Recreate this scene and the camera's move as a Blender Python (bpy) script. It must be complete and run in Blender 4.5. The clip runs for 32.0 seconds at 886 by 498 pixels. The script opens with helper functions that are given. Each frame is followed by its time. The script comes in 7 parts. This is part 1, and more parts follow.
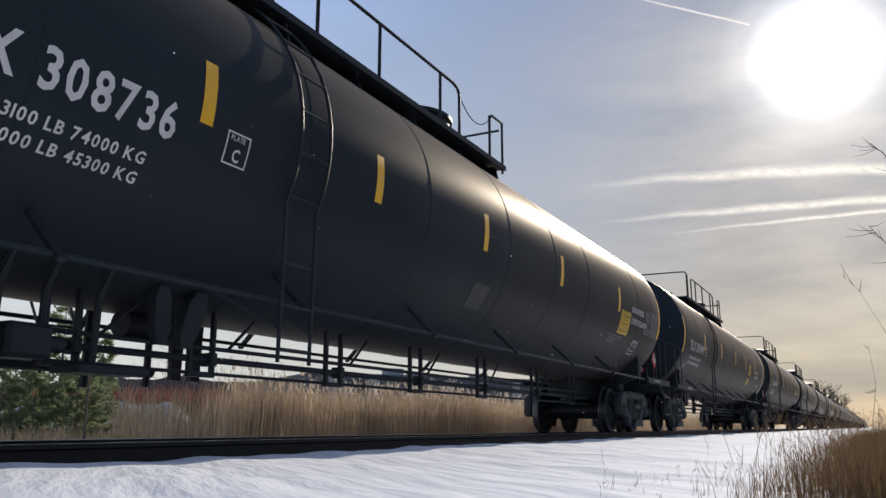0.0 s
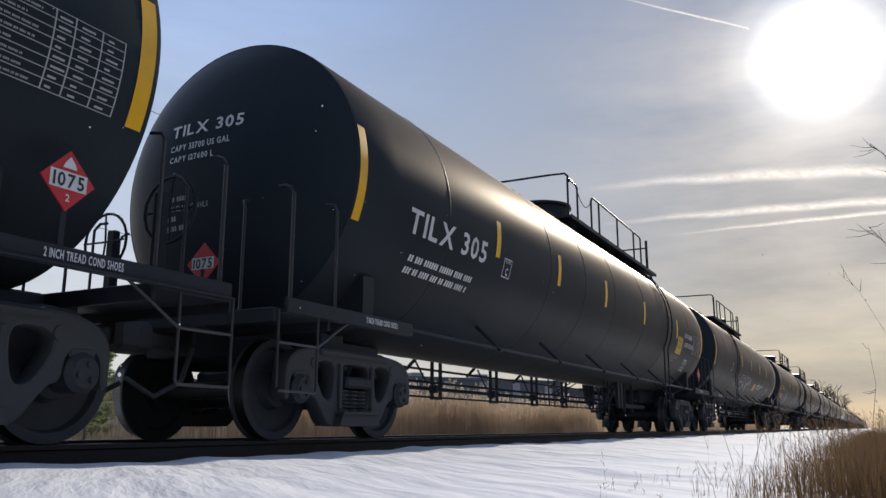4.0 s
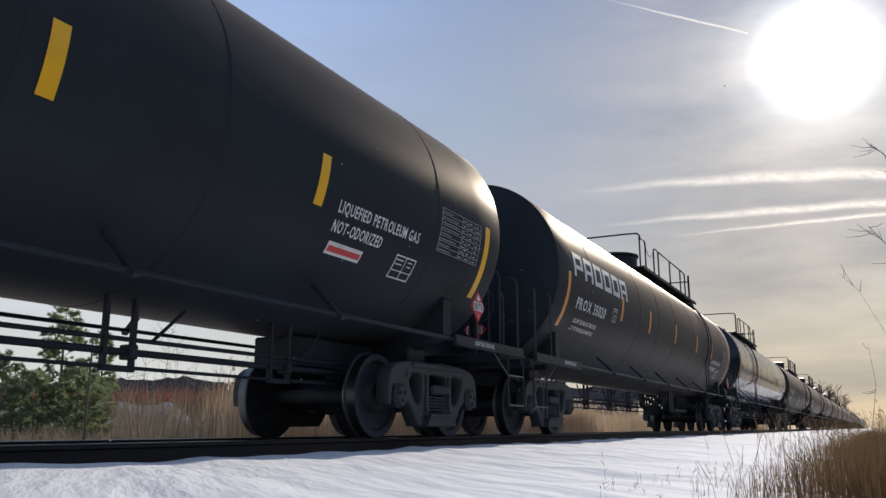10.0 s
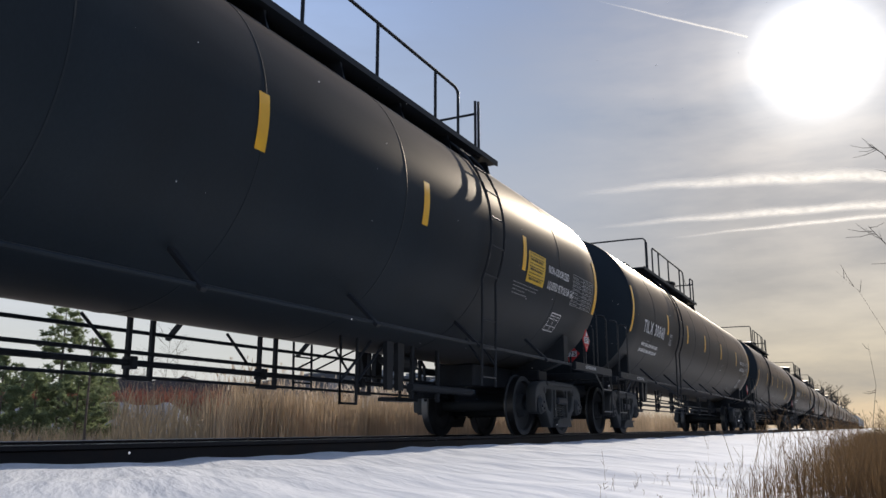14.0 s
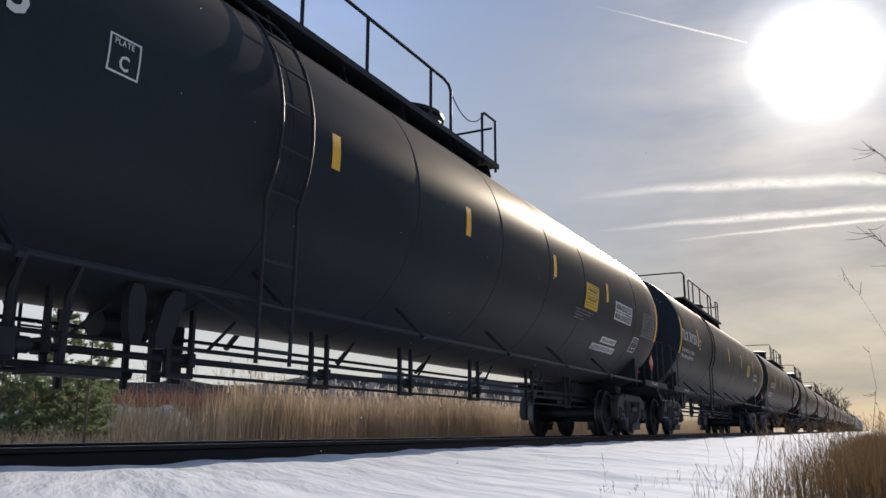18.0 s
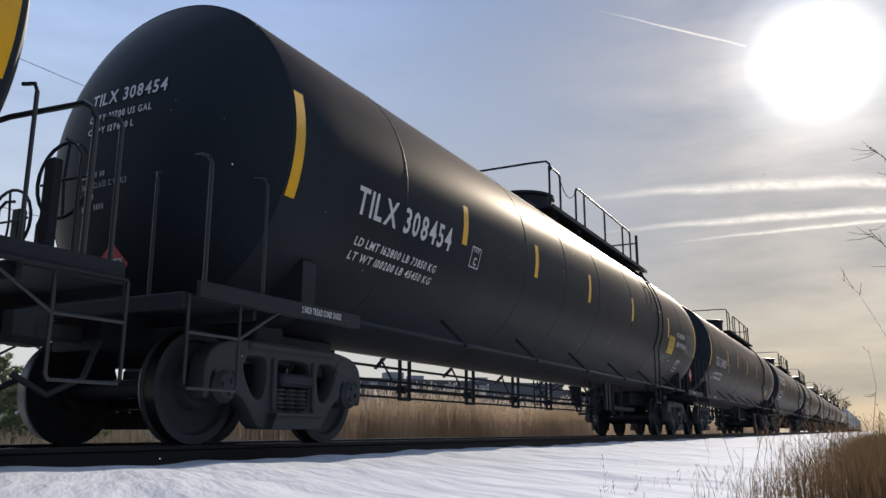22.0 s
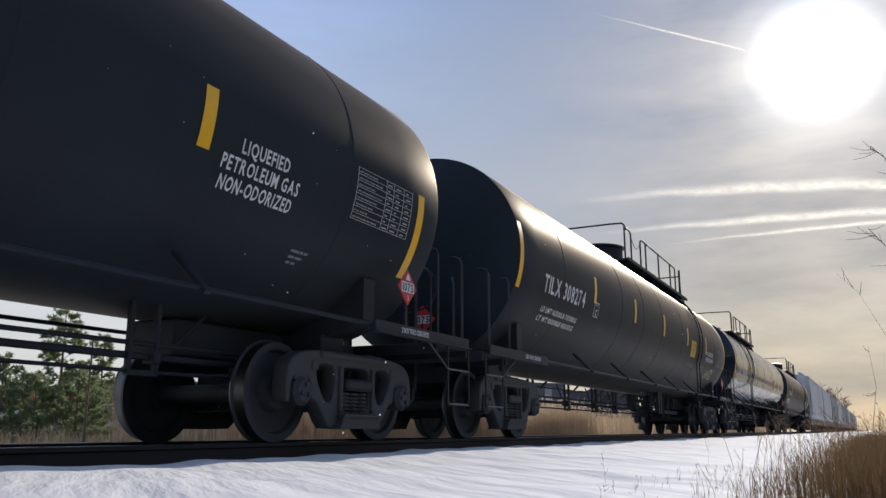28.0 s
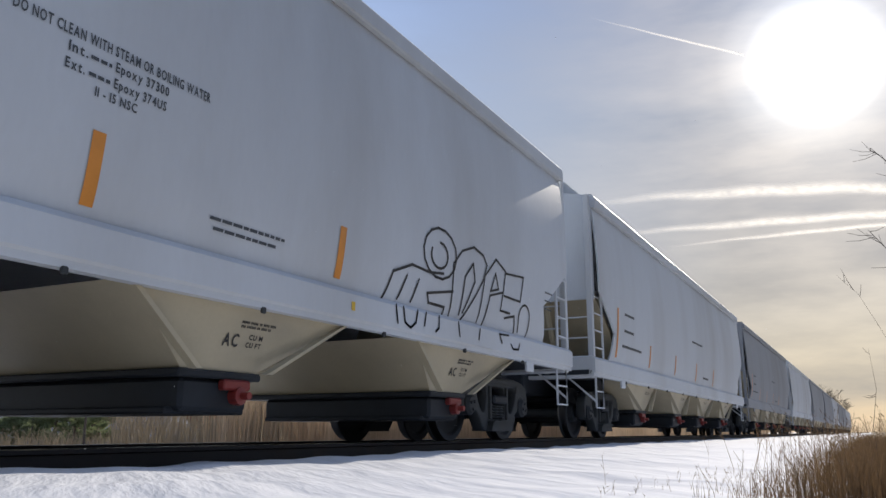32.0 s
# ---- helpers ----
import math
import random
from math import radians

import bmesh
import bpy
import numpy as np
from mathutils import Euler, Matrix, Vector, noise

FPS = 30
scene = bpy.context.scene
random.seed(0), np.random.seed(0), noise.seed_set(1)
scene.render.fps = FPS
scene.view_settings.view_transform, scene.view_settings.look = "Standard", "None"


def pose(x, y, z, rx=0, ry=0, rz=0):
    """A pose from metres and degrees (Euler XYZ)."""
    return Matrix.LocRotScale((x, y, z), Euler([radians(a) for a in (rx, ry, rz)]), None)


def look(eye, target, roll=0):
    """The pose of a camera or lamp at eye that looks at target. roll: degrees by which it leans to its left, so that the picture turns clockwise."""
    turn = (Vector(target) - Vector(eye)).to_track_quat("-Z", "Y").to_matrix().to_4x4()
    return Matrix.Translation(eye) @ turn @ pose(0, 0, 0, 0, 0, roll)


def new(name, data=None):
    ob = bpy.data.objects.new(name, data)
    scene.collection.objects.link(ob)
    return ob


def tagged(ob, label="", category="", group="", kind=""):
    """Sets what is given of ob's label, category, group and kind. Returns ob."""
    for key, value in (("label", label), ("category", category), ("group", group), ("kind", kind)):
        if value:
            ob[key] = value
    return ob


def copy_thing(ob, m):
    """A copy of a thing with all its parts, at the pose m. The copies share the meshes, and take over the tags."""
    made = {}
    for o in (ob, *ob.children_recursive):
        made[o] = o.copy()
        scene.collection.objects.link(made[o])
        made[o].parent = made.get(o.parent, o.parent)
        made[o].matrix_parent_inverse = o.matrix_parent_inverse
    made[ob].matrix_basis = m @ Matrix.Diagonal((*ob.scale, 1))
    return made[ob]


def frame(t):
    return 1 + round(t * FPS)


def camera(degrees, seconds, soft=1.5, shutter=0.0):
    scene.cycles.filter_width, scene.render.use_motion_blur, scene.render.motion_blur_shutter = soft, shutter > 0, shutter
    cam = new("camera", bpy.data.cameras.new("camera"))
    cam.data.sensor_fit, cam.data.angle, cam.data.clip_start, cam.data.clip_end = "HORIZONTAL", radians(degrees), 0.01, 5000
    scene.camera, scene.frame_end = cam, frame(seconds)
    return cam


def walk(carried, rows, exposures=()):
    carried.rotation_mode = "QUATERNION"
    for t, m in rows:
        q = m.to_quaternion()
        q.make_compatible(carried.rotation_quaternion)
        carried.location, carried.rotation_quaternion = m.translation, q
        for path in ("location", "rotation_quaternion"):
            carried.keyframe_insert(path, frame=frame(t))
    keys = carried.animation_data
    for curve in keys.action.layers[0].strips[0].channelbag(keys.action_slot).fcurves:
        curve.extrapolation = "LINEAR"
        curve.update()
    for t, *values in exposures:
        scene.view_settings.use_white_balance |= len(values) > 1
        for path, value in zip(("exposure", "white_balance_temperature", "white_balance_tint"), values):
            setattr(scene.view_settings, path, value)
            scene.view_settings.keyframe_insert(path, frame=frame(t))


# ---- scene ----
cam = camera(57.23, 32.0)
# pitch drift of the standing camera: seconds, degrees above its first pitch
DRIFT = [(0, -0.04), (1.5, -0.03), (3, 0.0), (6, 0.0), (7, 0.06), (7.5, 0.10), (8, 0.02), (10, 0.0), (12, 0.0), (13, 0.05), (14.5, 0.01),
         (16.5, 0.20), (18.5, 0.18), (20.5, 0.28), (22.5, 0.19), (25, 0.17), (28, 0.17), (30, 0.23), (31, 0.26), (32, 0.30)]
walk(cam, [(t, pose(0, 0, 0.108, 102.42 + p, 0, -62.70)) for t, p in DRIFT],
     exposures=[(0, 0.0), (31, 0.04), (31.5, 0.24), (32, 0.14)])

# ---- light ----
SUN_AZ, SUN_EL = radians(0.87), radians(23.4)
SUN_DIR = Vector((math.cos(SUN_EL) * math.cos(SUN_AZ), math.cos(SUN_EL) * math.sin(SUN_AZ), math.sin(SUN_EL)))
scene.view_settings.exposure = 0.0
world = bpy.data.worlds.new("winter_sky")
scene.world = world
world.use_nodes = True


def build_sky():
    nt = world.node_tree
    nt.nodes.clear()
    N, link = nt.nodes.new, nt.links.new
    out, bg = N("ShaderNodeOutputWorld"), N("ShaderNodeBackground")
    sky = N("ShaderNodeTexSky")
    sky.sky_type, sky.sun_disc = "NISHITA", False
    sky.sun_elevation, sky.sun_rotation = SUN_EL, radians(90) - SUN_AZ
    sky.air_density, sky.dust_density, sky.ozone_density = 1.0, 1.2, 1.5
    scale = N("ShaderNodeVectorMath")
    scale.operation = "SCALE"
    scale.inputs["Scale"].default_value = 0.055
    link(sky.outputs[0], scale.inputs[0])
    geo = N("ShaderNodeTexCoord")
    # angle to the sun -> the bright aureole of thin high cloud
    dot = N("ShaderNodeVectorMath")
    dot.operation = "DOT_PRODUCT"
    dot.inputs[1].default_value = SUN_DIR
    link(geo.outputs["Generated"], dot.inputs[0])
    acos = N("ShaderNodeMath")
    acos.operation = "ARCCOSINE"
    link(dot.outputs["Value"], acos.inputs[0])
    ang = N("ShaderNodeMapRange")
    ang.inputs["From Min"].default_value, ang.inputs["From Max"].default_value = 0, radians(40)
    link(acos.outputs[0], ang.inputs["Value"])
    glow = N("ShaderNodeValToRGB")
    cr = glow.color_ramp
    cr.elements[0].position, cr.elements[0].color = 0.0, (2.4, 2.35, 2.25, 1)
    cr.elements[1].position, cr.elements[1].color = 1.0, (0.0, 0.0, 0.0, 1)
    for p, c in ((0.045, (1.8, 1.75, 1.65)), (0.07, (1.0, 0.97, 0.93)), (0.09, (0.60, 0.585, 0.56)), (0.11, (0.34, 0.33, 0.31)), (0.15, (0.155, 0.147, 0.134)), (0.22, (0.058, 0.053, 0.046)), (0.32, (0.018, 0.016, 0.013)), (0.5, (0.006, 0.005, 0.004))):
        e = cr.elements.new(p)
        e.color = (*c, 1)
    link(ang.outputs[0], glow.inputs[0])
    # thin streaked veil
    sep = N("ShaderNodeSeparateXYZ")
    link(geo.outputs["Generated"], sep.inputs[0])
    mp = N("ShaderNodeMapping")
    mp.inputs["Scale"].default_value = (1.2, 1.6, 7.0)
    mp.inputs["Rotation"].default_value = (radians(6), 0, radians(12))
    link(geo.outputs["Generated"], mp.inputs[0])
    no = N("ShaderNodeTexNoise")
    no.inputs["Scale"].default_value, no.inputs["Detail"].default_value, no.inputs["Roughness"].default_value = 2.1, 6, 0.58
    link(mp.outputs[0], no.inputs["Vector"])
    veil = N("ShaderNodeValToRGB")
    veil.color_ramp.elements[0].position, veil.color_ramp.elements[1].position = 0.36, 0.72
    veil.color_ramp.elements[0].color, veil.color_ramp.elements[1].color = (0.70, 0.70, 0.70, 1), (0.95, 0.95, 0.95, 1)
    link(no.outputs[0], veil.inputs[0])
    # veil colour: grey-blue aloft, cream near the horizon
    hz = N("ShaderNodeValToRGB")
    hz.color_ramp.elements[0].position, hz.color_ramp.elements[0].color = 0.0, (0.54, 0.515, 0.48, 1)
    hz.color_ramp.elements[1].position, hz.color_ramp.elements[1].color = 0.55, (0.27, 0.36, 0.58, 1)
    for p, c in ((0.10, (0.50, 0.48, 0.455)), (0.20, (0.43, 0.445, 0.485)), (0.36, (0.35, 0.41, 0.53))):
        e = hz.color_ramp.elements.new(p)
        e.color = (*c, 1)
    link(sep.outputs["Z"], hz.inputs[0])
    # the veil is thinner and dimmer under the sun, brighter and bluer to the side of it
    side, tint = N("ShaderNodeMapRange"), N("ShaderNodeMix")
    side.inputs["From Min"].default_value, side.inputs["From Max"].default_value = 0.12, 0.75
    other, away = N("ShaderNodeMath"), N("ShaderNodeMath")
    other.operation, other.inputs[1].default_value, away.operation = "MULTIPLY", -0.5, "MAXIMUM"
    link(sep.outputs["Y"], other.inputs[0])
    link(sep.outputs["Y"], away.inputs[0])
    link(other.outputs[0], away.inputs[1])
    link(away.outputs[0], side.inputs["Value"])
    tint.data_type = "RGBA"
    tint.inputs["A"].default_value, tint.inputs["B"].default_value = (0.70, 0.70, 0.70, 1), (1.56, 1.65, 1.74, 1)
    link(side.outputs[0], tint.inputs["Factor"])
    shade = N("ShaderNodeVectorMath")
    shade.operation = "MULTIPLY"
    link(hz.outputs[0], shade.inputs[0])
    link(tint.outputs["Result"], shade.inputs[1])
    mix = N("ShaderNodeMix")
    mix.data_type = "RGBA"
    link(veil.outputs[0], mix.inputs["Factor"])
    link(scale.outputs[0], mix.inputs["A"])
    link(shade.outputs[0], mix.inputs["B"])
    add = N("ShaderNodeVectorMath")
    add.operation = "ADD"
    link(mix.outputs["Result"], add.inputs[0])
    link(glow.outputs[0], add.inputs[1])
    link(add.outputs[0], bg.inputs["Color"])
    link(bg.outputs[0], out.inputs["Surface"])


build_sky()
sun = new("sun", bpy.data.lights.new("sun", "SUN"))
sun.data.energy, sun.data.angle, sun.data.color = 3.9, radians(0.6), (1.0, 0.90, 0.77)
sun.matrix_world = look((0, 0, 60), Vector((0, 0, 60)) - SUN_DIR)

# ---- materials ----


def material(name, colour, rough=0.6, metal=0.0, vary=0.25, scale=3.0, bump=0.15, fine=60.0, dirt=None, dirt_amount=0.4, stretch=(1, 1, 1), island=0.0, coords="Object", specular=0.5, sheen=None, dust=0.0, leafy=0.0, glaze=None):
    """Base colour with coarse stains and fine grain, and a fine relief."""
    m = bpy.data.materials.new(name)
    m.use_nodes = True
    nt = m.node_tree
    N, link = nt.nodes.new, nt.links.new
    b = nt.nodes["Principled BSDF"]
    tc, mp = N("ShaderNodeTexCoord"), N("ShaderNodeMapping")
    mp.inputs["Scale"].default_value = stretch
    link(tc.outputs[coords], mp.inputs[0])
    n1, n2 = N("ShaderNodeTexNoise"), N("ShaderNodeTexNoise")
    n1.inputs["Scale"].default_value, n1.inputs["Detail"].default_value = scale, 5
    n2.inputs["Scale"].default_value, n2.inputs["Detail"].default_value = fine, 3
    link(mp.outputs[0], n1.inputs["Vector"])
    link(mp.outputs[0], n2.inputs["Vector"])
    base = N("ShaderNodeMix")
    base.data_type = "RGBA"
    base.inputs["A"].default_value = (*[c * (1 - vary) for c in colour], 1)
    base.inputs["B"].default_value = (*[min(1, c * (1 + vary)) for c in colour], 1)
    summ = N("ShaderNodeMath")
    summ.operation = "MULTIPLY_ADD"
    summ.inputs[1].default_value = 0.35
    link(n2.outputs[0], summ.inputs[0])
    link(n1.outputs[0], summ.inputs[2])
    sub = N("ShaderNodeMath")
    sub.operation = "SUBTRACT"
    sub.inputs[1].default_value = 0.175
    link(summ.outputs[0], sub.inputs[0])
    if island:
        gi, ad = N("ShaderNodeNewGeometry"), N("ShaderNodeMath")
        ad.operation = "MULTIPLY_ADD"
        ad.inputs[1].default_value = island
        link(gi.outputs["Random Per Island"], ad.inputs[0])
        link(sub.outputs[0], ad.inputs[2])
        link(ad.outputs[0], base.inputs["Factor"])
    else:
        link(sub.outputs[0], base.inputs["Factor"])
    col = base.outputs["Result"]
    if dirt:
        n3, ramp, dm = N("ShaderNodeTexNoise"), N("ShaderNodeValToRGB"), N("ShaderNodeMix")
        n3.inputs["Scale"].default_value, n3.inputs["Detail"].default_value = scale * 0.6, 8
        link(mp.outputs[0], n3.inputs["Vector"])
        ramp.color_ramp.elements[0].position, ramp.color_ramp.elements[1].position = 0.48, 0.75
        ramp.color_ramp.elements[1].color = (dirt_amount,) * 3 + (1,)
        ramp.color_ramp.elements[0].color = (0, 0, 0, 1)
        link(n3.outputs[0], ramp.inputs[0])
        dm.data_type = "RGBA"
        link(ramp.outputs[0], dm.inputs["Factor"])
        link(col, dm.inputs["A"])
        dm.inputs["B"].default_value = (*dirt, 1)
        col = dm.outputs["Result"]
    link(col, b.inputs["Base Color"])
    rr = N("ShaderNodeMapRange")
    rr.inputs["To Min"].default_value, rr.inputs["To Max"].default_value = max(0.03, rough - 0.09), min(1, rough + 0.09)
    link(n1.outputs[0], rr.inputs["Value"])
    link(rr.outputs[0], b.inputs["Roughness"])
    b.inputs["Metallic"].default_value = metal
    b.inputs["Specular IOR Level"].default_value = specular
    if sheen:
        b.inputs["Specular Tint"].default_value = (*sheen, 1)
    if dust:
        b.inputs["Sheen Weight"].default_value, b.inputs["Sheen Roughness"].default_value = dust, 0.30
        b.inputs["Sheen Tint"].default_value = (1.0, 0.60, 0.28, 1)
    if glaze:
        # dusty enamel: a warm gloss that stays weak even at a flat angle
        gl, ms, lw, gr = N("ShaderNodeBsdfGlossy"), N("ShaderNodeMixShader"), N("ShaderNodeLayerWeight"), N("ShaderNodeValToRGB")
        gl.inputs["Color"].default_value, gl.inputs["Roughness"].default_value = (*glaze, 1), 0.43
        lw.inputs["Blend"].default_value = 0.5
        gr.color_ramp.elements[0].color, gr.color_ramp.elements[1].color = (0, 0, 0, 1), (0.62, 0.62, 0.62, 1)
        for p, c in ((0.48, 0.011), (0.68, 0.050), (0.83, 0.110), (0.93, 0.18)):
            gr.color_ramp.elements.new(p).color = (c, c, c, 1)
        link(lw.outputs["Facing"], gr.inputs[0])
        link(gr.outputs[0], ms.inputs[0])
        link(b.outputs[0], ms.inputs[1])
        link(gl.outputs[0], ms.inputs[2])
        link(ms.outputs[0], nt.nodes["Material Output"].inputs["Surface"])
    if leafy:
        # thin dry leaves let light through
        tl, ms = N("ShaderNodeBsdfTranslucent"), N("ShaderNodeMixShader")
        ms.inputs[0].default_value = leafy
        link(col, tl.inputs["Color"])
        link(b.outputs[0], ms.inputs[1])
        link(tl.outputs[0], ms.inputs[2])
        link(ms.outputs[0], nt.nodes["Material Output"].inputs["Surface"])
    if bump:
        bp = N("ShaderNodeBump")
        bp.inputs["Strength"].default_value, bp.inputs["Distance"].default_value = bump, 0.01
        link(sub.outputs[0], bp.inputs["Height"])
        link(bp.outputs[0], b.inputs["Normal"])
    return m


MAT = {
    "tank": material("tank_paint", (0.0285, 0.0385, 0.0490), 0.50, 0, 0.3, 0.7, 0.10, 45, dirt=(0.032, 0.032, 0.032), dirt_amount=0.45, stretch=(1, 1, 0.5), specular=0.0, dust=0.05, glaze=(1.0, 0.94, 0.86)),
    "gloss": material("glossy_tank_paint", (0.010, 0.018, 0.034), 0.15, 0, 0.2, 0.6, 0.015, 8, dirt=(0.014, 0.017, 0.025), dirt_amount=0.2, specular=0.36),
    "steel": material("black_steel", (0.029, 0.034, 0.041), 0.5, 0, 0.35, 4, 0.2, 80, dirt=(0.024, 0.023, 0.022), dirt_amount=0.4, specular=0.15),
    "truck": material("dusty_cast_steel", (0.040, 0.045, 0.047), 0.75, 0, 0.35, 5, 0.35, 90, dirt=(0.042, 0.040, 0.040), dirt_amount=0.7),
    "wheel": material("wheel_steel", (0.040, 0.045, 0.050), 0.6, 0.0, 0.35, 6, 0.2, 90, dirt=(0.04, 0.034, 0.03), dirt_amount=0.4, specular=0.2),
    "tread": material("polished_tread", (0.12, 0.12, 0.12), 0.4, 1.0, 0.15, 20, 0.05, 120),
    "white": material("white_lettering", (0.72, 0.73, 0.74), 0.5, 0, 0.12, 6, 0.05, 60, dirt=(0.35, 0.35, 0.35), dirt_amount=0.4),
    "yellow": material("yellow_lettering", (0.60, 0.42, 0.10), 0.5, 0, 0.12, 6, 0.05, 60),
    "tape_yellow": material("yellow_reflective_tape", (0.92, 0.50, 0.02), 0.35, 0, 0.08, 8, 0.03, 50, dirt=(0.55, 0.31, 0.04), dirt_amount=0.25),
    "tape_orange": material("orange_reflective_tape", (0.75, 0.29, 0.05), 0.4, 0, 0.1, 8, 0.03, 50, dirt=(0.45, 0.2, 0.06), dirt_amount=0.4),
    "flake": material("snowflake_ice", (0.9, 0.92, 0.95), 0.5, 0, 0.05, 8, 0, 50, leafy=0.65),
    "tape_white": material("white_reflective_tape", (0.78, 0.78, 0.76), 0.35, 0, 0.1, 8, 0.03, 50),
    "panel": material("yellow_decal", (0.74, 0.47, 0.035), 0.45, 0, 0.1, 6, 0.03, 50, dirt=(0.5, 0.34, 0.06), dirt_amount=0.3),
    "red": material("red_placard", (0.55, 0.03, 0.035), 0.45, 0, 0.1, 8, 0.03, 50),
    "ink": material("black_lettering", (0.03, 0.03, 0.03), 0.6, 0, 0.2, 8, 0.03, 50),
    "spray": material("spray_paint", (0.62, 0.64, 0.66), 0.6, 0, 0.25, 9, 0.05, 60),
    "ghost": material("faded_spray_paint", (0.10, 0.11, 0.125), 0.6, 0, 0.25, 9, 0.05, 60),
    "dim_white": material("greyed_white_lettering", (0.30, 0.31, 0.32), 0.6, 0, 0.2, 8, 0.03, 50),
    "pale": material("worn_white_stencil", (0.42, 0.43, 0.44), 0.6, 0, 0.25, 8, 0.03, 50),
    "chalk": material("chalk_line", (0.20, 0.21, 0.21), 0.8, 0, 0.3, 12, 0.03, 50),
    "patch": material("touched_up_paint", (0.034, 0.036, 0.039), 0.6, 0, 0.2, 3, 0.03, 50),
    "spray_blue": material("blue_spray_paint", (0.22, 0.34, 0.45), 0.6, 0, 0.25, 9, 0.05, 60),
    "hopper": material("light_grey_hopper_paint", (0.63, 0.67, 0.71), 0.5, 0, 0.1, 0.8, 0.06, 20, dirt=(0.36, 0.35, 0.33), dirt_amount=0.45, stretch=(1, 1, 0.3)),
    "hopper_old": material("dull_grey_hopper_paint", (0.31, 0.335, 0.37), 0.55, 0, 0.12, 0.8, 0.06, 20, dirt=(0.18, 0.17, 0.165), dirt_amount=0.5, stretch=(1, 1, 0.3)),
    "cream": material("cream_hopper_bay_paint", (0.48, 0.42, 0.29), 0.55, 0, 0.14, 1.5, 0.08, 30, dirt=(0.25, 0.22, 0.17), dirt_amount=0.5),
    "gate_red": material("red_gate_paint", (0.22, 0.03, 0.025), 0.5, 0, 0.2, 5, 0.1, 60),
    "rail": material("rail_steel", (0.022, 0.021, 0.022), 0.6, 0.0, 0.3, 5, 0.2, 90, dirt=(0.045, 0.028, 0.02), dirt_amount=0.6, specular=0.2),
    "shine": material("polished_rail_head", (0.42, 0.41, 0.40), 0.32, 1.0, 0.1, 8, 0.02, 120),
    "grab": material("worn_grab_steel", (0.026, 0.029, 0.032), 0.40, 0, 0.35, 6, 0.15, 90, dirt=(0.03, 0.028, 0.027), dirt_amount=0.5),
    "tie": material("creosoted_tie", (0.06, 0.045, 0.035), 0.85, 0, 0.35, 6, 0.4, 60),
    "ballast": material("dark_ballast", (0.05, 0.048, 0.046), 0.9, 0, 0.5, 9, 1.0, 30),
}


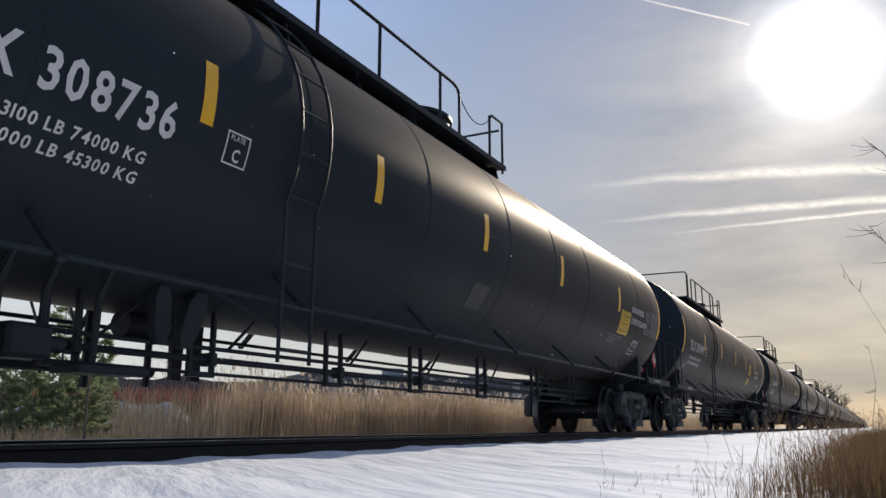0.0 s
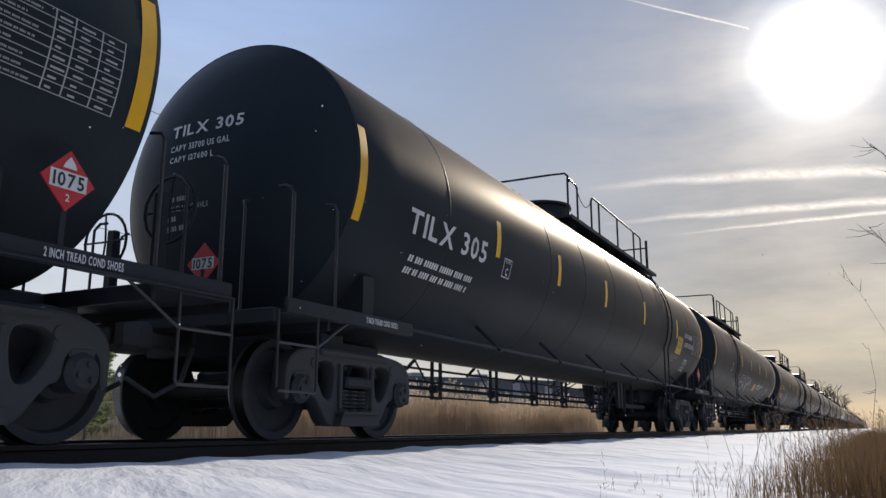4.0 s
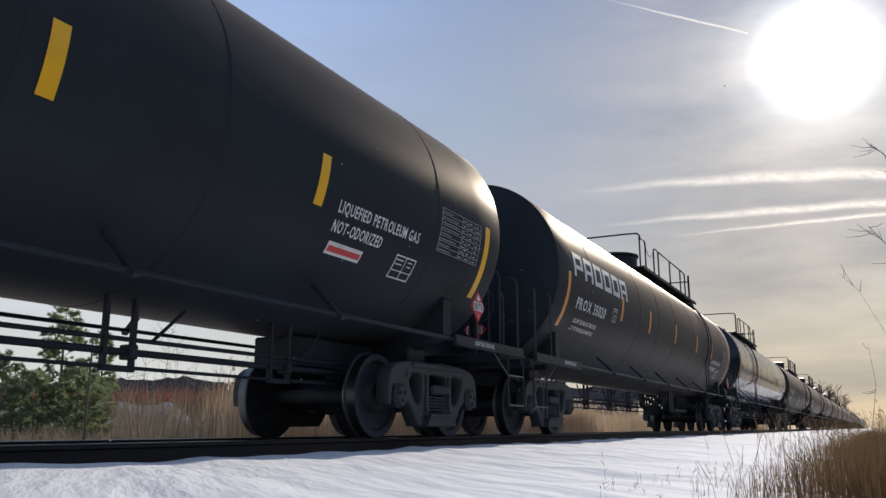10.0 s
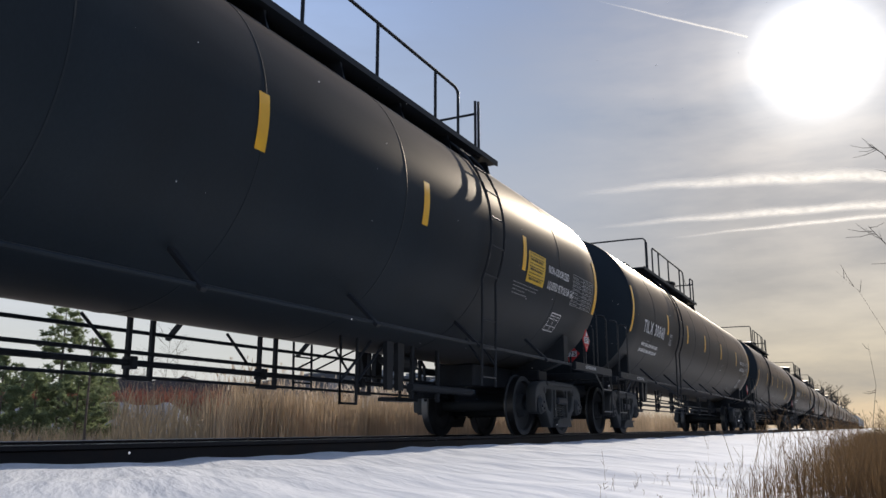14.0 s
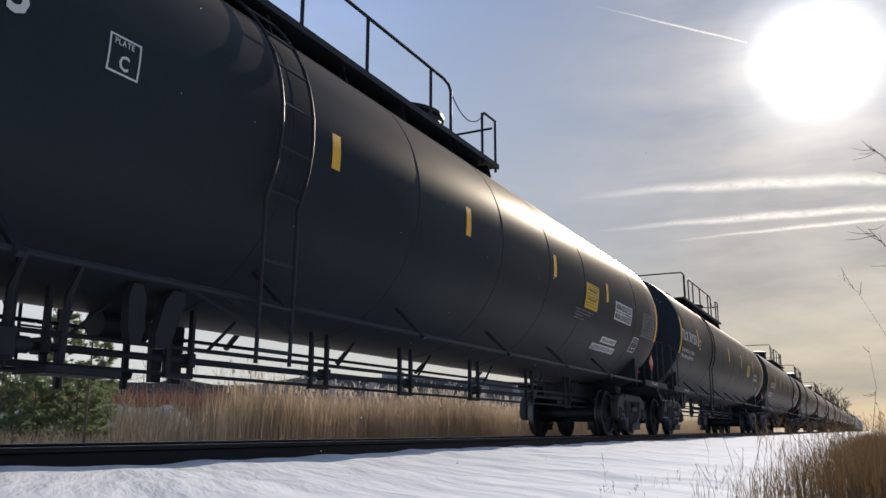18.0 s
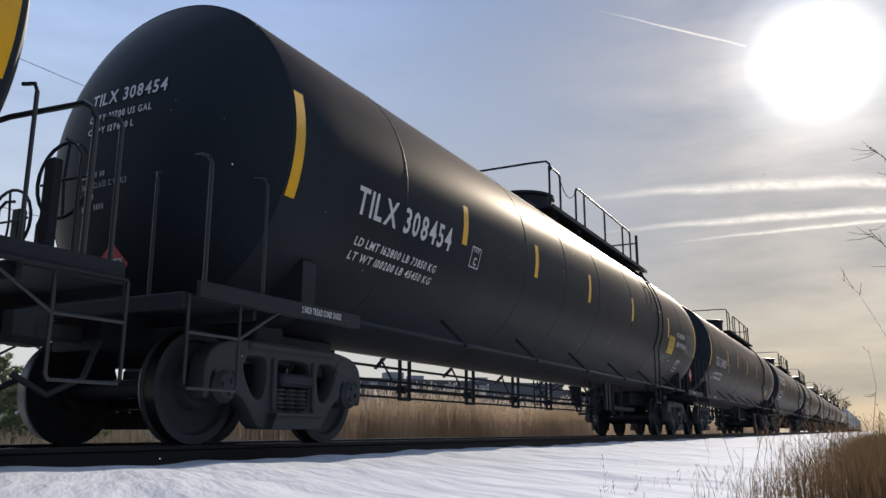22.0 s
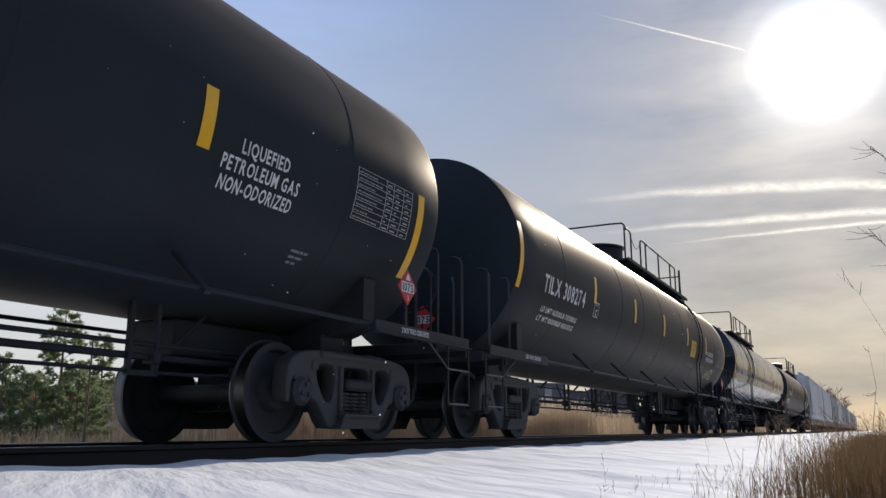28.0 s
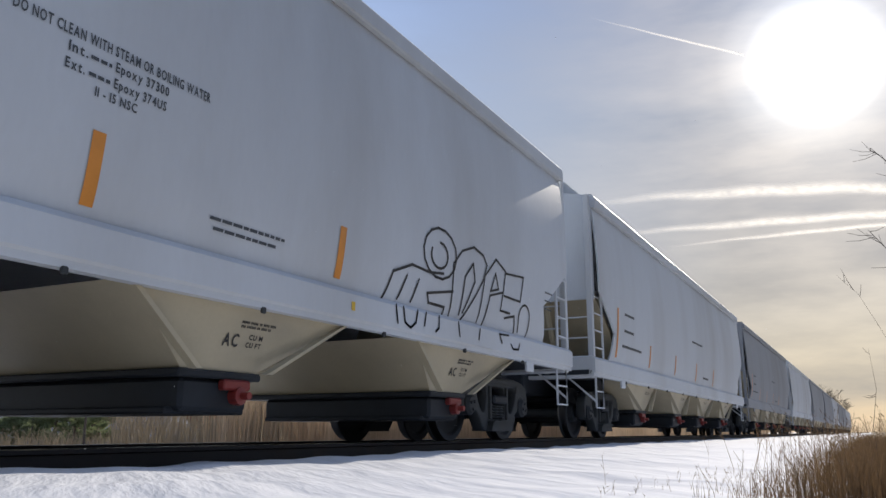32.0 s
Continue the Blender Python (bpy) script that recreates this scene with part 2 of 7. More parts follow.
# ---- mesh helpers ----
class Shape:
    """Collects vertices and faces of one mesh."""

    def __init__(self):
        self.v, self.f = [], []

    def add(self, vs, fs):
        k = len(self.v)
        self.v += [tuple(p) for p in vs]
        self.f += [tuple(i + k for i in f) for f in fs]
        return self

    def box(self, x0, x1, y0, y1, z0, z1, c=0.0):
        if c <= 0:
            return self.add([(x, y, z) for x in (x0, x1) for y in (y0, y1) for z in (z0, z1)],
                            [(0, 1, 3, 2), (4, 6, 7, 5), (0, 4, 5, 1), (2, 3, 7, 6), (0, 2, 6, 4), (1, 5, 7, 3)])
        c = min(c, (x1 - x0) / 2.1, (y1 - y0) / 2.1, (z1 - z0) / 2.1)
        bm = bmesh.new()
        bmesh.ops.create_cube(bm, size=1, matrix=Matrix.LocRotScale(((x0 + x1) / 2, (y0 + y1) / 2, (z0 + z1) / 2), None, (x1 - x0, y1 - y0, z1 - z0)))
        bmesh.ops.bevel(bm, geom=bm.edges[:], offset=c, segments=1, affect="EDGES", profile=0.5)
        bm.verts.index_update()
        self.add([v.co for v in bm.verts], [[v.index for v in f.verts] for f in bm.faces])
        bm.free()
        return self

    def tube(self, pts, r=0.02, n=8):
        """A round bar along the points."""
        pts = [Vector(p) for p in pts]
        k, rings = len(self.v), []
        for i, p in enumerate(pts):
            a = pts[i] - pts[i - 1] if i else pts[1] - pts[0]
            b = pts[i + 1] - pts[i] if i + 1 < len(pts) else a
            d = (a.normalized() + b.normalized()).normalized()
            s = Vector((0, 0, 1)) if abs(d.z) < 0.9 else Vector((1, 0, 0))
            u = d.cross(s).normalized()
            w = d.cross(u)
            rr = r[i] if isinstance(r, (list, tuple)) else r
            for j in range(n):
                t = 2 * math.pi * j / n
                self.v.append(tuple(p + rr * (math.cos(t) * u + math.sin(t) * w)))
        for i in range(len(pts) - 1):
            for j in range(n):
                a, b = k + i * n + j, k + i * n + (j + 1) % n
                self.f.append((a, b, b + n, a + n))
        self.f.append(tuple(k + j for j in range(n))[::-1])
        self.f.append(tuple(k + (len(pts) - 1) * n + j for j in range(n)))
        return self

    def lathe(self, prof, n=48, axis="x", at=(0, 0, 0)):
        """Turns (along, radius) pairs round an axis."""
        k = len(self.v)
        for a, r in prof:
            for j in range(n):
                t = 2 * math.pi * j / n
                c, s = r * math.cos(t), r * math.sin(t)
                p = (a, c, s) if axis == "x" else (s, a, c) if axis == "y" else (c, s, a)
                self.v.append(tuple(Vector(p) + Vector(at)))
        for i in range(len(prof) - 1):
            for j in range(n):
                a, b = k + i * n + j, k + i * n + (j + 1) % n
                self.f.append((a, b, b + n, a + n))
        self.f.append(tuple(k + j for j in range(n))[::-1])
        self.f.append(tuple(k + (len(prof) - 1) * n + j for j in range(n)))
        return self

    def prism(self, poly, y0, y1, plane="xz"):
        """Extrudes an outline of (a, b) points from y0 to y1 across its plane."""
        n = len(poly)

        def at(p, y):
            return (p[0], y, p[1]) if plane == "xz" else (y, p[0], p[1]) if plane == "yz" else (p[0], p[1], y)
        return self.add([at(p, y0) for p in poly] + [at(p, y1) for p in poly],
                        [tuple(range(n))[::-1], tuple(range(n, 2 * n))] + [(i, (i + 1) % n, n + (i + 1) % n, n + i) for i in range(n)])

    def mesh(self, name, smooth=35):
        me = bpy.data.meshes.new(name)
        me.from_pydata(self.v, [], self.f)
        bm = bmesh.new()
        bm.from_mesh(me)
        bmesh.ops.recalc_face_normals(bm, faces=bm.faces[:])
        bm.to_mesh(me)
        bm.free()
        if smooth:
            me.shade_smooth()
            me.set_sharp_from_angle(angle=radians(smooth))
        return me


def part(name, shape, mat, parent, label="", smooth=35, at=None):
    """Links a shape as one mesh object under a thing or a part."""
    me = shape if isinstance(shape, bpy.types.Mesh) else shape.mesh(name, smooth)
    if mat and not me.materials:
        me.materials.append(MAT[mat] if isinstance(mat, str) else mat)
    ob = new(name, me)
    ob.parent = parent
    if at is not None:
        ob.matrix_basis = at if isinstance(at, Matrix) else Matrix.Translation(at)
    if label:
        ob["label"] = label
    return ob


def thing(name, label, category, group="", kind="", shape=None, mat=None, at=None, smooth=35):
    me = None
    if shape is not None:
        me = shape if isinstance(shape, bpy.types.Mesh) else shape.mesh(name, smooth)
        if mat and not me.materials:
            me.materials.append(MAT[mat] if isinstance(mat, str) else mat)
    ob = new(name, me)
    if at is not None:
        ob.matrix_basis = at
    return tagged(ob, label, category, group, kind)


# ---- lettering: glyph outlines of the built-in font, made once while the scene is empty ----
GLYPH = {}


def make_glyphs():
    cu = bpy.data.curves.new("glyph", "FONT")
    cu.resolution_u = 2
    cu.offset = 0.022
    ob = new("glyph", cu)
    for ch in "ABCDEFGHIJKLMNOPQRSTUVWXYZabcdefghijklmnopqrstuvwxyz0123456789-.'":
        cu.body = ch
        dg = bpy.context.evaluated_depsgraph_get()
        dg.update()
        me = bpy.data.meshes.new_from_object(ob.evaluated_get(dg))
        co = np.zeros(len(me.vertices) * 3)
        me.vertices.foreach_get("co", co)
        co = co.reshape(-1, 3)[:, :2]
        lo = co[:, 0].min()
        GLYPH[ch] = (co - (lo, 0), [tuple(p.vertices) for p in me.polygons], co[:, 0].max() - lo)
        bpy.data.meshes.remove(me)
    bpy.data.objects.remove(ob)
    bpy.data.curves.remove(cu)


make_glyphs()
CAP = GLYPH["H"][0][:, 1].max()


def text_flat(text, height, width=None, squeeze=1.0, gap=0.13):
    """Flat points (u, v) and faces of a line of text, its capitals so high; width fits it to a length."""
    s, u, vs, fs = height / CAP, 0.0, [], []
    for ch in text:
        if ch == " ":
            u += 0.34
            continue
        co, fa, w = GLYPH[ch]
        k = len(vs)
        vs += [((u + p[0]) * s * squeeze, p[1] * s) for p in co]
        fs += [tuple(i + k for i in f) for f in fa]
        u += w + gap
    if width:
        g = width / max(p[0] for p in vs)
        vs = [(a * g, b) for a, b in vs]
    return vs, fs


def rounded(poly, times=2):
    """Cuts the corners of a closed outline."""
    for _ in range(times):
        poly = [((1 - k) * a[0] + k * b[0], (1 - k) * a[1] + k * b[1]) for a, b in zip(poly, poly[1:] + poly[:1]) for k in (0.22, 0.78)]
    return poly


def casting(name, loops, depth, edge):
    """A flat casting with holes and rounded edges, from closed outlines (x, z); its middle lies at y = 0."""
    cu = bpy.data.curves.new(name, "CURVE")
    cu.dimensions, cu.fill_mode, cu.extrude, cu.bevel_depth, cu.bevel_resolution, cu.offset = "2D", "BOTH", depth / 2 - edge, edge, 1, -edge
    for lp in loops:
        sp = cu.splines.new("POLY")
        sp.points.add(len(lp) - 1)
        for p, (x, z) in zip(sp.points, lp):
            p.co = (x, z, 0, 1)
        sp.use_cyclic_u = True
    ob = new(name, cu)
    dg = bpy.context.evaluated_depsgraph_get()
    dg.update()
    me = bpy.data.meshes.new_from_object(ob.evaluated_get(dg))
    me.transform(Matrix.Rotation(radians(90), 4, "X"))
    bpy.data.objects.remove(ob)
    bpy.data.curves.remove(cu)
    me.materials.clear()
    me.shade_smooth()
    me.set_sharp_from_angle(angle=radians(40))
    return me


HALF_FRAME = [(0.30, 0.86), (0.70, 0.85), (0.95, 0.81), (1.08, 0.72), (1.12, 0.58), (1.11, 0.36), (1.045, 0.35), (1.03, 0.56), (0.96, 0.61), (0.82, 0.61), (0.76, 0.55), (0.745, 0.40), (0.66, 0.37), (0.60, 0.31), (0.47, 0.145), (0.38, 0.12)]
SIDE_HOLE = [(0.37, 0.52), (0.36, 0.66), (0.40, 0.725), (0.58, 0.73), (0.66, 0.68), (0.655, 0.58), (0.54, 0.40), (0.45, 0.36), (0.40, 0.40)]
FRAME_CASTING = casting("side_frame", [rounded(HALF_FRAME + [(-x, z) for x, z in HALF_FRAME[::-1]]), rounded([(-0.245, 0.25), (0.245, 0.25), (0.25, 0.66), (0.20, 0.72), (-0.20, 0.72), (-0.25, 0.66)]),
                                       rounded(SIDE_HOLE[::-1]), rounded([(-x, z) for x, z in SIDE_HOLE])], 0.17, 0.024)

# ---- the plan ----
TRACK = 5.652          # the track's middle line runs along x at this y; rail heads at z = 0
SPEED = 19.367         # metres a second, towards -x
R_TANK, Z_TANK, HALF = 1.53, 2.603, 9.055
HEAD = 0.42            # depth of the dished tank ends


# ---- ground, track ----
def lumpy(x, y):
    """Height of the snow and ground."""
    side = np.clip((4.80 + 0.03 * np.sin(x * 2.3) * np.sin(x * 0.71 + 1) + 0.02 * np.sin(x * 5.3) - y) / 0.12, 0, 1)
    near = -0.118 - 0.030 * np.clip((4.2 - y) / 3.0, 0, 1.5) + 0.022 * np.sin(x * 0.9 + 0.6 * np.sin(y * 1.3)) * np.exp(-((y - 2.5) / 2.2) ** 2)
    near = near + 0.012 * np.sin(x * 3.1 + y * 2.2) * np.sin(y * 3.7 - x * 0.8) + 0.006 * np.sin(x * 7.7 - y * 5.1)
    bed = -0.24 + 0 * x
    far = -0.30 - 0.25 * np.clip((y - 8.5) / 6, 0, 1) + 0.05 * np.sin(x * 0.21) * np.sin(y * 0.17)
    k = np.clip((y - 7.2) / 0.8, 0, 1)
    h = side * near + (1 - side) * (bed * (1 - k) + far * k)
    bank = np.clip((0.2 - y) / 3.0, 0, 1)
    return h - 0.05 * bank + 0.05 * bank * np.sin(x * 0.7) * np.sin(y * 0.9)


def build_ground():
    xs = np.unique(np.concatenate([np.linspace(-1500, -20, 20), np.arange(-20, 0, 1.0), np.arange(0, 22, 0.11), np.arange(22, 60, 0.4), np.linspace(60, 200, 60), np.geomspace(200, 4500, 20)]))
    ys = np.unique(np.concatenate([-np.geomspace(8, 3000, 14), np.arange(-8, -1, 0.5), np.arange(-1, 4.9, 0.09), np.arange(4.56, 4.9, 0.04), np.arange(4.9, 9, 0.25), np.arange(9, 60, 1.5), np.geomspace(60, 3500, 16)]))
    X, Y = np.meshgrid(xs, ys, indexing="ij")
    Z = lumpy(X, Y)
    Z = np.where((np.abs(X) > 300) | (np.abs(Y) > 200), -0.4, Z)
    n, m = X.shape
    co = np.stack([X, Y, Z], -1).reshape(-1, 3)
    i, j = np.meshgrid(np.arange(n - 1), np.arange(m - 1), indexing="ij")
    a = (i * m + j).ravel()
    quads = np.stack([a, a + m, a + m + 1, a + 1], 1)
    me = bpy.data.meshes.new("ground")
    me.from_pydata(co.tolist(), [], quads.tolist())
    me.shade_smooth()
    me.materials.append(ground_material())
    return tagged(new("ground", me), "wind-rippled snow, with bare brown winter ground behind the track", "snow", kind="structure")


def ground_material():
    m = bpy.data.materials.new("snow_and_winter_ground")
    m.use_nodes = True
    nt = m.node_tree
    N, link = nt.nodes.new, nt.links.new
    b = nt.nodes["Principled BSDF"]
    tc, sep = N("ShaderNodeTexCoord"), N("ShaderNodeSeparateXYZ")
    link(tc.outputs["Object"], sep.inputs[0])
    # snow on the camera's side of the track, thin patches behind it
    edge, noise1, mul = N("ShaderNodeMapRange"), N("ShaderNodeTexNoise"), N("ShaderNodeMath")
    edge.inputs["From Min"].default_value, edge.inputs["From Max"].default_value = 6.6, 9.5
    edge.inputs["To Min"].default_value, edge.inputs["To Max"].default_value = 1.0, 0.36
    link(sep.outputs["Y"], edge.inputs["Value"])
    noise1.inputs["Scale"].default_value, noise1.inputs["Detail"].default_value = 0.35, 8
    link(tc.outputs["Object"], noise1.inputs["Vector"])
    mul.operation = "ADD"
    link(edge.outputs[0], mul.inputs[0])
    link(noise1.outputs[0], mul.inputs[1])
    ramp = N("ShaderNodeValToRGB")
    ramp.color_ramp.elements[0].position, ramp.color_ramp.elements[1].position = 0.84, 0.98
    link(mul.outputs[0], ramp.inputs[0])
    soil, nz = N("ShaderNodeMix"), N("ShaderNodeTexNoise")
    nz.inputs["Scale"].default_value, nz.inputs["Detail"].default_value = 6, 8
    link(tc.outputs["Object"], nz.inputs["Vector"])
    soil.data_type = "RGBA"
    soil.inputs["A"].default_value, soil.inputs["B"].default_value = (0.10, 0.075, 0.045, 1), (0.30, 0.23, 0.14, 1)
    link(nz.outputs[0], soil.inputs["Factor"])
    snow, ns = N("ShaderNodeMix"), N("ShaderNodeTexNoise")
    ns.inputs["Scale"].default_value, ns.inputs["Detail"].default_value = 1.3, 6
    link(tc.outputs["Object"], ns.inputs["Vector"])
    snow.data_type = "RGBA"
    snow.inputs["A"].default_value, snow.inputs["B"].default_value = (0.74, 0.765, 0.82, 1), (0.84, 0.85, 0.88, 1)
    link(ns.outputs[0], snow.inputs["Factor"])
    mix = N("ShaderNodeMix")
    mix.data_type = "RGBA"
    bare, nb, am = N("ShaderNodeMapRange"), N("ShaderNodeMath"), N("ShaderNodeMath")
    nb.operation, nb.inputs[1].default_value = "MULTIPLY_ADD", 1.6
    link(noise1.outputs[0], nb.inputs[0])
    link(sep.outputs["Y"], nb.inputs[2])
    bare.inputs["From Min"].default_value, bare.inputs["From Max"].default_value = 0.65, 1.35
    link(nb.outputs[0], bare.inputs["Value"])
    am.operation = "MULTIPLY"
    link(ramp.outputs[0], am.inputs[0])
    link(bare.outputs[0], am.inputs[1])
    link(am.outputs[0], mix.inputs["Factor"])
    link(soil.outputs["Result"], mix.inputs["A"])
    link(snow.outputs["Result"], mix.inputs["B"])
    link(mix.outputs["Result"], b.inputs["Base Color"])
    b.inputs["Roughness"].default_value = 0.8
    b.inputs["Specular IOR Level"].default_value = 0.15
    # wind ripples run slantwise over the snow
    mp, rip, grain = N("ShaderNodeMapping"), N("ShaderNodeTexNoise"), N("ShaderNodeTexNoise")
    mp.vector_type = "TEXTURE"
    mp.inputs["Rotation"].default_value = (0, 0, radians(50))
    mp.inputs["Scale"].default_value = (1.0, 0.20, 1.0)
    link(tc.outputs["Object"], mp.inputs[0])
    rip.inputs["Scale"].default_value, rip.inputs["Detail"].default_value = 1.1, 5
    link(mp.outputs[0], rip.inputs["Vector"])
    grain.inputs["Scale"].default_value, grain.inputs["Detail"].default_value = 45, 4
    link(tc.outputs["Object"], grain.inputs["Vector"])
    hs = N("ShaderNodeMath")
    hs.operation = "MULTIPLY_ADD"
    hs.inputs[1].default_value = 0.05
    link(grain.outputs[0], hs.inputs[0])
    link(rip.outputs[0], hs.inputs[2])
    bp = N("ShaderNodeBump")
    bp.inputs["Strength"].default_value, bp.inputs["Distance"].default_value = 0.42, 0.10
    link(hs.outputs[0], bp.inputs["Height"])
    link(bp.outputs[0], b.inputs["Normal"])
    return m


def build_track():
    prof = [(-0.075, -0.172), (0.075, -0.172), (0.075, -0.160), (0.012, -0.138), (0.009, -0.045), (0.036, -0.034), (0.036, -0.006), (0.028, 0.0), (-0.028, 0.0), (-0.036, -0.006), (-0.036, -0.034), (-0.009, -0.045), (-0.012, -0.138), (-0.075, -0.160)]
    for side, name in ((-0.753, "near"), (0.753, "far")):
        s = Shape().prism([(TRACK + side + p[0], p[1]) for p in prof], -900, 2600, "yz")
        ob = thing("rail", "rusty steel rail with a polished head, half sunk in snow", "rail", "rails of the track", "structure", s, "rail")
        ob.data.materials.append(MAT["shine"])
        for p in ob.data.polygons:
            if p.normal.z > 0.6 and p.center.z > -0.005:
                p.material_index = 1
    bed = Shape().prism([(3.95, -0.45), (4.55, -0.20), (6.75, -0.20), (7.6, -0.45)], -900, 2600, "yz")
    track_bed = thing("track_bed", "dark stone ballast bed under the track", "ballast", kind="structure", shape=bed, mat="ballast")
    tie = Shape().box(-0.115, 0.115, -1.3, 1.3, -0.34, -0.176, 0.012).mesh("tie")
    tie.materials.append(MAT["tie"])
    for i in range(150):
        part("tie", tie, None, track_bed, at=(-6 + i * 0.52, TRACK, 0))


# ---- tank cars ----
def side_angle(z):
    return math.asin(max(-1, min(1, (z - Z_TANK) / R_TANK)))


def on_tank(x, arc, lift, flip):
    """A point on the tank's near side: arc metres above mid-height along the skin."""
    t = arc / R_TANK
    r = R_TANK + lift
    p = (x, -r * math.cos(t), Z_TANK + r * math.sin(t))
    return (-p[0], -p[1], p[2]) if flip else p


def tank_patch(x0, x1, a0, a1, lift, flip, nx=2, lean=0.0):
    n = max(2, int(abs(a1 - a0) / 0.06) + 1)
    s = Shape()
    vs = [on_tank(x0 + (x1 - x0) * i / nx + lean * (a0 + (a1 - a0) * j / n), a0 + (a1 - a0) * j / n, lift, flip) for i in range(nx + 1) for j in range(n + 1)]
    fs = [(i * (n + 1) + j, (i + 1) * (n + 1) + j, (i + 1) * (n + 1) + j + 1, i * (n + 1) + j + 1) for i in range(nx) for j in range(n)]
    return s.add(vs, fs)


def tank_text(text, x, arc, height, flip, width=None, lift=0.009, squeeze=0.85):
    vs, fs = text_flat(text, height, width, squeeze)
    return Shape().add([on_tank(x + u, arc + v, lift, flip) for u, v in vs], fs)


def tank_bars(rows, lift, flip):
    """Lines of writing too small to read, as bars: (x0, x1, arc, height)."""
    s = Shape()
    for x0, x1, a, h in rows:
        q = tank_patch(x0, x1, a, a + h, lift, flip, 1)
        s.add(q.v, q.f)
    return s


def make_wheelset():
    s = Shape()
    prof = [(0.62, 0.09), (0.62, 0.15), (0.68, 0.17), (0.70, 0.35), (0.66, 0.38), (0.655, 0.478), (0.675, 0.484), (0.695, 0.462), (0.80, 0.456), (0.806, 0.42), (0.80, 0.385), (0.752, 0.365), (0.735, 0.19), (0.82, 0.16), (0.83, 0.09)]
    s.lathe(prof, 44, "y")
    s.lathe([(-a, r) for a, r in prof], 44, "y")
    s.lathe([(-1.10, 0.05), (-1.10, 0.085), (-0.8, 0.085), (-0.6, 0.09), (0, 0.08), (0.6, 0.09), (0.8, 0.085), (1.10, 0.085), (1.10, 0.05)], 20, "y")
    for e in (-1, 1):
        s.lathe([(e * 0.9, 0.13), (e * 1.09, 0.135), (e * 1.115, 0.11), (e * 1.13, 0.10)], 20, "y")
        for k in range(3):
            a = k * 2.0944
            s.lathe([(e * 1.12, 0.022), (e * 1.15, 0.022)], 6, "y", (0.06 * math.cos(a), 0, 0.06 * math.sin(a)))
    me = s.mesh("wheelset")
    me.materials.append(MAT["wheel"])
    me.materials.append(MAT["tread"])
    for p in me.polygons:
        c = p.center
        if math.hypot(c.x, c.z) > 0.44 and abs(p.normal.y) < 0.5 and abs(c.y) < 0.81:
            p.material_index = 1
    return me


def make_side_frame():
    """A cast truck frame with its window, spring seat and pedestals."""
    s = Shape()
    n = len(FRAME_CASTING.vertices)
    co = np.zeros(n * 3)
    FRAME_CASTING.vertices.foreach_get("co", co)
    co = co.reshape(-1, 3)
    s.add([(x, y - 1.0, z) for x, y, z in co], [tuple(p.vertices) for p in FRAME_CASTING.polygons])
    s.prism([(-0.36, 0.125), (0.36, 0.125), (0.30, 0.25), (-0.30, 0.25)], -1.16, -0.86)
    s.prism([(-0.34, 0.235), (0.34, 0.235), (0.33, 0.26), (-0.33, 0.26)], -1.19, -0.84)
    s.box(-0.62, 0.62, -1.115, -0.90, 0.78, 0.845, 0.02)
    for e in (-1, 1):
        s.box(e * 0.89 - 0.10, e * 0.89 + 0.10, -1.085, -0.915, 0.55, 0.62, 0.012)
        s.box(e * 0.285 - 0.025, e * 0.285 + 0.025, -1.12, -0.88, 0.28, 0.72, 0.012)
        s.box(e * 0.889 - 0.12, e * 0.889 + 0.12, -1.07, -0.93, 0.36, 0.56, 0.03)
        s.lathe([(-1.10, 0.03), (-1.095, 0.05), (-1.07, 0.055)], 12, "y", (e * 0.70, 0, 0.70))
    return s.mesh("side_frame")


def make_spring():
    prof = []
    for i in range(19):
        z = 0.255 + i * 0.0125
        prof.append((z, 0.076 if i % 3 else 0.050))
    return Shape().lathe(prof, 14, "z").mesh("spring")


PROTO = {}


def add_truck(car, x):
    if "wheelset" not in PROTO:
        PROTO["wheelset"], PROTO["side_frame"], PROTO["spring"] = make_wheelset(), make_side_frame(), make_spring()
        PROTO["side_frame"].materials.append(MAT["truck"])
        PROTO["spring"].materials.append(MAT["truck"])
        b = Shape().box(-0.23, 0.23, -1.15, 1.15, 0.49, 0.60, 0.025).box(-0.21, 0.21, -0.86, 0.86, 0.50, 0.70, 0.03).box(-0.3, 0.3, -0.35, 0.35, 0.66, 0.80, 0.03)
        for e in (-1, 1):
            b.box(e * 0.45 - 0.06, e * 0.45 + 0.06, -0.72, 0.72, 0.30, 0.40, 0.01)
            for f in (-1, 1):
                b.box(e * 0.40 - 0.03, e * 0.40 + 0.03, f * 0.75 - 0.05, f * 0.75 + 0.05, 0.28, 0.58, 0.01)
        PROTO["truck"] = b.mesh("truck")
        PROTO["truck"].materials.append(MAT["steel"])
    t = part("truck", PROTO["truck"], None, car, "four-wheel truck of cast steel with coil springs", at=(x, 0, 0))
    for m in (Matrix.Identity(4), pose(0, 0, 0, 0, 0, 180)):
        part("side_frame", PROTO["side_frame"], None, t, at=m)
        for e in (-0.158, 0.0, 0.158):
            part("spring", PROTO["spring"], None, t, at=m @ Matrix.Translation((e, -1.02, 0)))
    for e in (-0.889, 0.889):
        part("wheelset", PROTO["wheelset"], None, t, at=(e, 0, 0.457))
    return t


def arc_points(x, t0, t1, side, lift, n=14):
    r = R_TANK + lift
    return [(x, side * r * math.cos(t0 + (t1 - t0) * i / n), Z_TANK + r * math.sin(t0 + (t1 - t0) * i / n)) for i in range(n + 1)]


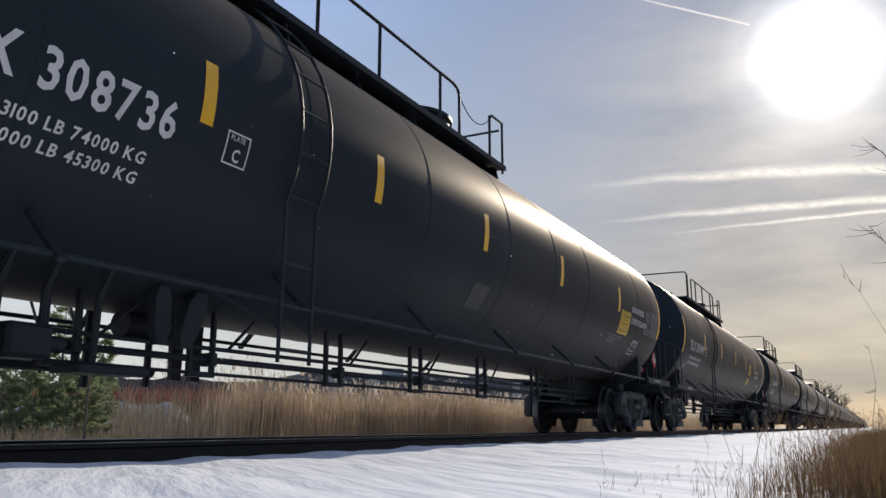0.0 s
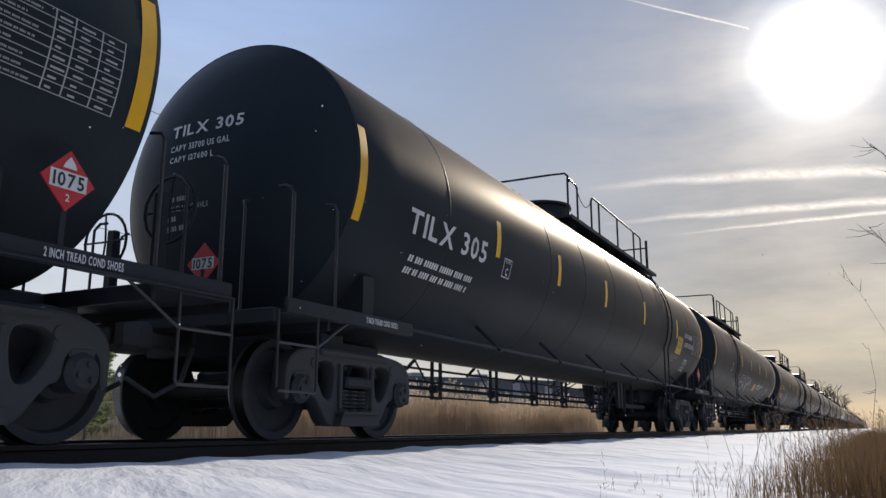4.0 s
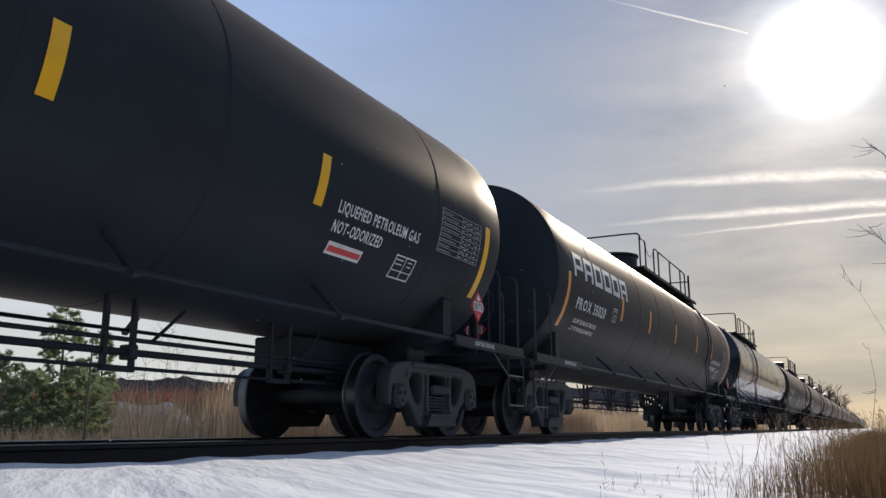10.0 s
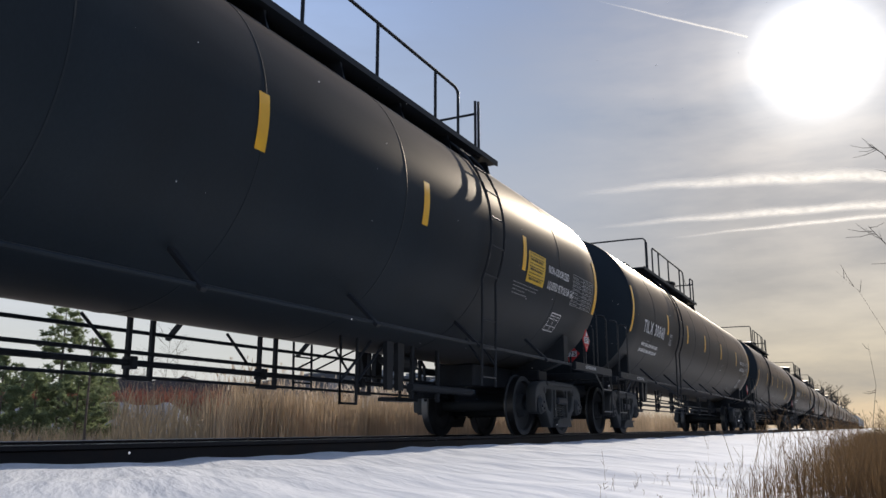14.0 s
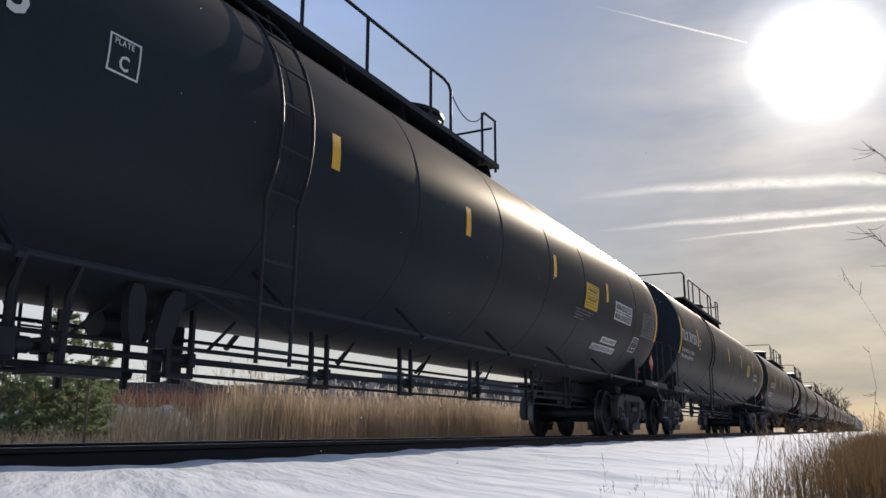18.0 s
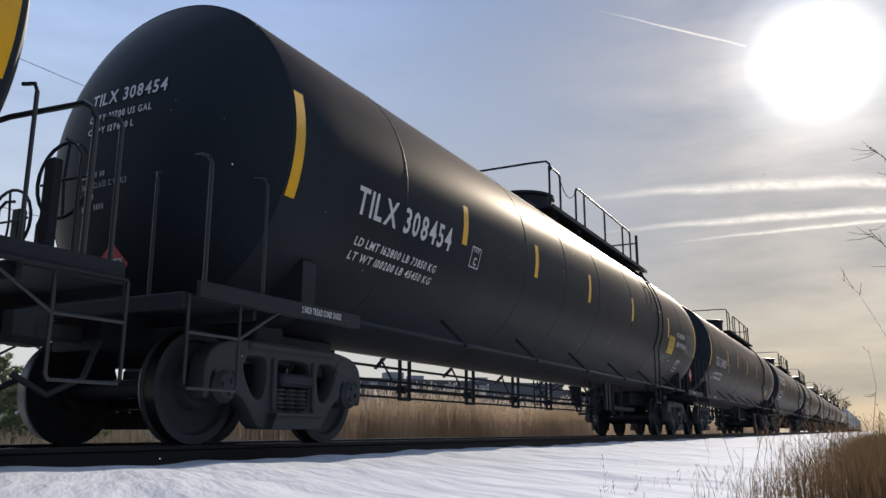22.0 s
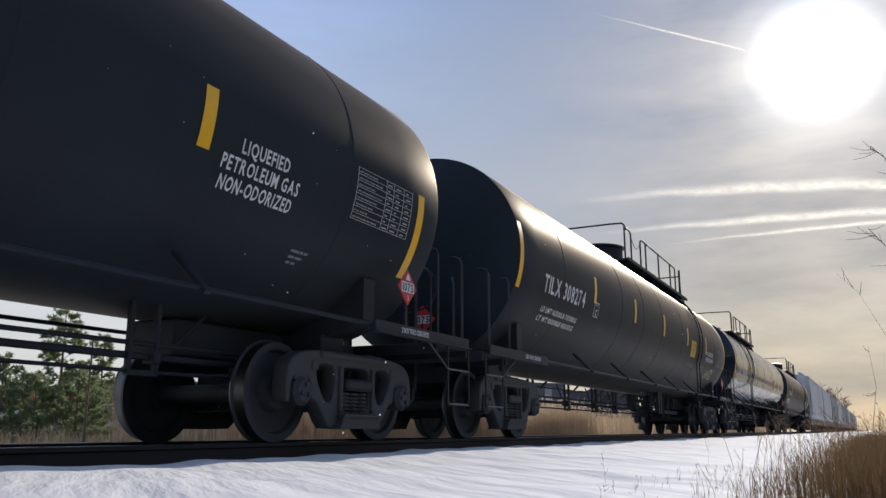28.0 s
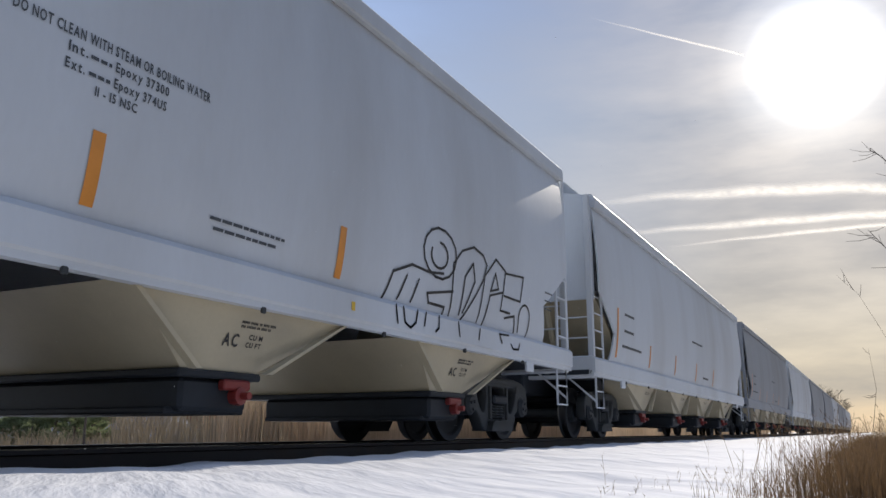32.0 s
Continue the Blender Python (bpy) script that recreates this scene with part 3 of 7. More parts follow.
def build_tank_car(half):
    """A pressure tank car: ladder and walkway towards its -x end."""
    car = thing("tank_car", "black tank car with a top walkway, rolling on the track", "tank car", "cars of the freight train")
    d = half - HALF
    # dished ends with a crisp rolled rim
    prof = [(-half - HEAD * (1 - (i / 14) ** 3), max(0.02, (R_TANK - 0.02) * i / 14)) for i in range(15)]
    prof += [(-half + 0.002, R_TANK - 0.006), (-half + 0.03, R_TANK)]
    prof += [(-half + 2 * half * i / 24, R_TANK) for i in range(1, 24)]
    prof += [(-a, r) for a, r in prof[:17][::-1]]
    tank = part("tank", Shape().lathe(prof, 96, "x", (0, 0, Z_TANK)), "tank", car, smooth=28)
    seam = Shape().lathe([(-0.010, R_TANK - 0.01), (-0.009, R_TANK + 0.002), (0.0, R_TANK + 0.004), (0.008, R_TANK + 0.004), (0.010, R_TANK - 0.01)], 96, "x", (0, 0, Z_TANK)).mesh("jacket_band")
    seam.materials.append(MAT["tank"])
    for x in (-7.05, -4.42, -2.2, 0.1, 1.93, 3.65, 7.1):
        part("jacket_band", seam, None, tank, at=(x, 0, 0))
    for e in (-1, 1):
        add_truck(car, e * (8.235 + d))
        b = Shape().box(-0.20, 0.20, -0.80, 0.80, 0.88, 1.06, 0.02)
        b.prism([(-1.22, 1.20), (-0.8, 1.04), (0.8, 1.04), (1.22, 1.20), (1.22, 1.62), (1.05, 1.50), (0.85, 1.33), (0.4, 1.12), (0, 1.07), (-0.4, 1.12), (-0.85, 1.33), (-1.05, 1.50), (-1.22, 1.62)], -0.10, 0.10, "yz")
        bx = e * (8.235 + d)
        part("bolster", b, "steel", car, at=(bx, 0, 0))
        s = Shape().box(-1.7, 1.45, -0.30, 0.30, 0.74, 1.08, 0.02) if e > 0 else Shape().box(-1.45, 1.7, -0.30, 0.30, 0.74, 1.08, 0.02)
        part("draft_sill", s, "steel", car, at=(bx, 0, 0))
        ex = e * (half + 0.60)
        pl = Shape().box(-0.40, 0.40, -1.40, 1.40, 1.04, 1.08, 0.008).box(-0.40, -0.36, -1.40, 1.40, 0.96, 1.05, 0.006).box(0.36, 0.40, -1.40, 1.40, 0.96, 1.05, 0.006)
        platform = part("end_platform", pl, "steel", car, at=(ex, 0, 0))
        for f in (-1, 1):
            sh = Shape().box(-1.05, 1.05, -0.022, 0.022, 1.05, 1.17, 0.008).box(-1.05, 1.05, -0.06, 0.022, 1.045, 1.06, 0.004)
            part("side_beam", sh, "steel", car, at=(e * (half - 0.14), f * 1.45, 0))
            part("grab_post", Shape().tube([(0, 0, 1.05), (0, 0, 2.08), (0, -f * 0.03, 2.14), (0, -f * 0.10, 2.17), (0, -f * 0.16, 2.17)], 0.017, 8), "grab", platform, "worn steel corner rail", at=(e * 0.22, f * 1.42, 0))
            part("grab_post", Shape().tube([(0, 0, 1.08), (0, 0, 2.08), (0, -f * 0.03, 2.14), (0, -f * 0.14, 2.16)], 0.014, 8), "grab", platform, "worn steel corner rail", at=(-e * 0.42, f * 1.43, 0))
            st = Shape().tube([(-0.27, 0, 1.06), (-0.27, 0, 0.43), (-0.25, 0, 0.40), (0.25, 0, 0.40), (0.27, 0, 0.43), (0.27, 0, 1.06)], 0.014, 6).tube([(-0.27, 0, 0.79), (0.27, 0, 0.79)], 0.012, 6).tube([(-e * 0.27, 0, 0.79), (-e * 0.78, 0, 1.08)], 0.012, 6)
            part("sill_step", st, "grab", platform, "worn steel stirrup step", at=(e * 0.10, f * 1.43, 0))
        for f in (-1, 1):
            part("grab_post", Shape().tube([(0, 0, 1.08), (0, 0, 2.0), (-e * 0.03, -f * 0.04, 2.07), (-e * 0.10, -f * 0.06, 2.09)], 0.014, 8), "grab", platform, at=(e * 0.30, f * 0.95, 0))
        cp = Shape().box(-0.25, 0.30, -0.075, 0.075, 0.80, 0.94, 0.02).box(0.24, 0.52, -0.17, 0.12, 0.74, 1.02, 0.05).box(0.42, 0.60, -0.02, 0.15, 0.76, 1.0, 0.04)
        cp.tube([(0.0, 0.32, 0.80), (0.15, 0.36, 0.5), (0.45, 0.36, 0.36), (0.70, 0.30, 0.5)], 0.025, 8)
        part("coupler", cp, "truck", car, at=Matrix.Translation((e * (half + 0.78), 0, 0)) @ pose(0, 0, 0, 0, 0, 0 if e > 0 else 180))
    if half < HALF:
        part("air_tank", Shape().lathe([(-half - 0.80, 0.03), (-half - 0.79, 0.11), (-half - 0.74, 0.15), (-half - 0.36, 0.15), (-half - 0.31, 0.11), (-half - 0.30, 0.03)], 24, "x", (0, 1.08, 1.33)), "tank", car, "small round-ended air tank on the end platform")
    # brake gear at one end
    bw = Shape()
    pts = [(0, 0.28 * math.cos(i * math.pi / 12), 0.28 * math.sin(i * math.pi / 12)) for i in range(25)]
    bw.tube(pts, 0.014, 6)
    for k in range(4):
        a = k * math.pi / 2
        bw.tube([(0, 0, 0), (0.02, 0.27 * math.cos(a), 0.27 * math.sin(a))], 0.010, 6)
    part("brake_wheel", bw, "steel", car, "round brake wheel with four spokes", at=(half + 0.95, -0.72, 1.85))
    part("brake_stand", Shape().box(-0.04, 0.04, -0.05, 0.05, 1.12, 1.98, 0.01), "steel", car, at=(half + 0.86, -0.72, 0))
    # top walkway
    x0, x1 = -5.75, 1.12
    w = Shape()
    for f in (-1, 1):
        w.box(x0, x1, f * 0.80 - 0.24, f * 0.80 + 0.24, 3.965, 3.995)
        w.box(x0, x1, f * 1.04 - 0.012, f * 1.04 + 0.012, 3.945, 4.02)
        w.box(x0, x1, f * 0.56 - 0.012, f * 0.56 + 0.012, 3.93, 4.0)
        for k in range(int((x1 - x0) / 0.09)):
            w.box(x0 + 0.05 + k * 0.09, x0 + 0.065 + k * 0.09, f * 0.80 - 0.24, f * 0.80 + 0.24, 3.995, 4.012)
    for x in (x0 + 0.25, x1 - 0.25):
        w.box(x - 0.25, x + 0.25, -0.56, 0.56, 4.14, 4.165)
    walkway = part("walkway", w, "steel", car, "dark grated walkway on top of the tank")
    for f in (-1, 1):
        for k in range(6):
            xx = x0 + 0.3 + k * (x1 - x0 - 0.6) / 5
            part("bracket", Shape().prism([(f * 1.0, 3.92), (f * 0.56, 3.92), (f * 0.60, 3.98 - 0.02), (f * 0.98, 3.90), (f * 1.05, 3.72), (f * 1.0, 3.70)], xx - 0.02, xx + 0.02, "yz"), "steel", walkway)
        y = f * 0.94
        # the two sides differ a little
        p = (-5.05, -4.93, -4.35, -3.62, -2.40, -0.86, -0.28, 0.76, 1.24) if f < 0 else (-5.31, -5.20, -4.63, -3.95, -2.50, -1.07, -0.52, 0.39, 0.97)
        for xx, zt in zip(p, (4.83, 4.80, 4.73, 4.77, 4.77, 4.77, 4.70, 4.74, 4.78)):
            part("rail_post", Shape().tube([(xx, y, 3.95), (xx, y, zt)], 0.021, 8), "steel", walkway)
        part("handrail", Shape().tube([(p[2], y, 4.70), (p[2] + 0.04, y, 4.75), (p[2] + 0.12, y, 4.77), (p[6] - 0.20, y, 4.79), (p[6] - 0.06, y, 4.76), (p[6], y, 4.68)], 0.021, 8), "steel", walkway)
        part("handrail", Shape().tube([(p[7], y, 4.70), (p[7] + 0.08, y, 4.77), (p[8], y, 4.78)], 0.019, 8), "steel", walkway)
        ch = [(p[6] + (p[7] - p[6]) * i / 10, y, 4.68 - 0.5 * (1 - (2 * i / 10 - 1) ** 2) * 0.45) for i in range(11)]
        part("chain", Shape().tube(ch, 0.008, 5), "steel", walkway, "thin sagging chain")
    part("end_rail", Shape().tube([(-5.0, -0.94, 4.72), (-5.06, -0.94, 4.82), (-5.13, -0.90, 4.86), (-5.13, -0.6, 4.87), (-5.13, 0.6, 4.87), (-5.13, 0.90, 4.86), (-5.06, 0.94, 4.82), (-5.0, 0.94, 4.72)], 0.021, 8), "steel", walkway)
    part("end_rail", Shape().tube([(1.12, -0.94, 4.62), (1.12, 0.94, 4.62)], 0.019, 8), "steel", walkway)
    dm = Shape().lathe([(4.02, 0.60), (4.47, 0.60), (4.49, 0.64), (4.54, 0.64), (4.56, 0.58), (4.60, 0.40), (4.61, 0.05)], 40, "z", (-0.05, 0, 0))
    dome = part("dome", dm, "steel", car, "round protective housing over the valves")
    part("latch", Shape().box(0.52, 0.72, -0.06, 0.06, 4.38, 4.46, 0.015).box(0.64, 0.74, -0.05, 0.05, 4.30, 4.52, 0.02), "steel", dome)
    # ladders, side pipes, under-rigging
    for f in (-1, 1):
        ladder = None
        for x in (-4.66, -4.24):
            pts = arc_points(x, radians(58), radians(-24), f, 0.07) + [(x, f * 1.46, 1.55), (x, f * 1.44, 0.62)]
            s = Shape().tube(pts, 0.017, 8)
            if ladder is None:
                ladder = part("ladder", s, "steel", car, "thin steel ladder hugging the tank")
            else:
                part("stile", s, None if s is None else "steel", ladder)
        for k in range(9):
            if k < 6:
                t = radians(46 - k * 13.5)
                p = (f * (R_TANK + 0.07) * math.cos(t), Z_TANK + (R_TANK + 0.07) * math.sin(t))
            else:
                p = (f * 1.45, 1.45 - (k - 6) * 0.36)
            part("rung", Shape().tube([(-4.66, *p), (-4.24, *p)], 0.012, 6), "steel", ladder)
        for x in (-4.66, -4.24):
            part("brace", Shape().tube([(x - 0.52, f * 0.98, 1.26), (x, f * 1.43, 0.90)], 0.014, 6), "steel", ladder)
        rail = part("side_pipe", Shape().tube([(-half + 1.1, f * 1.36, 1.13), (half - 1.1, f * 1.36, 1.13)], 0.022, 8), "tank", car, "long grey pipe rail along the side of the tank")
        for k in range(6):
            xx = -6.7 + k * 2.42
            part("brace", Shape().box(xx - 0.035, xx + 0.035, -0.02, 0.02, -0.30, 0.20, 0.006), "steel", rail, at=Matrix.Translation((0, f * 1.20, 1.30)) @ pose(0, 0, 0, f * 46, 0, 0))
    for y, z, r in ((-0.42, 0.80, 0.020), (-0.40, 0.70, 0.030), (-0.42, 0.575, 0.016)):
        pipe = part("train_pipe", Shape().tube([(-7.0, y, z), (7.0, y, z)], r, 8), "steel", car)
        if r == 0.030:
            for k, xk in enumerate((-6.04, -4.6, -2.57, -0.71, 1.35, 3.6, 5.6)):
                xx = xk + 0.28
                part("hanger", Shape().box(xk - 0.02, xk + 0.02, -0.45, -0.40, 0.56, 1.14, 0.004).box(xx - 0.02, xx + 0.02, -0.45, -0.40, 0.56, 1.14, 0.004).box(xk - 0.02, xx + 0.02, -0.45, -0.40, 0.54, 0.58), "steel", pipe)
                part("pipe_clamp", Shape().box(xx - 0.06, xx + 0.02, -0.48, -0.34, 0.64, 0.76, 0.01), "steel", pipe)
                part("strut", Shape().tube([(xx + 0.2, -0.42, 0.80), (xx + 0.55, -0.42, 1.10)], 0.016, 6), "steel", pipe)
    part("brake_cylinder", Shape().lathe([(-5.0, 0.05), (-5.0, 0.12), (-4.5, 0.13), (-4.46, 0.08), (-4.2, 0.04)], 20, "x", (0, 0.0, 0.98)), "steel", car, "dark brake cylinder slung under the tank")
    step = part("ladder_step", Shape().tube([(-3.0, 0.42, 1.15), (-3.0, 0.42, 0.38), (-2.67, 0.42, 0.38), (-2.67, 0.42, 1.15)], 0.02, 6), "steel", car, "hanging step frame under the tank")
    part("brace", Shape().tube([(-2.67, 0.42, 0.62), (-3.3, 0.42, 1.12)], 0.018, 6), "steel", step)
    part("brace", Shape().tube([(-3.0, 0.42, 0.62), (-3.6, 0.42, 1.12)], 0.018, 6), "steel", step)
    for xx in (-3.62, -3.88):
        part("strap", Shape().prism([(xx - 0.08, 1.15), (xx + 0.08, 1.15), (xx + 0.06, 0.56), (xx - 0.06, 0.56)], 0.44, 0.50), "steel", car, "wide hanging strap")
    for xx, zz in ((-4.25, 0.48), (-4.95, 0.45)):
        part("hanger", Shape().tube([(xx, 0.45, 1.2), (xx, 0.45, zz)], 0.035, 6), "steel", car)
    part("brake_rod", Shape().tube([(-6.0, 0.45, 0.62), (-4.2, 0.45, 0.62)], 0.055, 8), "steel", car)
    part("support", Shape().prism(rounded([(-5.30, 1.22), (-5.13, 1.22), (-5.12, 0.76), (-5.28, 0.74)], 1), -0.72, -0.64), "steel", car)
    part("support", Shape().prism(rounded([(-4.90, 1.22), (-4.68, 1.22), (-4.86, 0.74), (-5.04, 0.74)], 1), -0.72, -0.64), "steel", car)
    for xx in (-6.55, -6.2, -5.75):
        part("hanger", Shape().tube([(xx, -0.75, 1.30), (xx, -0.62, 1.05), (xx, -0.60, 0.52)], 0.028, 6), "steel", car)
    part("valve_tray", Shape().box(-5.95, -5.3, -0.72, -0.40, 0.49, 0.55, 0.008), "steel", car)
    part("brake_valve", Shape().box(-6.5, -6.15, -0.70, -0.45, 0.56, 0.80, 0.03).lathe([(-6.15, 0.06), (-6.0, 0.06)], 12, "x", (0, -0.57, 0.68)), "steel", car)
    return car


# ---- markings of the cars ----
SPEC = {}


def spec(k, **rows):
    """Markings of car k, in metres from the rear end of its tank and above its mid-height along the skin."""
    SPEC[k] = rows


MIDS = (-14.74, -12.34, -9.76, -6.84, -3.48)
GAS, NON, NOT = "LIQUEFIED PETROLEUM GAS", "NON-ODORIZED", "NOT-ODORIZED"
NEAR_WORDS = ((NON, -2.52, -1.58, -0.19), (GAS, -2.49, -1.29, -0.42))
FAR_WORDS = ((NON, -3.37, -2.27, -0.32), (GAS, -3.37, -2.15, -0.50))
spec(0, drop=0.07, mark_at=-16.98, faded=(-9.75, -9.3, -0.72, -1.08), panels=((-3.26, -2.57, -0.23, -0.70),), words=NEAR_WORDS)
spec(1, base=-0.37, mark_at=-17.18, drop=0.06, plate=-14.88, mids=(-15.03, -12.0, -8.87, -6.1, -3.4), panels=((-5.2, -4.6, -0.05, -0.47), (-5.15, -4.65, -0.60, -0.86)), words=FAR_WORDS)
spec(2, plate=-14.75, mids=(-14.77, -11.4, -8.69, -6.2, -3.4), panels=((-3.3, -2.7, -0.22, -0.66),), words=NEAR_WORDS)
spec(3, nose=1.62, mids=(-14.64, -12.26, -9.67, -6.75, -3.4), panels=((-3.3, -2.7, -0.22, -0.66),), words=NEAR_WORDS)
spec(4, panels=((-3.3, -2.7, -0.22, -0.66),), words=NEAR_WORDS)
spec(5, placard=-2.04, low=0.18, table=-1.62, table_up=0.12, cylinder=-0.44, mids=(-12.1, -9.37, -6.57, -4.0), bottom=-0.24, panels=((-7.7, -7.0, -0.71, -1.0),), words=((GAS, -6.59, -4.6, -0.77), (NON, -6.58, -5.5, -0.90)), box=(-3.28, -2.76, -0.71, -1.05))
spec(6, short=1, note=(-2.41, -1.9, -1.06), mids=(-11.69, -8.86, -6.13, -3.4), bottom=-0.21, panels=((-6.05, -5.38, -0.03, -0.39),), yellow_words=(-2.31, -1.74, -0.24, -0.60), box=(-2.48, -2.08, -0.63, -0.91), plate=-13.9)
spec(7, short=1, faded=(-4.0, -2.3, -0.92, -1.10), mids=(-14.28, -11.43, -8.85, -6.19, -3.76), bottom=-0.41, words=((NON, -3.45, -2.34, -0.58),), bands=((-3.83, -2.55, -0.70, -0.88),), phone=(-7.94, -7.2, -0.55, -0.82), box=(-2.47, -2.04, -0.62, -0.91), plate=-13.72)
spec(8, print=(-3.34, -2.4, -0.76), table=-1.16, panels=((-3.26, -2.57, -0.23, -0.70),), words=NEAR_WORDS, box=(-1.75, -1.28, -0.77, -1.09))
spec(9, short=2, owner=-0.03, mids=(-14.0, -11.95, -9.37, -6.68, -3.92), bottom=-0.57, phone=(-11.67, -10.93, -0.62, -0.91), words=((GAS, -3.6, -2.07, -0.54), (NOT, -3.6, -2.74, -0.73)), hazard=(-3.55, -2.97, -0.82, -0.95), box=(-2.38, -1.96, -0.72, -0.99))
spec(10, short=2, owner=-0.03, mids=(-13.9, -11.6, -8.9, -6.07, -3.67), bottom=-0.45, words=((GAS, -3.43, -1.81, -0.57), (NOT, -3.45, -2.57, -0.78)), box=(-2.24, -1.81, -0.72, -0.99))
spec(11, print=(-3.1, -2.2, -0.76), mids=(-14.5, -11.7, -8.9, -6.04, -3.36), panels=((-4.83, -4.18, -0.01, -0.46),), words=((NON, -3.14, -2.03, -0.43), (GAS, -3.11, -1.88, -0.59)))
spec(12, mids=(-14.6, -9.4, -6.67, -3.52), bottom=-0.23, bands=((-3.93, -2.09, -0.62, -0.76),), phone=(-5.71, -4.97, -0.42, -0.70))
spec(13, mids=(-14.6, -11.9, -9.19, -6.42, -3.5), panels=((-3.35, -2.66, 0.0, -0.45),), words=NEAR_WORDS)
spec(14, panels=(), words=NEAR_WORDS)
spec(15, short=2, mids=(-13.9, -11.6, -9.0, -6.5, -3.93), bottom=-0.46, yellow_words=(-3.67, -3.09, -0.50, -0.90), box=(-2.5, -2.11, -0.67, -0.97), plate=-13.9)
spec(16, plate=-14.76, mids=(-12.41, -9.8, -6.8, -3.5), panels=((-3.43, -2.75, -0.28, -0.72),), words=((NON, -2.65, -1.72, -0.22), (GAS, -2.63, -1.43, -0.45)), box=(-1.87, -1.44, -0.80, -1.13))
spec(17, mark_at=-17.95, plate=-15.4, base=-0.15, mids=(-12.85, -10.03, -6.92, -4.06), bottom=-0.18, panels=((-5.33, -4.6, 0.01, -0.43),), bands=((-3.5, -2.27, -0.07, -0.24), (-3.5, -2.27, -0.26, -0.42), (-3.8, -2.83, -0.80, -0.92), (-4.14, -2.65, -0.97, -1.10)), box=(-1.82, -1.38, -0.60, -0.93))
spec(18, mark_at=-17.93, mids=(-15.7, -12.93, -10.0, -6.97, -3.6), top=0.27, bottom=-0.19, base=-0.17, panels=((-5.33, -4.6, 0.01, -0.43),), words=FAR_WORDS)
spec(19, plate=-14.75, mids=(-14.77, -12.35, -9.84, -6.8, -3.5), panels=((-3.3, -2.7, -0.22, -0.66),), words=NEAR_WORDS)
spec(20, loop=1, wide=2.13, mids=(-14.82, -11.4, -8.8, -6.1, -3.4), panels=((-3.3, -2.7, -0.22, -0.66),), words=NEAR_WORDS)
spec(21, nose=1.37, placard=-0.80, panels=((-3.3, -2.7, -0.22, -0.66),), words=NEAR_WORDS)
spec(22, placard=-0.75, table=-1.28, yellow_words=(-2.65, -2.05, -0.66, -1.04), box=(-1.88, -1.42, -0.82, -1.14), print=None)
spec(23, short=2, cylinder=-0.10, placard=-0.82, low=0.07, box=(-2.36, -1.96, -0.82, -1.12), owner=-0.03, words=((GAS, -3.72, -2.17, -0.52), (NOT, -3.72, -2.8, -0.71)))
spec(24, short=2, owner=-0.03, mids=(-14.0, -11.48, -8.66, -6.27, -3.78), bottom=-0.59, phone=(-10.5, -9.75, -0.64, -0.93), words=((GAS, -3.5, -2.0, -0.55), (NOT, -3.5, -2.65, -0.75)))
spec(25, short=2, owner=-0.03, words=((GAS, -3.5, -2.0, -0.55), (NOT, -3.5, -2.65, -0.75)))
spec(26, short=2, box=None, note=(-2.23, -1.98, -1.01), owner=0.08, mids=(-13.79, -11.55, -9.43, -6.44, -3.64), bottom=-0.47, panels=((-10.36, -9.7, -0.04, -0.41),), words=(("LIQUEFIED", -3.24, -2.65, -0.38), ("PETROLEUM GAS", -3.42, -2.47, -0.54), (NON, -3.39, -2.5, -0.70)))
spec(27, print=(-5.64, -4.6, -0.75), note=(-3.85, -3.36, -0.74), table=-1.42, mids=(-14.52, -11.7, -9.0, -6.2, -3.47), panels=((-5.65, -5.0, -0.09, -0.53),), words=FAR_WORDS, box=(-2.13, -1.69, -0.69, -1.0))
spec(28, print=(-5.23, -4.29, -0.76), note=(-3.51, -2.99, -0.74), table=-1.46, mids=(-14.46, -11.66, -8.94, -6.21, -3.44), panels=((-5.23, -4.55, -0.08, -0.53),), words=FAR_WORDS, box=(-2.24, -1.81, -0.69, -1.0))
spec(29, print=(-5.64, -4.69, -0.76), mids=(-14.5, -11.8, -9.0, -6.22, -3.4), bands=((-3.79, -2.17, -0.47, -0.60),), box=(-2.03, -1.66, -0.69, -1.0))


def words(rnd, x0, x1, arc, h):
    """One line of writing too small or blurred to read: a bar for each letter, in words."""
    rows, x = [], x0
    while x < x1 - h:
        for _ in range(rnd.randint(2, 6)):
            if x > x1 - 0.6 * h:
                break
            rows.append((x, x + 0.50 * h, arc, h))
            x += 0.74 * h
        x += h * 0.55
    return rows


def frame_rows(s, x0, x1, a0, a1, w, flip):
    for p in ((x0, x1, a0, a0 + w), (x0, x1, a1 - w, a1), (x0, x0 + w, a0, a1), (x1 - w, x1, a0, a1)):
        q = tank_patch(*p, 0.006, flip, 1)
        s.add(q.v, q.f)
    return s


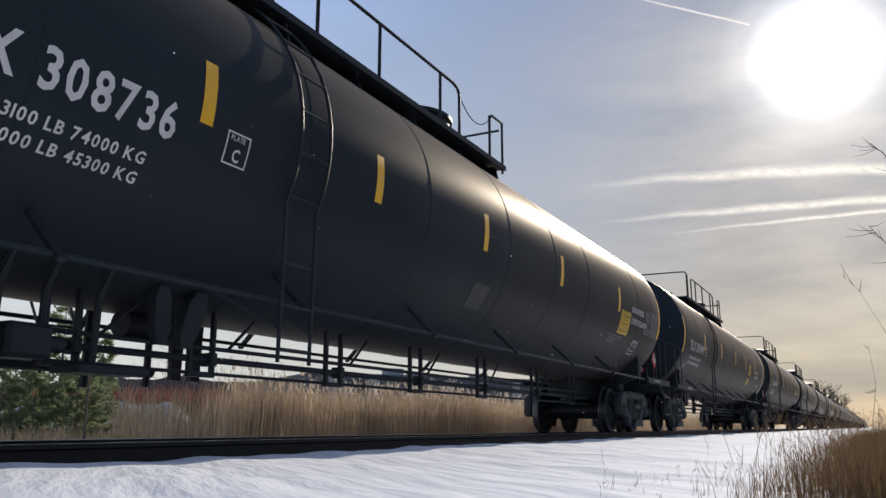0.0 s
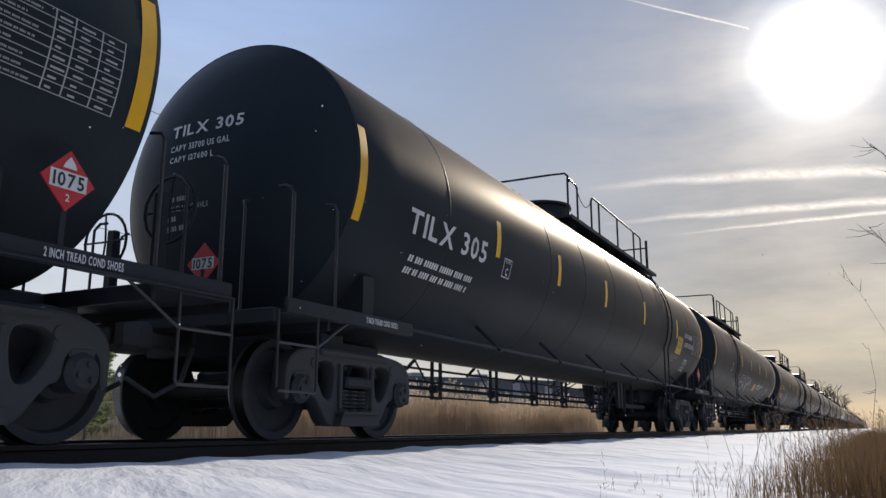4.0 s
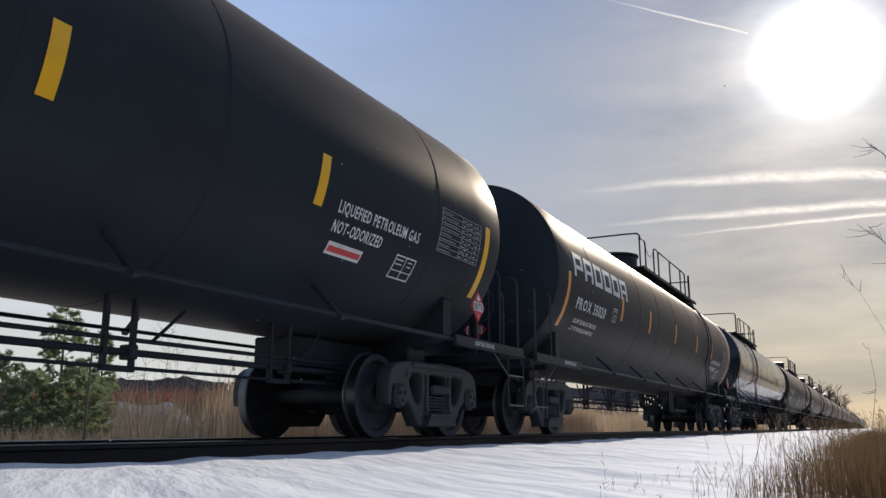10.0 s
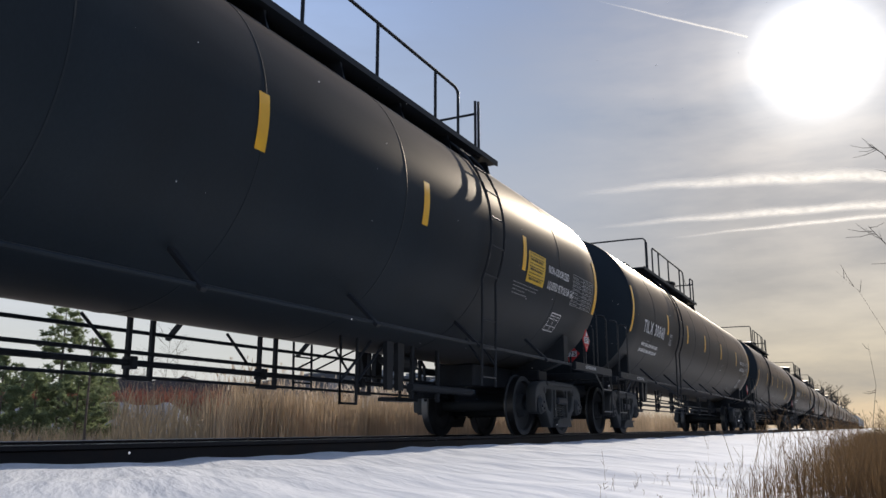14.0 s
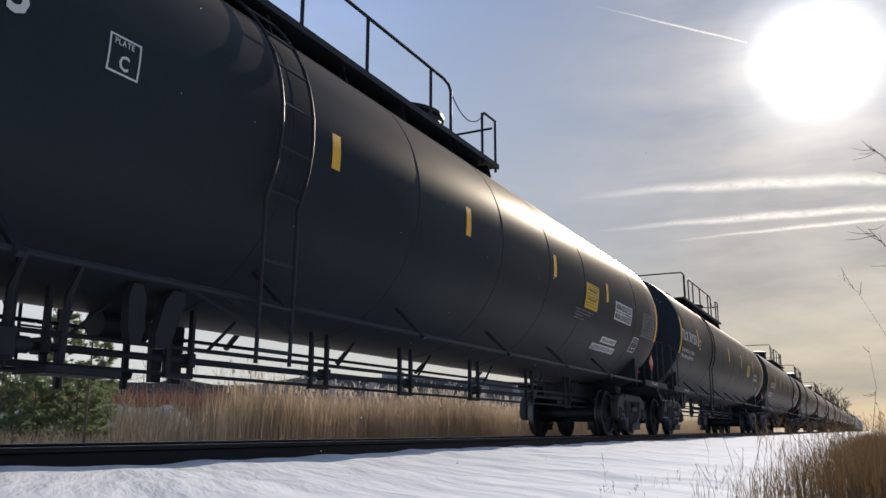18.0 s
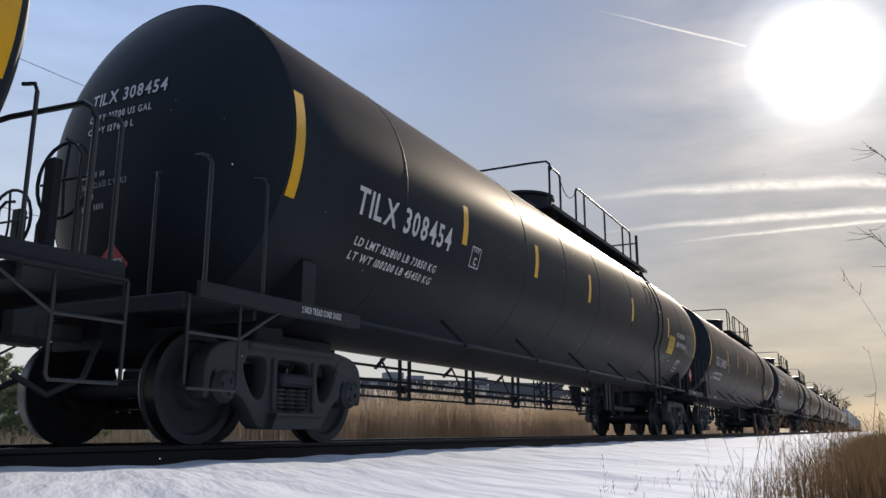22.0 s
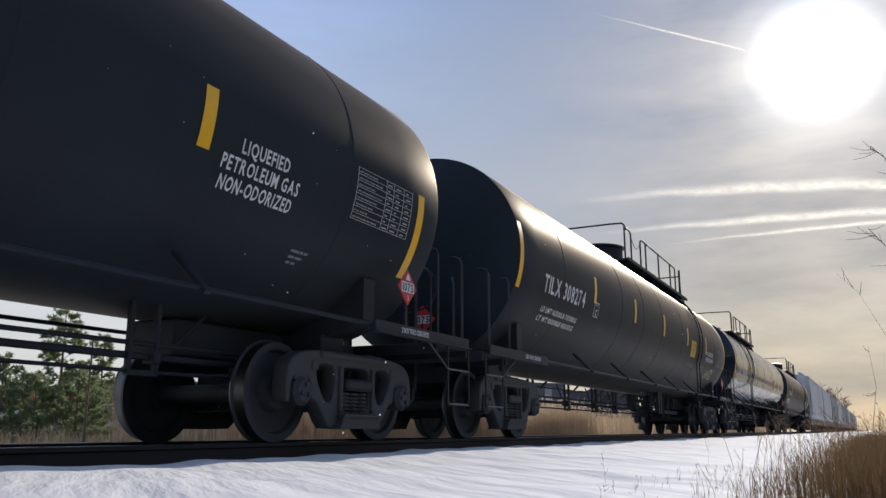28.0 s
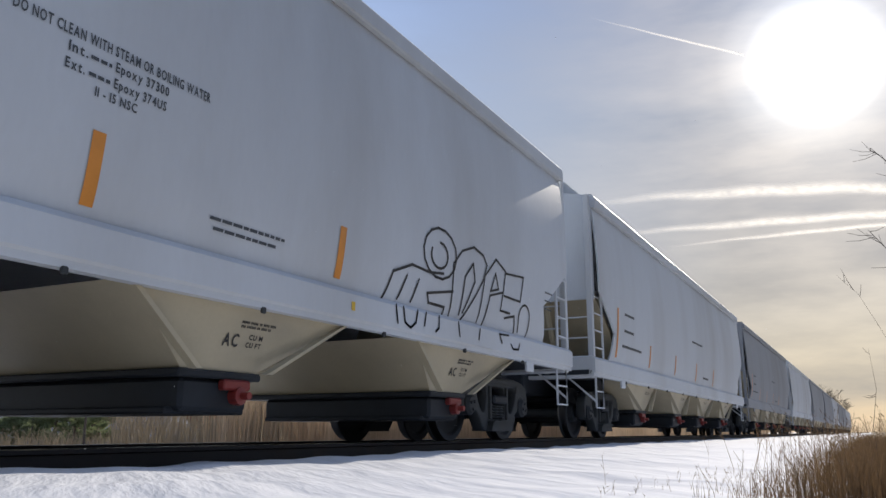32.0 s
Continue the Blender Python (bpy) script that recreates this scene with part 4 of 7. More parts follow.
def decorate(car, flip, d, gloss, mark, limits, ink, tape, k):
    """Reflective tape, lettering and placards on the side that faces the camera. d lengthens the tank at both ends."""
    rnd = random.Random(k)
    sp = SPEC[k]
    tank = [o for o in car.children if o.name.startswith("tank")][0]
    half = HALF + d
    short = sp.get("short", 0)
    if gloss:
        for o in (tank, *tank.children):
            o.material_slots[0].link = "OBJECT"
            o.material_slots[0].material = MAT["gloss"]
        car["label"] = "glossy black tank car with a top walkway, rolling on the track"

    if not flip:
        # the hanging step is on the far side only
        for o in [c for c in car.children if c.name.startswith("ladder_step")]:
            for q in (*o.children, o):
                bpy.data.objects.remove(q)
    if flip:
        # the tall end rail is at the other end of the walkway
        for o in [c for c in car.children if c.name.startswith("walkway")][0].children:
            if o.name.startswith("end_rail"):
                o.matrix_basis = Matrix.Translation((-4.12, 0, 0)) @ Matrix.Rotation(math.pi, 4, "Z") @ o.matrix_basis
    # the running gear stands a little ahead of the tank's middle
    for o in car.children:
        if o.name.split(".")[0] in ("truck", "bolster", "draft_sill"):
            o.matrix_basis = Matrix.Translation((0.115 if flip else -0.115, 0, 0)) @ o.matrix_basis

    def put(name, shape, mat, label=""):
        return part(name, shape, mat, tank, label)
    bottom = sp.get("bottom", -0.31)
    top = sp.get("top", 0.17 if bottom > -0.4 else bottom + 0.48)
    e0, e1 = ((-0.55, 0.40), (-0.48, 0.46), (-0.93, 0.0))[short]
    off = (0.05, 0.40, 0.34)[short]
    ends = ((-half + (off + 0.12 if short else 0.03), e0, e1), (half - off - 0.13, e0, e1))
    for x, a0, a1 in (*ends, *((half + r - 0.06, bottom, top) for r in sp.get("mids", MIDS))):
        put("reflective_tape", tank_patch(x, x + 0.13, a0 + rnd.uniform(-0.015, 0.015), a1, 0.006, flip), "tape_" + tape)
    if "owner" in sp:
        # the owner's large name as plain outlined blocks
        lg = Shape()
        a = sp["owner"]
        for j in range(6):
            x = half - 16.9 + j * 0.575
            for x0, x1, b0, b1 in ((0, 0.47, 0.32, 0.41), (0, 0.10, 0, 0.41), (0.37, 0.47, 0.15 if j == 0 else 0, 0.41), (0, 0.47, 0.0 if j in (2, 3, 4) else 0.13, 0.09 if j in (2, 3, 4) else 0.20)):
                q = tank_patch(x + x0, x + x1, a + b0, a + b1, 0.006, flip, 1)
                lg.add(q.v, q.f)
        put("owner_lettering", lg, "white", "large white block lettering of the owner")
    base = sp.get("base", -0.45)
    if mark:
        if short == 2:
            put("reporting_mark", tank_text(mark, half - 16.64, -0.54, 0.19, flip, 1.67), ink, "painted reporting mark and number")
        else:
            put("reporting_mark", tank_text(mark, half + sp.get("mark_at", -16.78 if short else -17.05), base - sp.get("drop", 0.0), 0.26, flip, sp.get("wide", 1.98)), ink, "painted reporting mark and number")
    if limits:
        for j, line in enumerate(limits):
            if short == 2:
                put("weight_marking", tank_text(line, half - 16.53, -0.78 - 0.14 * j, 0.075, flip, 1.26), ink)
            else:
                put("weight_marking", tank_text(line, half + sp.get("mark_at", -17.05) + 0.15, base - 0.30 - 0.15 * j, 0.085, flip, 1.67), ink)
    elif mark:
        put("weight_marking", tank_bars([r for j in range(2) for r in words(rnd, half + sp.get("mark_at", -17.05) + 0.2, half + sp.get("mark_at", -17.05) + 1.8, base - 0.30 - 0.14 * j, 0.075)], 0.006, flip), ink)
    px = half + sp.get("plate", -15.53 if k == 18 else -14.5)
    fr = frame_rows(Shape(), px, px + 0.26, base - 0.08, base + 0.18, 0.014, flip)
    for txt, x, a, h in (("PLATE", 0.04, 0.115, 0.04), ("C", 0.09, -0.045, 0.10)):
        q = tank_text(txt, px + x, base + a, h, flip)
        fr.add(q.v, q.f)
    put("clearance_plate", fr, ink)
    # table of tests near the rear end
    up = sp.get("table_up", 0.0)
    tx = half + sp.get("table", -1.65 if short else -1.35)
    tb = tank_bars([(tx, tx + 1.05, up - 0.03 - i * 0.0625, 0.006) for i in range(9)], 0.006, flip)
    for x in (0, 0.52, 0.66, 0.86, 1.04):
        q = tank_patch(tx + x, tx + x + 0.010, up - 0.53, up - 0.022, 0.006, flip, 1)
        tb.add(q.v, q.f)
    q = tank_bars([r for i in range(8) for r in words(rnd, tx + 0.03, tx + rnd.uniform(0.26, 0.48), up - 0.072 - i * 0.0625, 0.014)]
                  + [(tx + x, tx + x + rnd.uniform(0.04, 0.10), up - 0.072 - i * 0.0625, 0.014) for i in range(8) for x in (0.55, 0.71, 0.91)], 0.006, flip)
    tb.add(q.v, q.f)
    put("test_table", tb, "pale", "white stencilled table of tank tests")
    if sp.get("box", True):
        x0, x1, a1, a0 = sp.get("box", (-1.95, -1.52, -0.74, -1.06))
        sq = frame_rows(Shape(), half + x0, half + x1, a0, a1, 0.016, flip)
        for p in ((half + (x0 + x1) / 2, half + (x0 + x1) / 2 + 0.012, a0, a1), (half + x0, half + x1, a0 + 0.09, a0 + 0.10)):
            q = tank_patch(*p, 0.006, flip, 1)
            sq.add(q.v, q.f)
        q = tank_bars([(half + x0 + 0.03, half + x0 + 0.17, a1 - 0.06 - 0.05 * i, 0.014) for i in range(2)] + [(half + x1 - 0.15, half + x1 - 0.06, a1 - 0.06 - 0.05 * i, 0.014) for i in range(2)], 0.006, flip)
        sq.add(q.v, q.f)
        put("stencil_box", sq, "white")
    for x0, x1, a1, a0 in sp.get("panels", ()):
        x0, x1 = half + x0, half + x1
        put("notice_panel", tank_patch(x0, x1, a0, a1, 0.006, flip), "panel", "yellow notice panel with small black print")
        n = max(4, int((a1 - a0) / 0.050))
        rows = []
        for i in range(n):
            a = a1 - 0.035 - (a1 - a0 - 0.03) * i / n
            rows += words(rnd, x0 + 0.09, x1 - 0.09, a, 0.032) if i % 3 == 2 else words(rnd, x0 + 0.05, x1 - 0.05, a, 0.015)
        put("notice_print", tank_bars(rows, 0.009, flip), "ink")
    if "faded" in sp:
        x0, x1, a1, a0 = sp["faded"]
        put("paint_patch", tank_patch(half + x0, half + x1, a0, a1, 0.005, flip), "patch", "dull grey touched-up paint patch")
    if "phone" in sp:
        x0, x1, a1, a0 = sp["phone"]
        put("notice_sticker", tank_patch(half + x0, half + x1, a0, a1, 0.006, flip), "white", "white sticker with black print")
        put("notice_print", tank_bars([(half + x0 + 0.05, half + x1 - 0.05, a1 - 0.075 - 0.075 * i, 0.045 if i == 1 else 0.026) for i in range(3)], 0.009, flip), "ink")
    if "hazard" in sp:
        x0, x1, a1, a0 = sp["hazard"]
        p = put("notice_sticker", tank_patch(half + x0, half + x1, a0, a1, 0.006, flip), "white")
        put("notice_print", tank_bars([(half + x0 + 0.02, half + x1 - 0.02, a0 + 0.03, 0.06)], 0.009, flip), "red")
    if "yellow_words" in sp:
        x0, x1, a1, a0 = sp["yellow_words"]
        put("notice_panel", tank_patch(half + x0, half + x1, a0, a1, 0.006, flip), "panel", "yellow sticker with black capitals")
        for j, w in enumerate((NON, "LIQUEFIED", "PETROLEUM GAS")):
            put("gas_lettering", tank_text(w, half + x0 + 0.04, a1 - 0.11 - 0.115 * j, 0.08, flip, x1 - x0 - 0.08, 0.011), "ink")
    for w, x0, x1, a in sp.get("words", ()):
        put("gas_lettering", tank_text(w, half + x0, a, 0.115, flip, x1 - x0), "white")
    for j, (x0, x1, a1, a0) in enumerate(sp.get("bands", ())):
        put("white_band", tank_patch(half + x0, half + x1, a0, a1, 0.006, flip), "white")
        w = GAS if x1 - x0 > 1.3 or (len(sp["bands"]) == 1) else NON
        put("gas_lettering", tank_text(w, half + x0 + 0.06, a0 + 0.025, a1 - a0 - 0.05, flip, x1 - x0 - 0.12, 0.011), "ink")
    if not short:
        if sp.get("panels") and k != 5:
            px0, _, _, pa = sp["panels"][-1]
            px0, pa = px0 - 0.40, pa - 0.07
        else:
            px0, pa = sp.get("box", (-1.95, -1.52, -0.74, -1.06))[0] - 0.1, sp.get("box", (-1.95, -1.52, -0.74, -1.06))[3] - 0.07
        if sp.get("print"):
            px0, pa = sp["print"][0], sp["print"][2]
        if sp.get("print", True):
            put("small_print", tank_bars([r for i in range(2 if "print" in sp else 4) for r in words(rnd, half + px0 + 0.02 * i, half + px0 + (0.95, 0.9, 0.5, 0.6)[i], pa - i * 0.05, 0.015)], 0.006, flip), "dim_white")
    if "note" in sp:
        x0, x1, a = sp["note"]
        put("small_print", tank_bars([r for i in range(3) for r in words(rnd, half + x0 + 0.01 * i, half + x1 - 0.05 * i, a - 0.06 * i, 0.026)], 0.006, flip), "dim_white")
    if "cylinder" in sp:
        x = half + sp["cylinder"]
        sgn = -1 if flip else 1
        part("air_tank", Shape().lathe([(sgn * (x + q), r) for q, r in ((0, 0.03), (0.01, 0.12), (0.06, 0.17), (0.78, 0.17), (0.83, 0.12), (0.84, 0.03))], 24, "x", (0, -sgn * 1.16, 1.36)), "tank", car, "small round-ended air tank on the end platform")
        if k == 5:
            sc = Shape()
            for j, line in enumerate((STROKE["a"][0], STROKE["G"][0], STROKE["E"][0], STROKE["S"][0])):
                pts = [(x + 0.06 + 0.17 * j + 0.16 * u, -1.335, 1.30 + 0.13 * v) for u, v in line]
                for p, q in zip(pts, pts[1:]):
                    sc.add([(p[0] - 0.012, p[1], p[2]), (p[0] + 0.012, p[1], p[2]), (q[0] + 0.012, q[1], q[2]), (q[0] - 0.012, q[1], q[2])], [(0, 1, 2, 3)])
            part("graffiti", sc, "spray_blue", car, "pale blue sprayed tag on the air tank", smooth=0)
    # placards at both ends
    placard(car, half + sp.get("placard", -0.58), flip, sp.get("low", 0.0))
    end_placard(car, flip, half, sp.get("nose", 1.55))
    if mark:
        head_text(tank, flip, half, mark)
    put_text_on_sill(car, flip, half)
    if sp.get("loop"):
        px = [(0, 0, 1.05), (0.01, 0, 2.05), (0.01, 0.04, 2.14), (0, 0.12, 2.19), (-0.05, 0.80, 2.20), (-0.10, 0.88, 2.16), (-0.12, 0.90, 2.08), (-0.13, 0.90, 1.05)]
        part("end_rail", Shape().tube(px, 0.021, 8), "grab", car, "bent steel rail across the end platform", at=(half + 0.60, -1.43, 0))


# single-stroke letters of sprayed tags, in unit boxes
STROKE = {"E": [[(0.9, 1), (0.1, 0.95), (0.05, 0), (0.95, 0.05)], [(0.1, 0.5), (0.7, 0.52)]], "S": [[(0.9, 0.9), (0.5, 1), (0.1, 0.78), (0.5, 0.5), (0.9, 0.25), (0.5, 0), (0.05, 0.1)]],
          "O": [[(0.5, 1), (0.1, 0.7), (0.15, 0.2), (0.5, 0), (0.9, 0.25), (0.88, 0.75), (0.5, 1)]], "R": [[(0.1, 0), (0.15, 1), (0.7, 0.95), (0.75, 0.6), (0.15, 0.5), (0.95, -0.05)]],
          "M": [[(0, 0), (0.15, 1), (0.45, 0.35), (0.8, 1), (1, 0)]], "N": [[(0.1, 0), (0.15, 1), (0.8, 0.05), (0.9, 1)]], "U": [[(0.1, 1), (0.12, 0.2), (0.5, 0), (0.85, 0.2), (0.9, 1)]],
          "G": [[(0.9, 0.85), (0.5, 1), (0.1, 0.6), (0.2, 0.1), (0.7, 0), (0.9, 0.4), (0.55, 0.42)]], "Z": [[(0.1, 0.95), (0.9, 1), (0.1, 0), (1, 0.05)]],
          "a": [[(0.05, 0.1), (0.3, 1), (0.55, 0.5), (0.4, 0), (0.15, 0.3), (0.6, 0.75), (0.95, 0.95), (0.8, 0.3), (1.1, 0.1)]], "b": [[(0.2, 1.1), (0.1, -0.1), (0.6, 0.1), (0.7, 0.5), (0.15, 0.55), (0.6, 0.7), (0.5, 1), (0.1, 0.95)]],
          "c": [[(0, 0.4), (0.5, 1.05), (1, 0.6), (0.6, 0.2), (0.1, 0.55), (0.45, 0.9), (0.85, 0.1)], [(0.2, -0.1), (1.0, 0.0)]], "d": [[(0.0, 0.9), (1, 1), (0.5, 0.6), (0.1, 0.0), (0.9, 0.1), (0.6, 0.5)], [(0.75, 0.75), (0.78, 0.3)]],
          "e": [[(0.0, 0.95), (0.35, 0.85), (0.5, 0.45), (0.2, 0.55), (0.02, 0.9), (0.1, 0.3), (0.5, 0.0), (0.95, 0.15), (1.0, 1.1)]],
          "k": [[(0.0, 0.8), (0.45, 0.3), (1.0, 0.1), (1.05, 0.5)], [(0.75, 0.85), (0.1, -0.3)]], "D": [[(0.1, 1.1), (0.15, 0.1), (0.5, -0.15), (0.95, 0.2), (0.9, 0.7), (0.4, 0.95), (0.0, 0.7), (0.5, 0.45), (1.2, 0.35), (0.7, 0.3), (0.9, 0.6)], [(1.3, 0.85), (0.5, 0.5), (-0.1, 0.1), (0.1, 0.0), (0.55, 0.4)], [(0.4, -0.1), (0.1, -0.5)]],
          "J": [[(0.1, 1.0), (1.0, 0.95)], [(0.6, 0.95), (0.62, 0.2), (0.4, 0.0), (0.1, 0.2)]], "C": [[(0.95, 0.55), (0.8, 0.95), (0.4, 0.9), (0.0, 0.4), (0.2, 0.0), (0.7, 0.3), (1.0, 0.8)]], "x": [[(0.05, 0.85), (0.6, 1), (1, 0.8), (0.45, 0.65), (0.05, 0.85), (0.1, 0.2), (0.5, 0), (0.45, 0.65)], [(0.5, 0), (0.97, 0.2), (1, 0.8)], [(0.3, 0.4), (0.33, 0.35)], [(0.7, 0.5), (0.74, 0.35)]]}


# outline drawings, in unit boxes
STROKE["1"] = [[(0.34, 0.66), (0.27, 0.88), (0.14, 0.98), (0.03, 0.9), (0.03, 0.79), (0.11, 0.66), (0.08, 0.55), (0.0, 0.36), (0.02, 0.22), (0.17, 0.11), (0.25, 0.18), (0.19, 0.47)], [(0.35, 0.69), (0.29, 0.94), (0.31, 1.0), (0.51, 0.98), (0.74, 0.96), (0.76, 0.8), (0.89, 0.46), (0.58, 0.43)], [(0.56, 0.56), (0.57, 0.44), (0.5, 0.34), (0.37, 0.31), (0.24, 0.38), (0.18, 0.49), (0.22, 0.61), (0.33, 0.67), (0.47, 0.65), (0.56, 0.56)], [(0.4, 0.46), (0.43, 0.54), (0.55, 0.6), (0.72, 0.49), (0.67, 0.62), (0.69, 0.66)], [(0.25, 0.28), (0.35, 0.16), (0.52, 0.11), (0.57, 0.26), (0.58, 0.43)], [(0.89, 0.46), (1.0, 0.33), (0.99, 0.11), (0.77, 0.0), (0.62, 0.06), (0.54, 0.21)]]
STROKE["2"] = [[(0.14, 0.33), (0.08, 0.63), (0.0, 0.95), (0.24, 1.0), (0.46, 0.91), (0.86, 0.95), (0.57, 0.7), (0.24, 0.6), (0.19, 0.72), (0.35, 0.81)], [(0.0, 0.4), (0.32, 0.02), (0.27, 0.53), (0.59, 0.0), (0.49, 0.53), (0.79, 0.3), (1.0, 0.42)]]
STROKE["3"] = [[(0.2, 0.67), (0.0, 0.98), (0.36, 1.0), (0.46, 0.81), (0.82, 0.94), (1.0, 0.65)], [(0.34, 0.13), (0.42, 0.44), (0.76, 0.42), (0.8, 0.0)], [(0.1, 0.56), (0.76, 0.69)]]
STROKE["4"] = [[(0.0, 0.9), (0.22, 1.0), (0.49, 0.9), (0.62, 0.98), (0.8, 0.9), (0.84, 0.73), (0.96, 0.67), (0.93, 0.46), (1.0, 0.29), (0.87, 0.13), (0.69, 0.08), (0.58, 0.0), (0.47, 0.0)], [(0.36, 0.73), (0.36, 0.5), (0.44, 0.5)], [(0.44, 0.69), (0.69, 0.77)], [(0.47, 0.67), (0.53, 0.52)], [(0.62, 0.73), (0.51, 0.58), (0.76, 0.54)], [(0.47, 0.31), (0.42, 0.15)], [(0.56, 0.35), (0.64, 0.21)], [(0.67, 0.38), (0.71, 0.25), (0.8, 0.27)]]
STROKE["5"] = [[(0.44, 0.82), (0.44, 0.73), (0.37, 0.67), (0.23, 0.64), (0.12, 0.68), (0.07, 0.76), (0.12, 0.83), (0.23, 0.88), (0.37, 0.88), (0.44, 0.82)], [(0.16, 0.86), (0.18, 0.97)], [(0.39, 0.88), (0.42, 1.0), (0.33, 0.92)], [(0.18, 0.83), (0.25, 0.65)], [(0.37, 0.92), (0.25, 0.68)], [(0.12, 0.65), (0.0, 0.44), (0.02, 0.17), (0.16, 0.06), (0.4, 0.05), (0.47, 0.2)], [(0.11, 0.58), (0.16, 0.36), (0.05, 0.14)], [(0.4, 0.38), (0.4, 0.18), (0.4, 0.05)], [(0.56, 0.3), (0.67, 0.11), (0.75, 0.15)], [(0.91, 0.17), (1.0, 0.36)], [(0.42, 0.68), (0.4, 0.61)], [(0.72, 0.0), (0.84, 0.11)]]
STROKE["6"] = [[(0.0, 0.68), (0.0, 0.82), (0.08, 0.84), (0.16, 0.72), (0.2, 0.56), (0.15, 0.53), (0.06, 0.59), (0.0, 0.68), (0.06, 0.54), (0.15, 0.37), (0.28, 0.28), (0.34, 0.37), (0.29, 0.65), (0.19, 1.0)], [(0.26, 0.69), (0.44, 0.43), (0.63, 0.35), (0.69, 0.46), (0.58, 0.6), (0.48, 0.72), (0.48, 0.84), (0.57, 0.94)], [(0.4, 0.84), (0.43, 0.53), (0.48, 0.09)], [(0.16, 0.16), (0.29, 0.0), (0.38, 0.0)], [(0.56, 0.18), (0.58, 0.19)], [(0.94, 0.37), (0.87, 0.63), (0.76, 0.75), (0.69, 0.66), (0.67, 0.44), (0.78, 0.18), (0.91, 0.0), (0.98, 0.1), (1.0, 0.4), (0.98, 0.69), (0.96, 0.82)]]
STROKE["7"] = [[(0.0, 0.8), (0.34, 0.67), (0.68, 0.68), (0.88, 0.64), (0.58, 0.54), (0.53, 0.69), (0.55, 0.85)], [(0.78, 1.0), (0.49, 0.76), (0.26, 0.39), (0.26, 0.26), (0.41, 0.33), (0.47, 0.58)], [(0.14, 0.74), (0.12, 0.88), (0.32, 0.91), (0.55, 0.78), (0.7, 0.6), (0.73, 0.36), (0.55, 0.27), (0.32, 0.44), (0.18, 0.65), (0.14, 0.74)], [(0.47, 0.58), (0.51, 0.31), (0.62, 0.0)], [(0.96, 0.44), (1.0, 0.45)]]
STROKE["8"] = [[(0.12, 0.76), (0.31, 0.46), (0.29, 0.13), (0.06, 0.14)], [(0.12, 0.87), (0.35, 0.8), (0.47, 0.71), (0.5, 0.91)], [(0.27, 1.0), (0.34, 0.77), (0.27, 0.51)], [(0.0, 0.47), (0.18, 0.36), (0.33, 0.44), (0.55, 0.65), (0.64, 0.79)], [(0.44, 0.7), (0.41, 0.43), (0.41, 0.16), (0.62, 0.48), (0.61, 0.69)], [(0.41, 0.61), (0.58, 0.2), (0.69, 0.44)], [(0.54, 0.73), (0.62, 0.48), (0.73, 0.17), (0.84, 0.47), (0.86, 0.57), (0.69, 0.5), (0.85, 0.09), (1.0, 0.0), (0.97, 0.3), (0.9, 0.55), (0.72, 0.78), (0.79, 0.96)], [(0.36, 0.04), (0.35, 0.24), (0.53, 0.43)]]


def tag(k, r0, r1, a1, a0, letters, thick=0.022, mat="spray", double=0.0):
    """A sprayed tag of rounded strokes on the skin of car k."""
    car, mid, flip = TRAIN[k]
    half = CARS[k][0] - mid
    tank = [o for o in car.children if o.name.startswith("tank")][0]
    s = Shape()
    n, w, h = len(letters), (r1 - r0) / len(letters), a1 - a0
    rnd = random.Random(k * 7 + n)
    for j, ch in enumerate(letters):
        dy, sk = (rnd.uniform(-0.08, 0.08) * h, rnd.uniform(-0.1, 0.15)) if n > 1 else (0, 0)
        for line in STROKE[ch]:
            for o in ((0.0,) if not double else (-double, double)):
                ctrl = [Vector((half + r0 + w * (j + (0.06 + 0.88 * (u + sk * v) if n > 1 else u)) + o, a0 + dy + v * h + o * 0.6, 0)) for u, v in line]
                pts = []
                m = len(ctrl)
                for i in range(m - 1):
                    p0, p1, p2, p3 = ctrl[max(0, i - 1)], ctrl[i], ctrl[i + 1], ctrl[min(m - 1, i + 2)]
                    for q in range(6):
                        t = q / 6
                        pts.append(0.5 * (2 * p1 + (p2 - p0) * t + (2 * p0 - 5 * p1 + 4 * p2 - p3) * t * t + (3 * p1 - p0 - 3 * p2 + p3) * t ** 3))
                pts.append(ctrl[-1])
                left, right = [], []
                for i, p in enumerate(pts):
                    dvec = pts[min(i + 1, len(pts) - 1)] - pts[max(0, i - 1)]
                    nv = Vector((-dvec.y, dvec.x, 0)).normalized() * thick / 2
                    left.append(on_tank(p.x + nv.x, p.y + nv.y, 0.007 + 0.0004 * j, flip))
                    right.append(on_tank(p.x - nv.x, p.y - nv.y, 0.007 + 0.0004 * j, flip))
                c = len(pts)
                s.add(left + right, [(i, i + 1, c + i + 1, c + i) for i in range(c - 1)])
    return part("graffiti", s, mat, tank, "sprayed graffiti tag", smooth=0)


